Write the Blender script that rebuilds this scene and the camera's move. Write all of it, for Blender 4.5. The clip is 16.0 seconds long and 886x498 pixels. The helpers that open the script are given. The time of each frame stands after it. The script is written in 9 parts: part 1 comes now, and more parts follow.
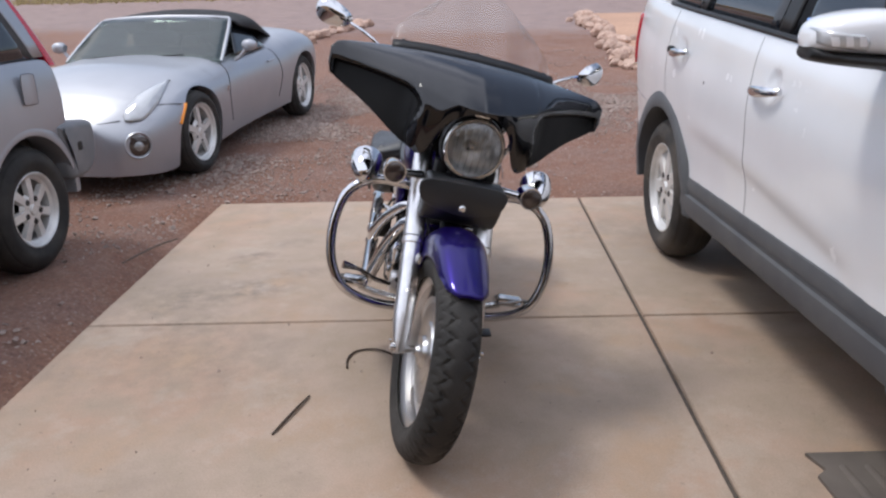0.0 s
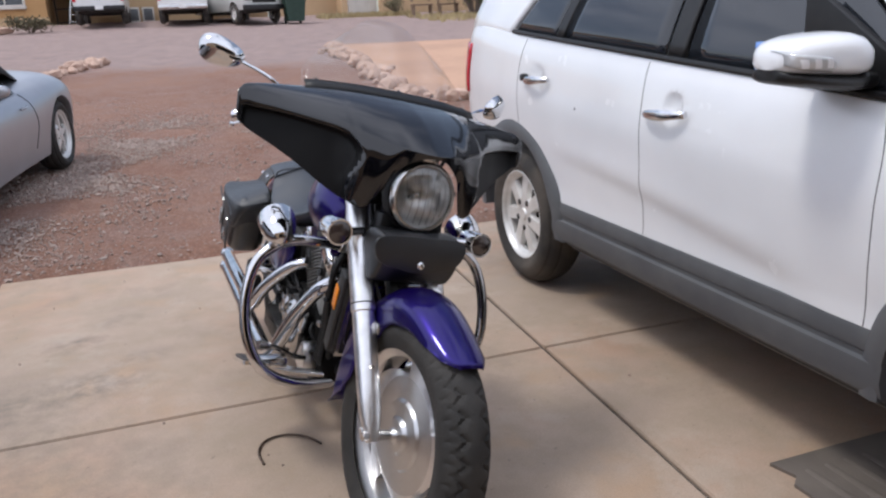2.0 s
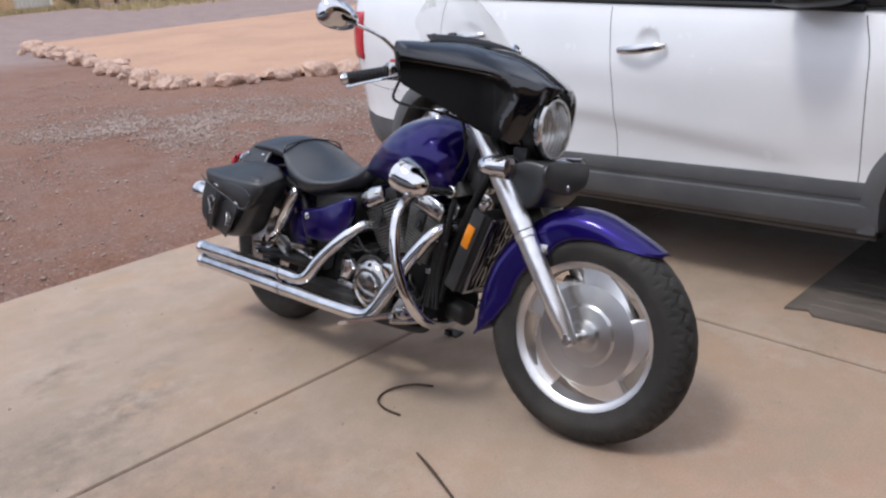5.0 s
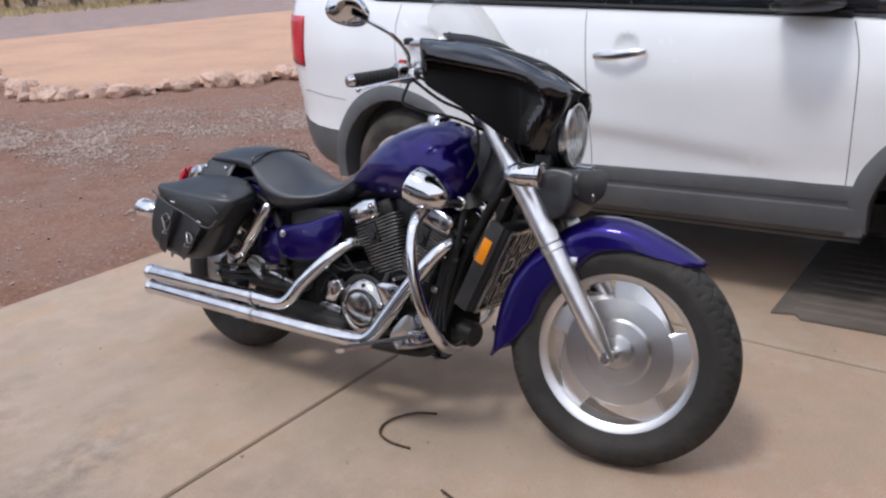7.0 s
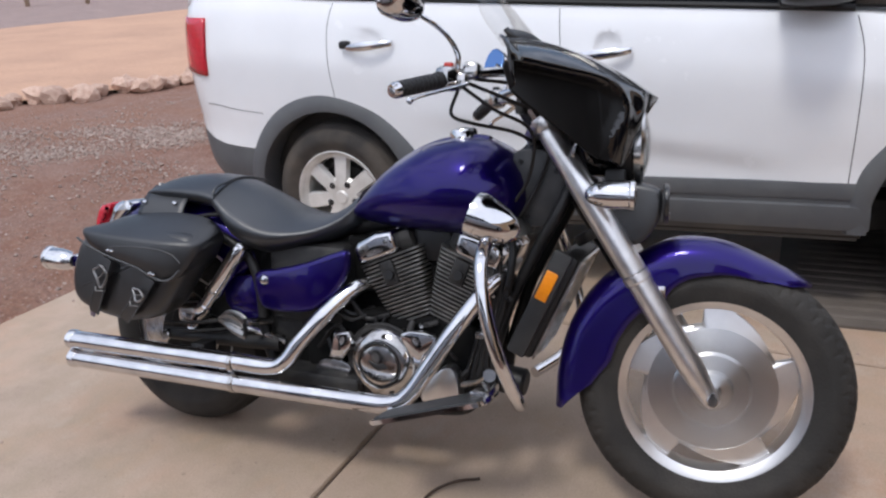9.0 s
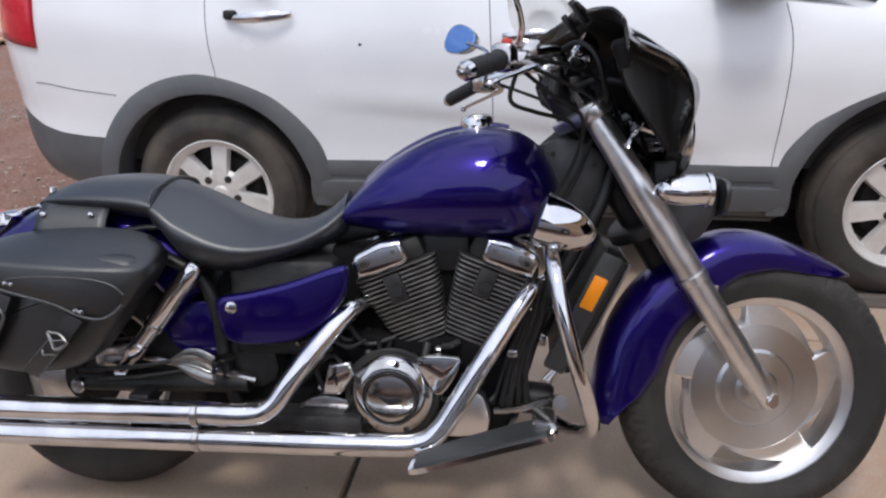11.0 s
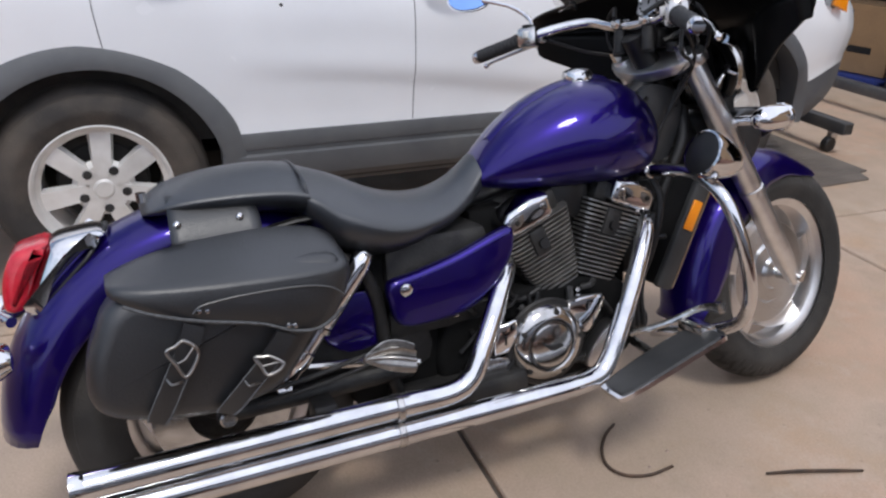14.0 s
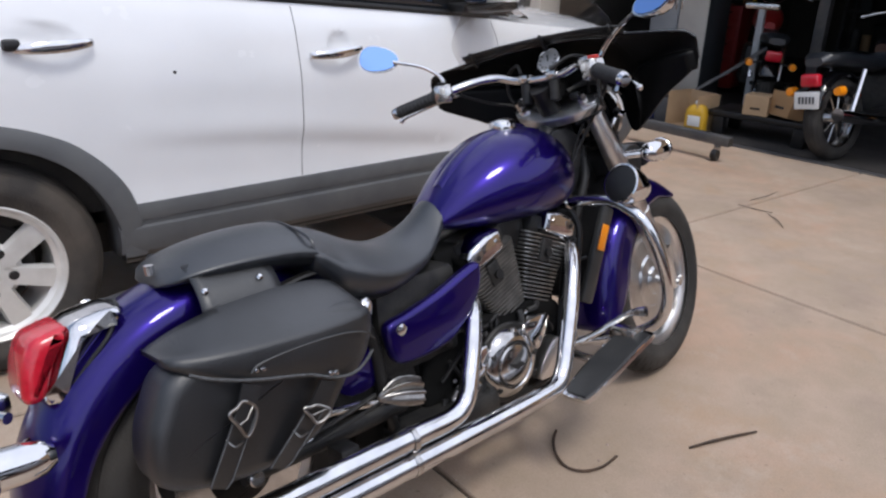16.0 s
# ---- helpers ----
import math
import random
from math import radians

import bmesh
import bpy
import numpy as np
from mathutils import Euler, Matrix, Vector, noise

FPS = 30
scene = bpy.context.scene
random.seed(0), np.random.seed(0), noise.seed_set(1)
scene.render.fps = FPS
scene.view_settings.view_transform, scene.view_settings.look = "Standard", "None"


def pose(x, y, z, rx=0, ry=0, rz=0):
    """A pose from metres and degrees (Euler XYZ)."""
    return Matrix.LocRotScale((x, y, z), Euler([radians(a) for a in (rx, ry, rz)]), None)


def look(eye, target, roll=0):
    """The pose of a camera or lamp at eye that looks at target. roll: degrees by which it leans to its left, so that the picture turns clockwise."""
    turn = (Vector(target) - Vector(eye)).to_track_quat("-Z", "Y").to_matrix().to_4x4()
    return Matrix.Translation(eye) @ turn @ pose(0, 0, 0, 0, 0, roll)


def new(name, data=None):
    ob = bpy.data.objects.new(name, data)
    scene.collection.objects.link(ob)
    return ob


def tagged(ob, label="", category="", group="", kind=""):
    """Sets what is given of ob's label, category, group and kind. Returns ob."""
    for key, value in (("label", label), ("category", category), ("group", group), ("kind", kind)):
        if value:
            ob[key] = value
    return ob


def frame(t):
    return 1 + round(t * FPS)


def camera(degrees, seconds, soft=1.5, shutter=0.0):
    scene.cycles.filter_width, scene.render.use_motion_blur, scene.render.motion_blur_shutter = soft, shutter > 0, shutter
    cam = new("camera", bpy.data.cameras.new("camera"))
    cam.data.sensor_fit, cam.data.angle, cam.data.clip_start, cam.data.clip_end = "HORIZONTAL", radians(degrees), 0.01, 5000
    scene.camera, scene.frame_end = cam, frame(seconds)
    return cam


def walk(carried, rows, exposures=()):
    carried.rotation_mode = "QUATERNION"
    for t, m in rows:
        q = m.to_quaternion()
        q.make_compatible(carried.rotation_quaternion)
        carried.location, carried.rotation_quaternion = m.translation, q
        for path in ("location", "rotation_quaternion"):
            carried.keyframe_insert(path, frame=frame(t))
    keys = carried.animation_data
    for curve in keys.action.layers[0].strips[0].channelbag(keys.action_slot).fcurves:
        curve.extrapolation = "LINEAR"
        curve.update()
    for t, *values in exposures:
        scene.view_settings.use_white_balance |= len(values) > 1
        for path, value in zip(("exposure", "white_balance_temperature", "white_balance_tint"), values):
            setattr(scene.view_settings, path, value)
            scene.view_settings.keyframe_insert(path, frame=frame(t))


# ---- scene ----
cam = camera(60.5, 16.0, soft=2.35)
PATH = [
    (0, (-0.08, -2.087, 1.332), (0.034, -0.188, 0.715), -1.5),
    (0.5, (-0.089, -2.07, 1.342), (0.103, -0.173, 0.74), -2.3),
    (1, (-0.214, -1.961, 1.356), (0.176, -0.077, 0.809), -2.1),
    (1.5, (-0.415, -1.85, 1.348), (0.152, -0.009, 0.81), -2.5),
    (2, (-0.577, -1.682, 1.352), (0.164, 0.088, 0.786), -2.7),
    (2.5, (-0.832, -1.546, 1.355), (0.106, 0.122, 0.774), -2.8),
    (3, (-1.106, -1.5, 1.365), (-0.026, 0.073, 0.767), -4.1),
    (3.5, (-1.26, -1.391, 1.34), (-0.071, 0.097, 0.728), -5.2),
    (4, (-1.39, -1.254, 1.358), (-0.126, 0.153, 0.707), -6.0),
    (4.5, (-1.603, -1.221, 1.366), (-0.302, 0.142, 0.695), -6.4),
    (5, (-1.734, -1.172, 1.374), (-0.408, 0.168, 0.708), -6.5),
    (7.5, (-1.84, -0.586, 1.356), (-0.281, 0.461, 0.668), -5.0),
    (8, (-1.771, -0.399, 1.37), (-0.18, 0.58, 0.656), -4.9),
    (8.5, (-1.786, -0.221, 1.364), (-0.126, 0.651, 0.67), -5.1),
    (11, (-1.616, 0.624, 1.345), (0.227, 0.764, 0.583), -1.4),
    (11.5, (-1.613, 0.8, 1.374), (0.232, 0.843, 0.604), 0.1),
    (12, (-1.622, 1.05, 1.384), (0.224, 0.943, 0.621), 1.7),
    (12.5, (-1.602, 1.252, 1.39), (0.234, 0.994, 0.64), 3.0),
    (13, (-1.454, 1.434, 1.377), (0.363, 1.014, 0.654), 2.8),
    (13.5, (-1.418, 1.611, 1.358), (0.309, 0.977, 0.572), 1.8),
    (14, (-1.418, 1.818, 1.36), (0.196, 1.012, 0.497), 1.6),
    (14.5, (-1.379, 1.917, 1.356), (0.161, 0.985, 0.484), 1.7),
    (15, (-1.284, 2.003, 1.362), (0.195, 0.931, 0.547), 2.0),
    (15.5, (-1.268, 2.142, 1.38), (0.138, 0.943, 0.614), 2.2),
    (16, (-1.288, 2.283, 1.393), (0.05, 0.986, 0.664), 2.1),
]
walk(cam, [(t, look(eye, target, roll)) for t, eye, target, roll in PATH])

# ---- world and sun: thin bright cloud, soft shadows ----
world = bpy.data.worlds.new("sky")
scene.world = world
world.use_nodes = True
wn, wl = world.node_tree.nodes, world.node_tree.links
sky = wn.new("ShaderNodeTexSky")
sky.sky_type, sky.sun_disc = "NISHITA", False
sky.sun_elevation, sky.sun_rotation = radians(63), radians(-78)
sky.air_density, sky.dust_density, sky.ozone_density = 1.0, 2.0, 1.0
wtc = wn.new("ShaderNodeTexCoord")
wmap = wn.new("ShaderNodeMapping")
wmap.inputs["Scale"].default_value = (1.6, 1.6, 3.2)
wno = wn.new("ShaderNodeTexNoise")
wno.inputs["Scale"].default_value, wno.inputs["Detail"].default_value, wno.inputs["Roughness"].default_value = 1.5, 6.0, 0.6
wra = wn.new("ShaderNodeValToRGB")
wra.color_ramp.elements[0].position, wra.color_ramp.elements[1].position = 0.36, 0.60
wra.color_ramp.elements[0].color, wra.color_ramp.elements[1].color = (0.12, 0.12, 0.12, 1), (0.92, 0.92, 0.92, 1)
wmix = wn.new("ShaderNodeMixRGB")
wmix.inputs["Color2"].default_value = (8.9, 9.42, 11.1, 1)
wl.new(wtc.outputs["Generated"], wmap.inputs["Vector"])
wl.new(wmap.outputs["Vector"], wno.inputs["Vector"])
# unseen cloud cover weighted to steer the light: denser overhead, at -x and -y, thinning to blue beyond the road
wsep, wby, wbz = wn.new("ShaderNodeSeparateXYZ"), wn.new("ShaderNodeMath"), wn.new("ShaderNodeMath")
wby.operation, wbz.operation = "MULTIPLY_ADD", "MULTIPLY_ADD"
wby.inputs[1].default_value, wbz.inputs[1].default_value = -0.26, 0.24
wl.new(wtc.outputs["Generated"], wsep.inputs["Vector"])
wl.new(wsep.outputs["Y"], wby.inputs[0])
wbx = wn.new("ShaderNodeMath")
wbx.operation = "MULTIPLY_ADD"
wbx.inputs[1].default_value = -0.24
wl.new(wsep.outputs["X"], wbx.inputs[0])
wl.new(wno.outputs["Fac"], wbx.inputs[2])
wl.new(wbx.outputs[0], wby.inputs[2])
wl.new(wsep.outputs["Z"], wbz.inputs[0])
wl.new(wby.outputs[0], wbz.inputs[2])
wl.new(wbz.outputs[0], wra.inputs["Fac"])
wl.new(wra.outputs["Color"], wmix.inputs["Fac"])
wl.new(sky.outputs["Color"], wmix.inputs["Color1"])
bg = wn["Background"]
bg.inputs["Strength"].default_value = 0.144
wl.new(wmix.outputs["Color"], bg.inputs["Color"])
sun = new("sun", bpy.data.lights.new("sun", "SUN"))
sun.data.energy, sun.data.angle, sun.data.color = 1.5, radians(12), (1.0, 0.965, 0.92)
sun.matrix_world = look((-4.9, 1.0, 10.0), (0, 0, 0))

# ---- materials ----
def mat(name, color, rough=0.5, metal=0.0, noise_scale=0.0, amount=0.0, color2=None, bump=0.0, bump_scale=0.0, coat=0.0,
        fine=0.0, rough_vary=0.0, island=0.0, spec=0.5, coat_rough=0.04):
    """Principled surface; color2 is reached by a broad noise, fine adds grain, bump a relief at bump_scale."""
    m = bpy.data.materials.new(name)
    m.use_nodes = True
    n, l = m.node_tree.nodes, m.node_tree.links
    b = n["Principled BSDF"]
    b.inputs["Base Color"].default_value = (*color, 1)
    b.inputs["Roughness"].default_value, b.inputs["Metallic"].default_value = rough, metal
    b.inputs["Coat Weight"].default_value, b.inputs["Coat Roughness"].default_value = coat, coat_rough
    b.inputs["Specular IOR Level"].default_value = spec
    tc = n.new("ShaderNodeTexCoord")
    out = None
    if noise_scale:
        t = n.new("ShaderNodeTexNoise")
        t.inputs["Scale"].default_value, t.inputs["Detail"].default_value = noise_scale, 5.0
        l.new(tc.outputs["Object"], t.inputs["Vector"])
        r = n.new("ShaderNodeValToRGB")
        r.color_ramp.elements[0].position, r.color_ramp.elements[1].position = 0.5 - 0.5 * (1 - amount) * 0.5, 0.5 + 0.3 * (1.2 - amount)
        r.color_ramp.elements[0].color, r.color_ramp.elements[1].color = (*color, 1), (*(color2 or color), 1)
        l.new(t.outputs["Fac"], r.inputs["Fac"])
        out = r.outputs["Color"]
    if fine:
        t2 = n.new("ShaderNodeTexNoise")
        t2.inputs["Scale"].default_value, t2.inputs["Detail"].default_value = (bump_scale or 120.0), 4.0
        l.new(tc.outputs["Object"], t2.inputs["Vector"])
        mx = n.new("ShaderNodeMixRGB")
        mx.blend_type = "OVERLAY"
        mx.inputs["Fac"].default_value = fine
        if out:
            l.new(out, mx.inputs["Color1"])
        else:
            mx.inputs["Color1"].default_value = (*color, 1)
        l.new(t2.outputs["Fac"], mx.inputs["Color2"])
        out = mx.outputs["Color"]
    if island:
        oi = n.new("ShaderNodeObjectInfo")
        ge = n.new("ShaderNodeNewGeometry")
        ad = n.new("ShaderNodeMath")
        ad.operation = "ADD"
        l.new(oi.outputs["Random"], ad.inputs[0])
        l.new(ge.outputs["Random Per Island"], ad.inputs[1])
        mr = n.new("ShaderNodeMapRange")
        mr.inputs["From Max"].default_value = 2.0
        mr.inputs["To Min"].default_value, mr.inputs["To Max"].default_value = 1 - island, 1 + island
        l.new(ad.outputs[0], mr.inputs["Value"])
        hs = n.new("ShaderNodeHueSaturation")
        if out:
            l.new(out, hs.inputs["Color"])
        else:
            hs.inputs["Color"].default_value = (*color, 1)
        l.new(mr.outputs["Result"], hs.inputs["Value"])
        out = hs.outputs["Color"]
    if out:
        l.new(out, b.inputs["Base Color"])
    if bump:
        t3 = n.new("ShaderNodeTexNoise")
        t3.inputs["Scale"].default_value, t3.inputs["Detail"].default_value = bump_scale, 5.0
        l.new(tc.outputs["Object"], t3.inputs["Vector"])
        bp = n.new("ShaderNodeBump")
        bp.inputs["Strength"].default_value, bp.inputs["Distance"].default_value = bump, 0.02
        l.new(t3.outputs["Fac"], bp.inputs["Height"])
        l.new(bp.outputs["Normal"], b.inputs["Normal"])
    if rough_vary:
        t4 = n.new("ShaderNodeTexNoise")
        t4.inputs["Scale"].default_value, t4.inputs["Detail"].default_value = 9.0, 6.0
        l.new(tc.outputs["Object"], t4.inputs["Vector"])
        mr2 = n.new("ShaderNodeMapRange")
        mr2.inputs["To Min"].default_value, mr2.inputs["To Max"].default_value = max(0.02, rough - rough_vary), rough + rough_vary
        l.new(t4.outputs["Fac"], mr2.inputs["Value"])
        l.new(mr2.outputs["Result"], b.inputs["Roughness"])
    return m


def glass(name, color, rough=0.0, least=0.03, most=0.6):
    """A thin pane: clear or tinted body under a glossy skin."""
    m = bpy.data.materials.new(name)
    m.use_nodes = True
    n, l = m.node_tree.nodes, m.node_tree.links
    n.remove(n["Principled BSDF"])
    tr, gl, mx, lw = n.new("ShaderNodeBsdfTransparent"), n.new("ShaderNodeBsdfGlossy"), n.new("ShaderNodeMixShader"), n.new("ShaderNodeLayerWeight")
    tr.inputs["Color"].default_value = (*color, 1)
    gl.inputs["Roughness"].default_value = rough
    lw.inputs["Blend"].default_value = 0.12
    pw = n.new("ShaderNodeMapRange")
    pw.inputs["To Min"].default_value, pw.inputs["To Max"].default_value = least, most
    l.new(lw.outputs["Facing"], pw.inputs["Value"])
    l.new(pw.outputs["Result"], mx.inputs["Fac"])
    l.new(tr.outputs["BSDF"], mx.inputs[1])
    l.new(gl.outputs["BSDF"], mx.inputs[2])
    l.new(mx.outputs["Shader"], n["Material Output"].inputs["Surface"])
    return m


PURPLE = mat("purple_paint", (0.0098, 0.0030, 0.108), 0.30, 0.72, coat=0.65, fine=0.08, bump_scale=900, noise_scale=5, amount=0.4, color2=(0.0140, 0.0048, 0.134), coat_rough=0.02, spec=0.12)
FORK = mat("satin_fork_alloy", (0.86, 0.86, 0.87), 0.33, 1.0, noise_scale=20, amount=0.4, color2=(0.66, 0.65, 0.64), rough_vary=0.06)
BUCKLE = mat("tarnished_buckle", (0.34, 0.33, 0.32), 0.3, 1.0, noise_scale=60, amount=0.5, color2=(0.22, 0.21, 0.20))
CHROME = mat("chrome", (0.72, 0.72, 0.73), 0.06, 1.0, rough_vary=0.045, noise_scale=14, amount=0.4, color2=(0.56, 0.56, 0.58))
ENGINECHROME = mat("hazy_engine_chrome", (0.56, 0.55, 0.54), 0.13, 1.0, rough_vary=0.07, noise_scale=22, amount=0.5, color2=(0.38, 0.37, 0.36))
DULLCHROME = mat("dull_chrome", (0.62, 0.61, 0.60), 0.2, 1.0, rough_vary=0.1, noise_scale=30, amount=0.5, color2=(0.42, 0.41, 0.40))
ALU = mat("machined_aluminium", (0.80, 0.79, 0.78), 0.34, 1.0, noise_scale=18, amount=0.4, color2=(0.70, 0.69, 0.69), rough_vary=0.1)
DISC = mat("turned_aluminium", (0.60, 0.60, 0.60), 0.30, 1.0, noise_scale=12, amount=0.4, color2=(0.54, 0.54, 0.54))
dn, dl = DISC.node_tree.nodes, DISC.node_tree.links
dtc, dw, db, dr = dn.new("ShaderNodeTexCoord"), dn.new("ShaderNodeTexWave"), dn.new("ShaderNodeBump"), dn.new("ShaderNodeMapRange")
dw.wave_type, dw.rings_direction = "RINGS", "X"
dw.inputs["Scale"].default_value, dw.inputs["Distortion"].default_value, dw.inputs["Detail"].default_value = 230.0, 0.8, 3.0
db.inputs["Strength"].default_value, db.inputs["Distance"].default_value = 0.05, 0.01
dr.inputs["To Min"].default_value, dr.inputs["To Max"].default_value = 0.26, 0.38
dl.new(dtc.outputs["Object"], dw.inputs["Vector"])
dl.new(dw.outputs["Fac"], db.inputs["Height"])
dl.new(dw.outputs["Fac"], dr.inputs["Value"])
dl.new(db.outputs["Normal"], dn["Principled BSDF"].inputs["Normal"])
dl.new(dr.outputs["Result"], dn["Principled BSDF"].inputs["Roughness"])
# the lathe marks stretch highlights across the rings
dt = dn.new("ShaderNodeTangent")
dt.direction_type, dt.axis = "RADIAL", "X"
dl.new(dt.outputs["Tangent"], dn["Principled BSDF"].inputs["Tangent"])
dn["Principled BSDF"].inputs["Anisotropic"].default_value = 0.7
dn["Principled BSDF"].inputs["Anisotropic Rotation"].default_value = 0.25
CASTING = mat("dark_casting", (0.020, 0.020, 0.021), 0.5, 0.35, noise_scale=20, amount=0.5, color2=(0.045, 0.043, 0.040), bump=0.15, bump_scale=160)
FINS = mat("cooling_fin_metal", (0.18, 0.177, 0.172), 0.40, 0.82, noise_scale=25, amount=0.5, color2=(0.31, 0.305, 0.29))
BLACKGLOSS = mat("gloss_black_plastic", (0.003, 0.003, 0.0042), 0.09, 0.0, noise_scale=8, amount=0.4, color2=(0.005, 0.005, 0.0065), rough_vary=0.03, spec=0.5, coat=0.35)
SATINRECESS = mat("satin_black_recess", (0.0035, 0.0035, 0.004), 0.45, 0.0, noise_scale=10, amount=0.4, color2=(0.006, 0.006, 0.006), rough_vary=0.05, spec=0.16)
BLACK = mat("satin_black", (0.008, 0.008, 0.009), 0.45, noise_scale=22, amount=0.4, color2=(0.015, 0.0145, 0.014), spec=0.4)
SHROUD = mat("dark_grey_plastic", (0.024, 0.025, 0.026), 0.5, noise_scale=14, amount=0.4, color2=(0.040, 0.040, 0.040), bump=0.05, bump_scale=200)
NECKGREY = mat("worn_grey_plastic", (0.026, 0.027, 0.029), 0.42, noise_scale=18, amount=0.5, color2=(0.050, 0.050, 0.052), bump=0.05, bump_scale=160, rough_vary=0.1)
LEATHER = mat("black_leather", (0.0042, 0.0049, 0.0062), 0.41, noise_scale=7, amount=0.6, color2=(0.0110, 0.0122, 0.0148), bump=0.10, bump_scale=230, rough_vary=0.10, spec=0.92)
STITCH = mat("waxed_edge_thread", (0.085, 0.088, 0.094), 0.7, noise_scale=90, amount=0.5, color2=(0.045, 0.047, 0.05))
VINYL = mat("seat_vinyl", (0.0075, 0.0098, 0.0135), 0.38, noise_scale=6, amount=0.5, color2=(0.0150, 0.0185, 0.0245), bump=0.07, bump_scale=300, rough_vary=0.08, spec=1.0)
RUBBER = mat("tyre_rubber", (0.017, 0.016, 0.015), 0.78, noise_scale=7, amount=0.6, color2=(0.042, 0.038, 0.034), bump=0.15, bump_scale=140)
DUSTRUBBER = mat("dusty_tyre_rubber", (0.030, 0.027, 0.025), 0.85, noise_scale=5, amount=0.6, color2=(0.085, 0.070, 0.057), bump=0.2, bump_scale=120)
GRIP = mat("grip_rubber", (0.014, 0.014, 0.015), 0.6, bump=0.3, bump_scale=260)
WHITEPAINT = mat("white_car_paint", (0.83, 0.84, 0.86), 0.25, 0.0, coat=0.8, noise_scale=2.2, amount=0.3, color2=(0.76, 0.77, 0.79), rough_vary=0.06)
SILVER = mat("silver_car_paint", (0.42, 0.43, 0.46), 0.44, 0.6, coat=0.6, noise_scale=3, amount=0.3, color2=(0.38, 0.39, 0.415), coat_rough=0.16)
GREYPLASTIC = mat("grey_cladding", (0.082, 0.085, 0.092), 0.6, noise_scale=6, amount=0.5, color2=(0.112, 0.115, 0.118), bump=0.1, bump_scale=300)
SEAMGREY = mat("grey_shut_line", (0.11, 0.11, 0.115), 0.8, noise_scale=20, amount=0.4, color2=(0.075, 0.075, 0.08))
DARKGLASS = mat("tinted_window", (0.016, 0.019, 0.024), 0.03, 0.0, coat=0.0, spec=0.8)
WELL = mat("wheel_well_liner", (0.020, 0.019, 0.018), 0.9, noise_scale=9, amount=0.5, color2=(0.048, 0.042, 0.036))
REDLENS = mat("red_lens", (0.55, 0.012, 0.03), 0.22, coat=0.5, noise_scale=60, amount=0.4, color2=(0.42, 0.008, 0.02), coat_rough=0.1)
ORANGE = mat("amber_reflector", (0.95, 0.32, 0.01), 0.3, coat=0.5, noise_scale=240, amount=0.5, color2=(0.80, 0.22, 0.0))
LENSCLEAR = mat("fluted_lamp_lens", (0.42, 0.43, 0.43), 0.12, 0.55, coat=1.0, noise_scale=26, amount=0.6, color2=(0.20, 0.20, 0.20), bump=0.5, bump_scale=70)
CARLENS = mat("car_lamp_lens", (0.50, 0.51, 0.52), 0.12, 0.2, coat=1.0, noise_scale=9, amount=0.5, color2=(0.62, 0.63, 0.64))
LENSDARK = mat("dark_lamp_lens", (0.05, 0.035, 0.03), 0.12, coat=1.0)
SCREEN = glass("clear_screen", (0.945, 0.94, 0.93), most=0.22)
LAMPGLASS = glass("lamp_glass", (0.93, 0.93, 0.92), 0.05, 0.10)
BOWL = mat("silvered_reflector", (0.70, 0.70, 0.70), 0.30, 0.8, noise_scale=40, amount=0.4, color2=(0.45, 0.45, 0.45), bump=0.05, bump_scale=60)
LINER = mat("matt_black_liner", (0.004, 0.004, 0.004), 0.85, noise_scale=20, amount=0.4, color2=(0.007, 0.007, 0.007), spec=0.15)
CABGLASS = glass("car_glass", (0.50, 0.58, 0.54), 0.03, 0.10, 0.42)
# the blue of the sky's reflection is put into the glass colour
MIRROR = mat("sky_tinted_mirror", (0.26, 0.43, 0.80), 0.02, 1.0)
WHEELSILVER = mat("alloy_wheel_paint", (0.74, 0.73, 0.71), 0.36, 0.35, noise_scale=12, amount=0.5, color2=(0.60, 0.58, 0.55))
DIAL = mat("dial_face", (0.36, 0.36, 0.36), 0.3, noise_scale=30, amount=0.4, color2=(0.28, 0.28, 0.28), coat=0.6)
WHITEPART = mat("white_plastic", (0.7, 0.7, 0.68), 0.4)
REDPART = mat("red_switch", (0.5, 0.03, 0.02), 0.4)

# ---- building tools ----
def part(name, bm, material, parent=None, label="", m=None, smooth=True, sharp=35):
    """Link a bmesh as ONE mesh object under a thing or a part."""
    bmesh.ops.recalc_face_normals(bm, faces=bm.faces)
    me = bpy.data.meshes.new(name)
    if smooth:
        lim = radians(sharp)
        for f in bm.faces:
            f.smooth = True
        for e in bm.edges:
            if len(e.link_faces) == 2 and e.calc_face_angle(0.0) > lim:
                e.smooth = False
    bm.to_mesh(me)
    bm.free()
    me.materials.append(material)
    ob = new(name, me)
    if parent is not None:
        ob.parent = parent
    if m is not None:
        ob.matrix_basis = m
    if label:
        ob["label"] = label
    return ob


def thing(name, label, category, m=None, group="", kind=""):
    ob = new(name)
    ob.empty_display_size = 0.1
    if m is not None:
        ob.matrix_basis = m
    return tagged(ob, label, category, group, kind)


def solid(ob, thick, offset=-1.0):
    md = ob.modifiers.new("thickness", "SOLIDIFY")
    md.thickness, md.offset = thick, offset
    return ob


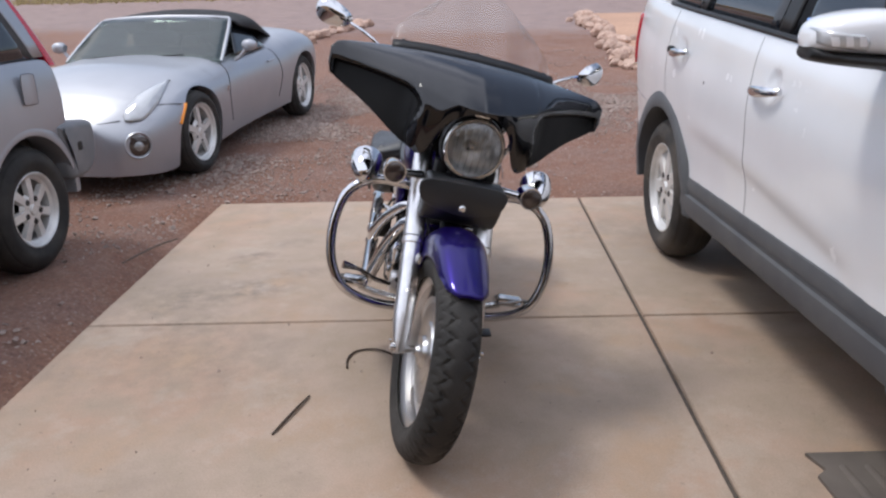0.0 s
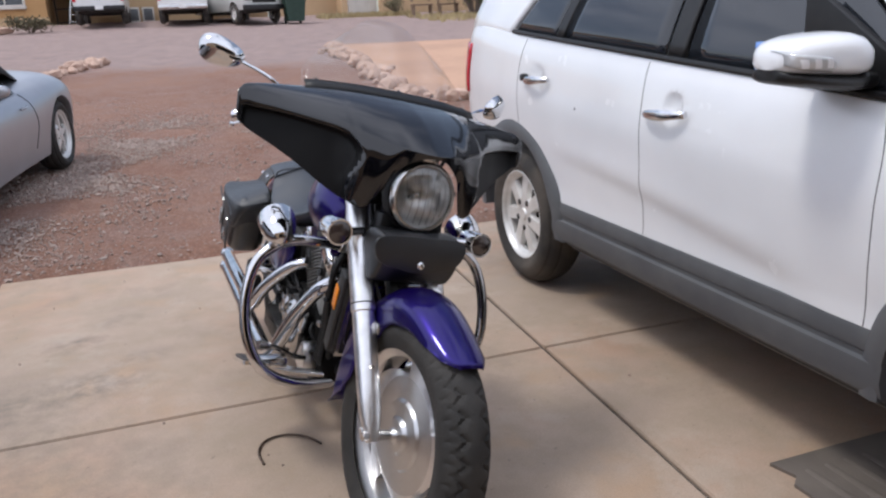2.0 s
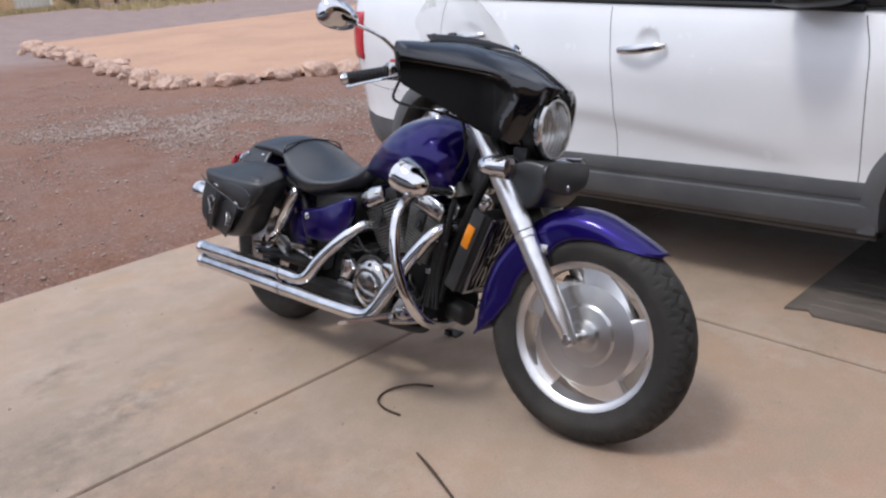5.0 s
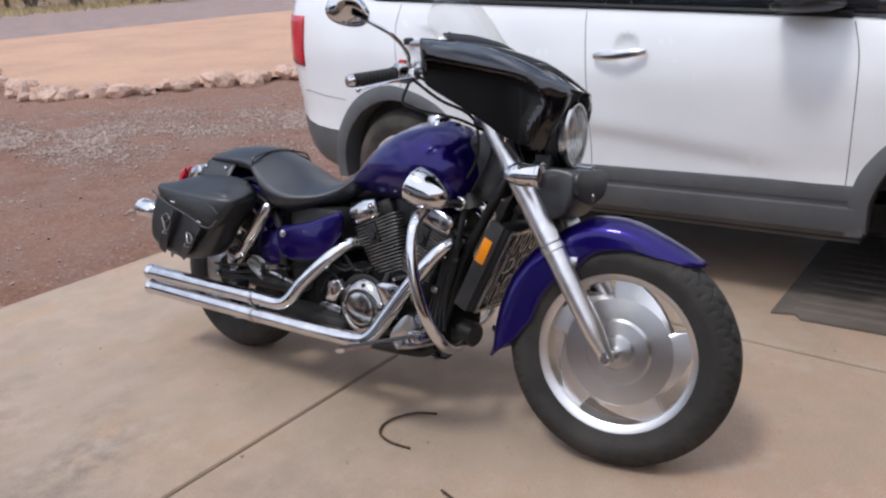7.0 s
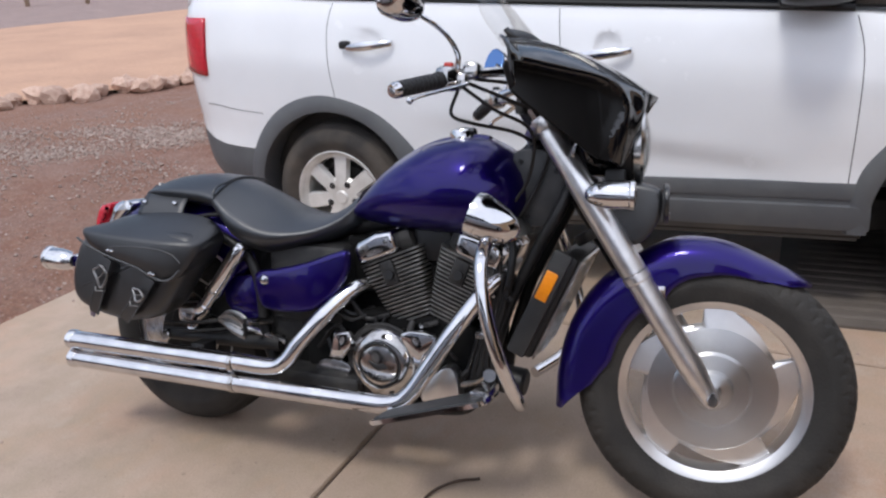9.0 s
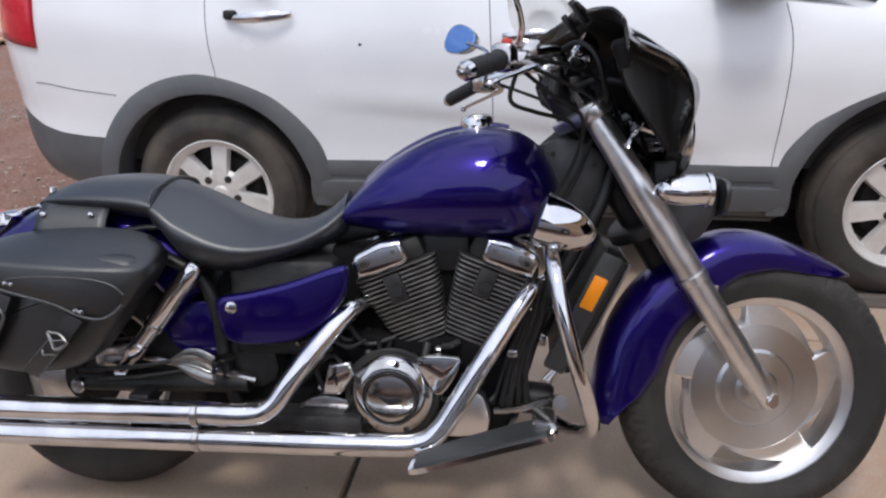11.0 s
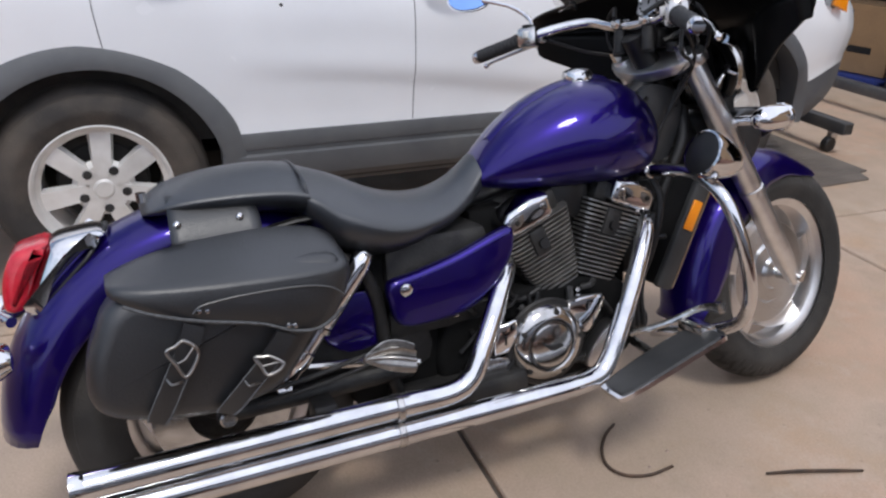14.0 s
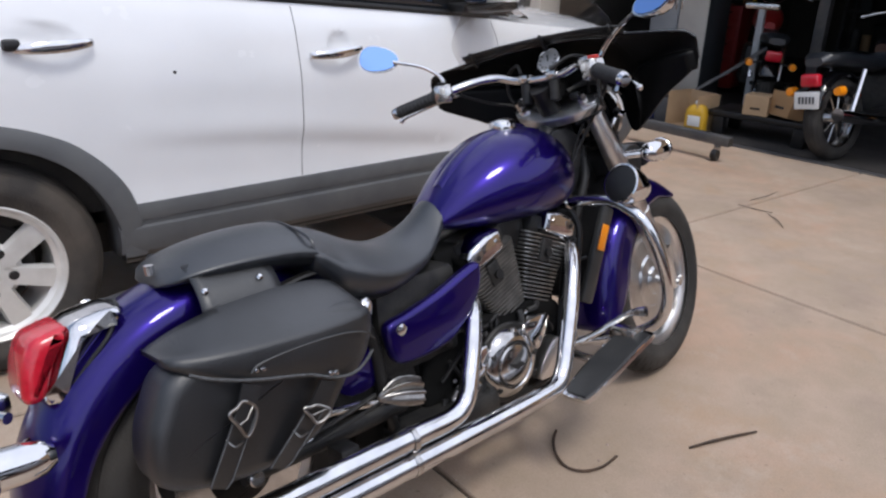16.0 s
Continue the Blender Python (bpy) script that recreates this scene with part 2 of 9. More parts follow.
def rings(rows, caps=True, closed=True, bm=None):
    """Skin a list of rings with equal counts of points."""
    bm = bm or bmesh.new()
    vs = [[bm.verts.new(p) for p in row] for row in rows]
    n = len(rows[0])
    for a, b in zip(vs, vs[1:]):
        for i in range(n if closed else n - 1):
            j = (i + 1) % n
            bm.faces.new((a[i], a[j], b[j], b[i]))
    if caps and closed:
        bm.faces.new(vs[0][::-1])
        bm.faces.new(vs[-1])
    return bm


def grid(f, nu, nv, bm=None):
    """A sheet from f(u, v) with u, v in 0..1."""
    return rings([[f(i / nu, j / nv) for j in range(nv + 1)] for i in range(nu + 1)], closed=False, bm=bm)


def box(c, s, bevel=0.0, m=None, bm=None, seg=2):
    b = bmesh.new()
    bmesh.ops.create_cube(b, size=1.0, matrix=Matrix.Translation(c) @ Matrix.Diagonal((*s, 1)))
    if bevel:
        bmesh.ops.bevel(b, geom=b.edges[:], offset=bevel, segments=seg, affect="EDGES", profile=0.5)
    if m is not None:
        b.transform(m)
    if bm is None:
        return b
    join(bm, b)
    return bm


def join(bm, other):
    me = bpy.data.meshes.new("tmp")
    other.to_mesh(me)
    other.free()
    bm.from_mesh(me)
    bpy.data.meshes.remove(me)
    return bm


def frame_of(d):
    d = Vector(d).normalized()
    a = Vector((0, 0, 1)) if abs(d.z) < 0.9 else Vector((1, 0, 0))
    x = d.cross(a).normalized()
    return x, d.cross(x).normalized()


def spline(pts, sub):
    """Catmull-Rom through the points."""
    p = [Vector(q) for q in pts]
    p = [2 * p[0] - p[1]] + p + [2 * p[-1] - p[-2]]
    out = []
    for i in range(1, len(p) - 2):
        for k in range(sub):
            t = k / sub
            out.append(0.5 * (2 * p[i] + (p[i + 1] - p[i - 1]) * t + (2 * p[i - 1] - 5 * p[i] + 4 * p[i + 1] - p[i + 2]) * t * t
                              + (3 * p[i] - p[i - 1] - 3 * p[i + 1] + p[i + 2]) * t ** 3))
    out.append(p[-2])
    return out


def tube(pts, r, n=12, sub=5, bm=None, flat=1.0):
    """A round bar along the points; r a number or one radius per point."""
    line = spline(pts, sub) if sub > 1 else [Vector(q) for q in pts]
    rad = [r] * len(line) if isinstance(r, (int, float)) else [float(np.interp(i / (len(line) - 1), np.linspace(0, 1, len(r)), r)) for i in range(len(line))]
    x, y = frame_of(line[1] - line[0])
    rows = []
    for i, p in enumerate(line):
        d = (line[min(i + 1, len(line) - 1)] - line[max(i - 1, 0)]).normalized()
        x = (x - d * x.dot(d)).normalized()
        y = d.cross(x)
        rows.append([p + rad[i] * (math.cos(a) * x + flat * math.sin(a) * y) for a in (2 * math.pi * k / n for k in range(n))])
    return rings(rows, bm=bm)


def lathe(prof, n=32, origin=(0, 0, 0), axis=(1, 0, 0), bm=None, closed=False, turn=2 * math.pi):
    """Turn (radius, height) pairs round an axis."""
    d = Vector(axis).normalized()
    x, y = frame_of(d)
    o = Vector(origin)
    bm = bm or bmesh.new()
    rows = []
    for r, h in prof:
        if r < 1e-6:
            rows.append([bm.verts.new(o + d * h)])
        else:
            rows.append([bm.verts.new(o + d * h + r * (math.cos(turn * k / n) * x + math.sin(turn * k / n) * y)) for k in range(n)])
    pairs = list(zip(rows, rows[1:]))
    if closed:
        pairs.append((rows[-1], rows[0]))
    for a, b in pairs:
        for k in range(n):
            j = (k + 1) % n
            if len(a) == 1 and len(b) == 1:
                continue
            if len(a) == 1:
                bm.faces.new((a[0], b[j], b[k]))
            elif len(b) == 1:
                bm.faces.new((a[k], a[j], b[0]))
            else:
                bm.faces.new((a[k], a[j], b[j], b[k]))
    return bm


def cyl(p0, p1, r0, r1=None, n=20, bm=None, bevel=0.0):
    p0, p1 = Vector(p0), Vector(p1)
    h = (p1 - p0).length
    r1 = r0 if r1 is None else r1
    b = bevel
    prof = [(0, 0), (r0 - b, 0), (r0, b), (r1, h - b), (r1 - b, h), (0, h)] if b else [(0, 0), (r0, 0), (r1, h), (0, h)]
    return lathe(prof, n, p0, p1 - p0, bm)


def prism(outline, x0, x1, bevel=0.0, seg=2):
    """Extrude a (y, z) outline from x0 to x1."""
    bm = bmesh.new()
    a = [bm.verts.new((x0, y, z)) for y, z in outline]
    b = [bm.verts.new((x1, y, z)) for y, z in outline]
    n = len(a)
    bm.faces.new(a)
    bm.faces.new(b[::-1])
    for i in range(n):
        bm.faces.new((a[i], b[i], b[(i + 1) % n], a[(i + 1) % n]))
    if bevel:
        bmesh.ops.recalc_face_normals(bm, faces=bm.faces)
        es = [e for e in bm.edges if abs(e.verts[0].co.x - e.verts[1].co.x) < 1e-6]
        bmesh.ops.bevel(bm, geom=es, offset=bevel, segments=seg, affect="EDGES", profile=0.5)
    return bm


def smooth_outline(pts, sub=4):
    """Round a closed outline with a closed spline."""
    n = len(pts)
    p = [Vector((*q, 0)) for q in pts]
    out = []
    for i in range(n):
        a, b, c, d = p[i - 1], p[i], p[(i + 1) % n], p[(i + 2) % n]
        for k in range(sub):
            t = k / sub
            q = 0.5 * (2 * b + (c - a) * t + (2 * a - 5 * b + 4 * c - d) * t * t + (3 * b - a - 3 * c + d) * t ** 3)
            out.append((q.x, q.y))
    return out


def oval(n, w, h, p=2.0, up=0.0):
    """Superellipse points (x, z)."""
    out = []
    for k in range(n):
        a = 2 * math.pi * k / n
        c, s = math.cos(a), math.sin(a)
        out.append((w * math.copysign(abs(c) ** (2 / p), c), h * math.copysign(abs(s) ** (2 / p), s)))
    return out


def curve(xs, ys):
    """A smooth interpolation through the knots."""
    xs, ys = np.array(xs, float), np.array(ys, float)

    def f(x):
        i = int(np.clip(np.searchsorted(xs, x) - 1, 0, len(xs) - 2))
        h = xs[i + 1] - xs[i]
        t = float(np.clip((x - xs[i]) / h, 0, 1))
        m0 = (ys[i + 1] - ys[i - 1]) / (xs[i + 1] - xs[i - 1]) if i > 0 else (ys[1] - ys[0]) / (xs[1] - xs[0])
        m1 = (ys[i + 2] - ys[i]) / (xs[i + 2] - xs[i]) if i + 2 < len(xs) else (ys[-1] - ys[-2]) / (xs[-1] - xs[-2])
        return float((2 * t**3 - 3 * t**2 + 1) * ys[i] + (t**3 - 2 * t**2 + t) * h * m0 + (3 * t**2 - 2 * t**3) * ys[i + 1] + (t**3 - t**2) * h * m1)

    return f

# ---- ground, slabs, road ----
def rise(x, y):
    """Height of the ground: level by the slabs, climbing gently towards the road and the houses."""
    d = min(max(y - 3.1, 0.0), 33.0)
    return 0.05 * d + 0.00045 * d * d


def noise_tex(n, l, tc, scale, detail=5.0, rough=0.55):
    t = n.new("ShaderNodeTexNoise")
    t.inputs["Scale"].default_value, t.inputs["Detail"].default_value, t.inputs["Roughness"].default_value = scale, detail, rough
    l.new(tc.outputs["Object"], t.inputs["Vector"])
    return t.outputs["Fac"]


def ramp(n, l, fac, stops):
    r = n.new("ShaderNodeValToRGB")
    e = r.color_ramp.elements
    while len(e) < len(stops):
        e.new(0.5)
    for k, (p, c) in enumerate(stops):
        e[k].position, e[k].color = p, (*c, 1)
    l.new(fac, r.inputs["Fac"])
    return r.outputs["Color"]


def blend(n, l, fac, a, b, mode="MIX"):
    m = n.new("ShaderNodeMixRGB")
    m.blend_type = mode
    for k, v in (("Fac", fac), ("Color1", a), ("Color2", b)):
        if isinstance(v, (int, float)):
            m.inputs[k].default_value = v
        elif isinstance(v, tuple):
            m.inputs[k].default_value = (*v, 1)
        else:
            l.new(v, m.inputs[k])
    return m.outputs["Color"]


def dirt_material():
    m = bpy.data.materials.new("red_dirt")
    m.use_nodes = True
    n, l = m.node_tree.nodes, m.node_tree.links
    b = n["Principled BSDF"]
    tc = n.new("ShaderNodeTexCoord")
    big, mid, fine = noise_tex(n, l, tc, 0.35), noise_tex(n, l, tc, 2.4), noise_tex(n, l, tc, 38.0, 6.0, 0.7)
    base = ramp(n, l, big, [(0.35, (0.196, 0.093, 0.062)), (0.65, (0.262, 0.138, 0.092))])
    base = blend(n, l, ramp(n, l, mid, [(0.42, (0, 0, 0)), (0.62, (1, 1, 1))]), base, (0.232, 0.132, 0.100))
    # a worn gravel road along the houses
    sx = n.new("ShaderNodeSeparateXYZ")
    l.new(tc.outputs["Object"], sx.inputs["Vector"])
    ad = n.new("ShaderNodeMath")
    ad.operation = "MULTIPLY_ADD"
    l.new(mid, ad.inputs[0])
    ad.inputs[1].default_value = 3.0
    l.new(sx.outputs["Y"], ad.inputs[2])
    sl = n.new("ShaderNodeMath")
    sl.operation = "MULTIPLY_ADD"
    l.new(sx.outputs["X"], sl.inputs[0])
    sl.inputs[1].default_value = 0.30
    l.new(ad.outputs[0], sl.inputs[2])
    road = n.new("ShaderNodeMapRange")
    road.interpolation_type = "SMOOTHSTEP"
    road.inputs["From Min"].default_value, road.inputs["From Max"].default_value = 16.5, 19.0
    l.new(sl.outputs[0], road.inputs["Value"])
    roadcol = ramp(n, l, mid, [(0.35, (0.33, 0.24, 0.215)), (0.65, (0.25, 0.185, 0.175))])
    base = blend(n, l, road.outputs["Result"], base, roadcol)
    peb, clod = noise_tex(n, l, tc, 62.0, 2.0, 0.5), noise_tex(n, l, tc, 7.0, 6.0, 0.7)
    base = blend(n, l, ramp(n, l, clod, [(0.50, (0, 0, 0)), (0.70, (0.55, 0.55, 0.55))]), base, (0.30, 0.195, 0.150))
    base = blend(n, l, ramp(n, l, peb, [(0.60, (0, 0, 0)), (0.68, (0.7, 0.7, 0.7))]), base, (0.36, 0.275, 0.230))
    base = blend(n, l, ramp(n, l, peb, [(0.30, (0.6, 0.6, 0.6)), (0.38, (0, 0, 0))]), base, (0.09, 0.052, 0.040))
    base = blend(n, l, 0.70, base, fine, "OVERLAY")
    l.new(base, b.inputs["Base Color"])
    b.inputs["Roughness"].default_value = 0.95
    bp = n.new("ShaderNodeBump")
    bp.inputs["Strength"].default_value, bp.inputs["Distance"].default_value = 0.7, 0.03
    l.new(fine, bp.inputs["Height"])
    l.new(bp.outputs["Normal"], b.inputs["Normal"])
    return m


def concrete_material():
    m = bpy.data.materials.new("stained_concrete")
    m.use_nodes = True
    n, l = m.node_tree.nodes, m.node_tree.links
    b = n["Principled BSDF"]
    tc = n.new("ShaderNodeTexCoord")
    big, mid, fine, spot = noise_tex(n, l, tc, 0.9, 4.0), noise_tex(n, l, tc, 4.5, 6.0, 0.65), noise_tex(n, l, tc, 160.0, 4.0), noise_tex(n, l, tc, 28.0, 2.0)
    base = ramp(n, l, big, [(0.30, (0.330, 0.258, 0.200)), (0.48, (0.414, 0.310, 0.236)), (0.58, (0.424, 0.290, 0.208)), (0.68, (0.385, 0.250, 0.172))])
    base = blend(n, l, ramp(n, l, mid, [(0.40, (0, 0, 0)), (0.64, (0.85, 0.85, 0.85))]), base, (0.350, 0.272, 0.200))
    base = blend(n, l, ramp(n, l, spot, [(0.70, (0, 0, 0)), (0.76, (0.5, 0.5, 0.5))]), base, (0.13, 0.10, 0.085))
    peach = noise_tex(n, l, tc, 2.3, 7.0, 0.62)
    base = blend(n, l, ramp(n, l, peach, [(0.53, (0, 0, 0)), (0.68, (0.6, 0.6, 0.6))]), base, (0.440, 0.288, 0.186))
    # grey smears with ragged edges; the one at (0.55, 0.25) paints in the bike's shadow
    rag = noise_tex(n, l, tc, 11.0, 6.0, 0.7)
    for cx, cy, rx, ry, strength in ((-0.82, 1.50, 0.28, 0.19, 0.85), (-0.90, 2.05, 0.22, 0.17, 0.72), (-0.60, 1.72, 0.17, 0.11, 0.58), (-0.70, 2.25, 0.15, 0.11, 0.6), (-1.12, 1.45, 0.30, 0.24, 0.4), (-1.15, 1.15, 0.65, 0.85, 0.45), (-0.75, 0.6, 0.6, 0.5, 0.3), (0.55, 0.25, 0.45, 0.50, 0.18), (1.1, 2.3, 0.30, 0.40, 0.4)):
        mp = n.new("ShaderNodeMapping")
        mp.inputs["Location"].default_value = (-cx / rx, -cy / ry, 0)
        mp.inputs["Scale"].default_value = (1 / rx, 1 / ry, 1)
        l.new(tc.outputs["Object"], mp.inputs["Vector"])
        gr = n.new("ShaderNodeTexGradient")
        gr.gradient_type = "SPHERICAL"
        l.new(mp.outputs["Vector"], gr.inputs["Vector"])
        mu = n.new("ShaderNodeMath")
        mu.operation = "MULTIPLY"
        l.new(gr.outputs["Fac"], mu.inputs[0])
        l.new(ramp(n, l, rag, [(0.40, (0, 0, 0)), (0.66, (strength * 1.2,) * 3)]), mu.inputs[1])
        base = blend(n, l, mu.outputs[0], base, (0.165, 0.138, 0.115))
    pale = noise_tex(n, l, tc, 1.7, 8.0, 0.72)
    base = blend(n, l, ramp(n, l, pale, [(0.54, (0, 0, 0)), (0.64, (0.5, 0.5, 0.5))]), base, (0.455, 0.370, 0.300))
    base = blend(n, l, ramp(n, l, pale, [(0.34, (0.45, 0.45, 0.45)), (0.46, (0, 0, 0))]), base, (0.265, 0.200, 0.158))
    grit = noise_tex(n, l, tc, 70.0, 3.0, 0.5)
    base = blend(n, l, ramp(n, l, grit, [(0.71, (0, 0, 0)), (0.76, (0.5, 0.5, 0.5))]), base, (0.13, 0.10, 0.085))
    base = blend(n, l, 0.26, base, fine, "OVERLAY")
    oi = n.new("ShaderNodeObjectInfo")
    mr = n.new("ShaderNodeMapRange")
    mr.inputs["To Min"].default_value, mr.inputs["To Max"].default_value = 0.95, 1.05
    l.new(oi.outputs["Random"], mr.inputs["Value"])
    hs = n.new("ShaderNodeHueSaturation")
    l.new(base, hs.inputs["Color"])
    l.new(mr.outputs["Result"], hs.inputs["Value"])
    l.new(hs.outputs["Color"], b.inputs["Base Color"])
    rr = n.new("ShaderNodeMapRange")
    rr.inputs["To Min"].default_value, rr.inputs["To Max"].default_value = 0.55, 0.85
    l.new(mid, rr.inputs["Value"])
    l.new(rr.outputs["Result"], b.inputs["Roughness"])
    bp = n.new("ShaderNodeBump")
    bp.inputs["Strength"].default_value, bp.inputs["Distance"].default_value = 0.12, 0.01
    l.new(fine, bp.inputs["Height"])
    l.new(bp.outputs["Normal"], b.inputs["Normal"])
    return m


DIRT, CONCRETE = dirt_material(), concrete_material()


def make_ground():
    xs = sorted({*np.round(np.linspace(-9, 16, 84), 3), *np.round(np.linspace(-60, 70, 66), 3), -2500.0, -900.0, -300.0, -120.0, 130.0, 320.0, 900.0, 2500.0})
    ys = sorted({*np.round(np.linspace(-8, 20, 94), 3), *np.round(np.linspace(-60, 80, 70), 3), -2500.0, -900.0, -300.0, -120.0, 130.0, 320.0, 900.0, 2500.0})
    rows = []
    for y in ys:
        row = []
        for x in xs:
            near = abs(x) < 60 and abs(y) < 80
            z = rise(x, y) - 0.022
            inside = (-1.75 + 0.03 * y < x < 6.2) and y < 3.255 - 0.10 * x
            if near and not inside:
                z += 0.035 * (noise.noise((x * 0.9, y * 0.9, 3.0))) + 0.012 * noise.noise((x * 4, y * 4, 7.0))
            if inside:
                z = -0.16
            row.append((x, y, z))
        rows.append(row)
    return tagged(part("ground", rings(rows, closed=False), DIRT, smooth=True, sharp=80), "reddish bare dirt ground with scattered gravel", "ground", kind="structure")


make_ground()


def joint_x(k, y):
    """The lengthwise joints between the slabs, column k."""
    return {0: -1.553 + 0.050 * y + 0.004 * y * y, 1: 0.868 + 0.108 * y, 2: 3.35 + 0.10 * y, 3: 5.75 + 0.10 * y}[k]


def joint_y(r, x):
    """The crosswise joints, row r counted from the dirt edge."""
    return {0: 3.170 - 0.090 * x, 1: 1.016 - 0.077 * x, 2: -1.000 - 0.080 * x, 3: -3.62 - 0.02 * x}[r]


def meet(k, r):
    x = 0.0
    for _ in range(8):
        x = joint_x(k, joint_y(r, x))
    return Vector((x, joint_y(r, x), 0))


def make_slabs():
    root = thing("driveway", "pale tan concrete driveway slabs with sawn joints and stains", "pavement", kind="structure")
    gap = 0.008
    for k in range(3):
        for r in range(3):
            q = [meet(k, r), meet(k + 1, r), meet(k + 1, r + 1), meet(k, r + 1)]
            c = sum(q, Vector()) / 4
            q = [p + (c - p).normalized() * gap * 1.4 for p in q]
            bm = bmesh.new()
            lo = [bm.verts.new((p.x, p.y, -0.12)) for p in q]
            mi = [bm.verts.new((p.x, p.y, -0.007)) for p in q]
            hi = [bm.verts.new((p.x + (c.x - p.x) * 0.004, p.y + (c.y - p.y) * 0.004, 0.0)) for p in q]
            for a, b in ((lo, mi), (mi, hi)):
                for i in range(4):
                    bm.faces.new((a[i], a[(i + 1) % 4], b[(i + 1) % 4], b[i]))
            bm.faces.new(hi)
            bm.faces.new(lo[::-1])
            part("slab", bm, CONCRETE, root, smooth=False)
    # sand packed into the joints
    a, b, c, d = meet(0, 0), meet(3, 0), meet(3, 3), meet(0, 3)
    bm = bmesh.new()
    bm.faces.new([bm.verts.new((p.x, p.y, -0.016)) for p in (a, b, c, d)])
    part("joint_filler", bm, mat("joint_grit", (0.10, 0.080, 0.065), 0.95, noise_scale=40, amount=0.5, color2=(0.06, 0.05, 0.042)), root, smooth=False)
    return root


make_slabs()

# ---- the cruiser motorcycle: local y runs from the front axle to the rear, x to its left ----
BIKE = pose(-0.04, 0, 0, 0, 0, -1.5) @ pose(0, 0, 0, 0, 10.5, 0)
RAKE, STEER = 32.5, 8.5
HEAD = Vector((0, 0.47, 0.99))
STEERED = Matrix.Translation(HEAD) @ Matrix.Rotation(radians(STEER), 4, Vector((0, math.sin(radians(RAKE)), math.cos(radians(RAKE))))) @ Matrix.Translation(-HEAD)


def tyre_mesh(R, W, rim, seg, tread):
    """A tyre round the x axis; tread(angle, s) gives the groove depth, s in -1..1 across the crown."""
    prof = []
    h = R - rim
    for k in range(37):
        a = -0.62 * math.pi + 1.24 * math.pi * k / 36
        x = W / 2 * math.copysign(abs(math.sin(a)) ** 0.85, math.sin(a)) if abs(a) < math.pi / 2 else W / 2 * math.copysign(1 - 0.22 * (abs(a) - math.pi / 2) / (0.12 * math.pi), a)
        r = R - h * 0.62 * (1 - math.cos(a)) if abs(a) < math.pi / 2 else R - h * 0.62 - h * 0.38 * (abs(a) - math.pi / 2) / (0.12 * math.pi)
        prof.append((x, r, math.sin(a) if abs(a) < math.pi / 2 else math.copysign(2, a)))
    rows = []
    for i in range(seg):
        t = 2 * math.pi * i / seg
        rows.append([(x, (r - (tread(t, s) if abs(s) < 0.93 else 0)) * math.cos(t), (r - (tread(t, s) if abs(s) < 0.93 else 0)) * math.sin(t)) for x, r, s in prof])
    rows.append(rows[0])
    bm = rings(rows, caps=False, closed=False)
    bmesh.ops.remove_doubles(bm, verts=bm.verts, dist=1e-6)
    return bm


def zigzag(t, s):
    k = t / (2 * math.pi) * 38
    tri = abs((k % 1.0) - 0.5) * 2
    line = 0.26 + 0.46 * tri
    cross = abs(s) > 0.70 and abs((k % 1.0) - 0.5) < 0.10
    return 0.0060 if abs(abs(s) - line) < 0.080 or cross else 0.0


def ribs(t, s):
    return 0.005 if min(abs(abs(s) - 0.25), abs(abs(s) - 0.68)) < 0.05 else 0.0


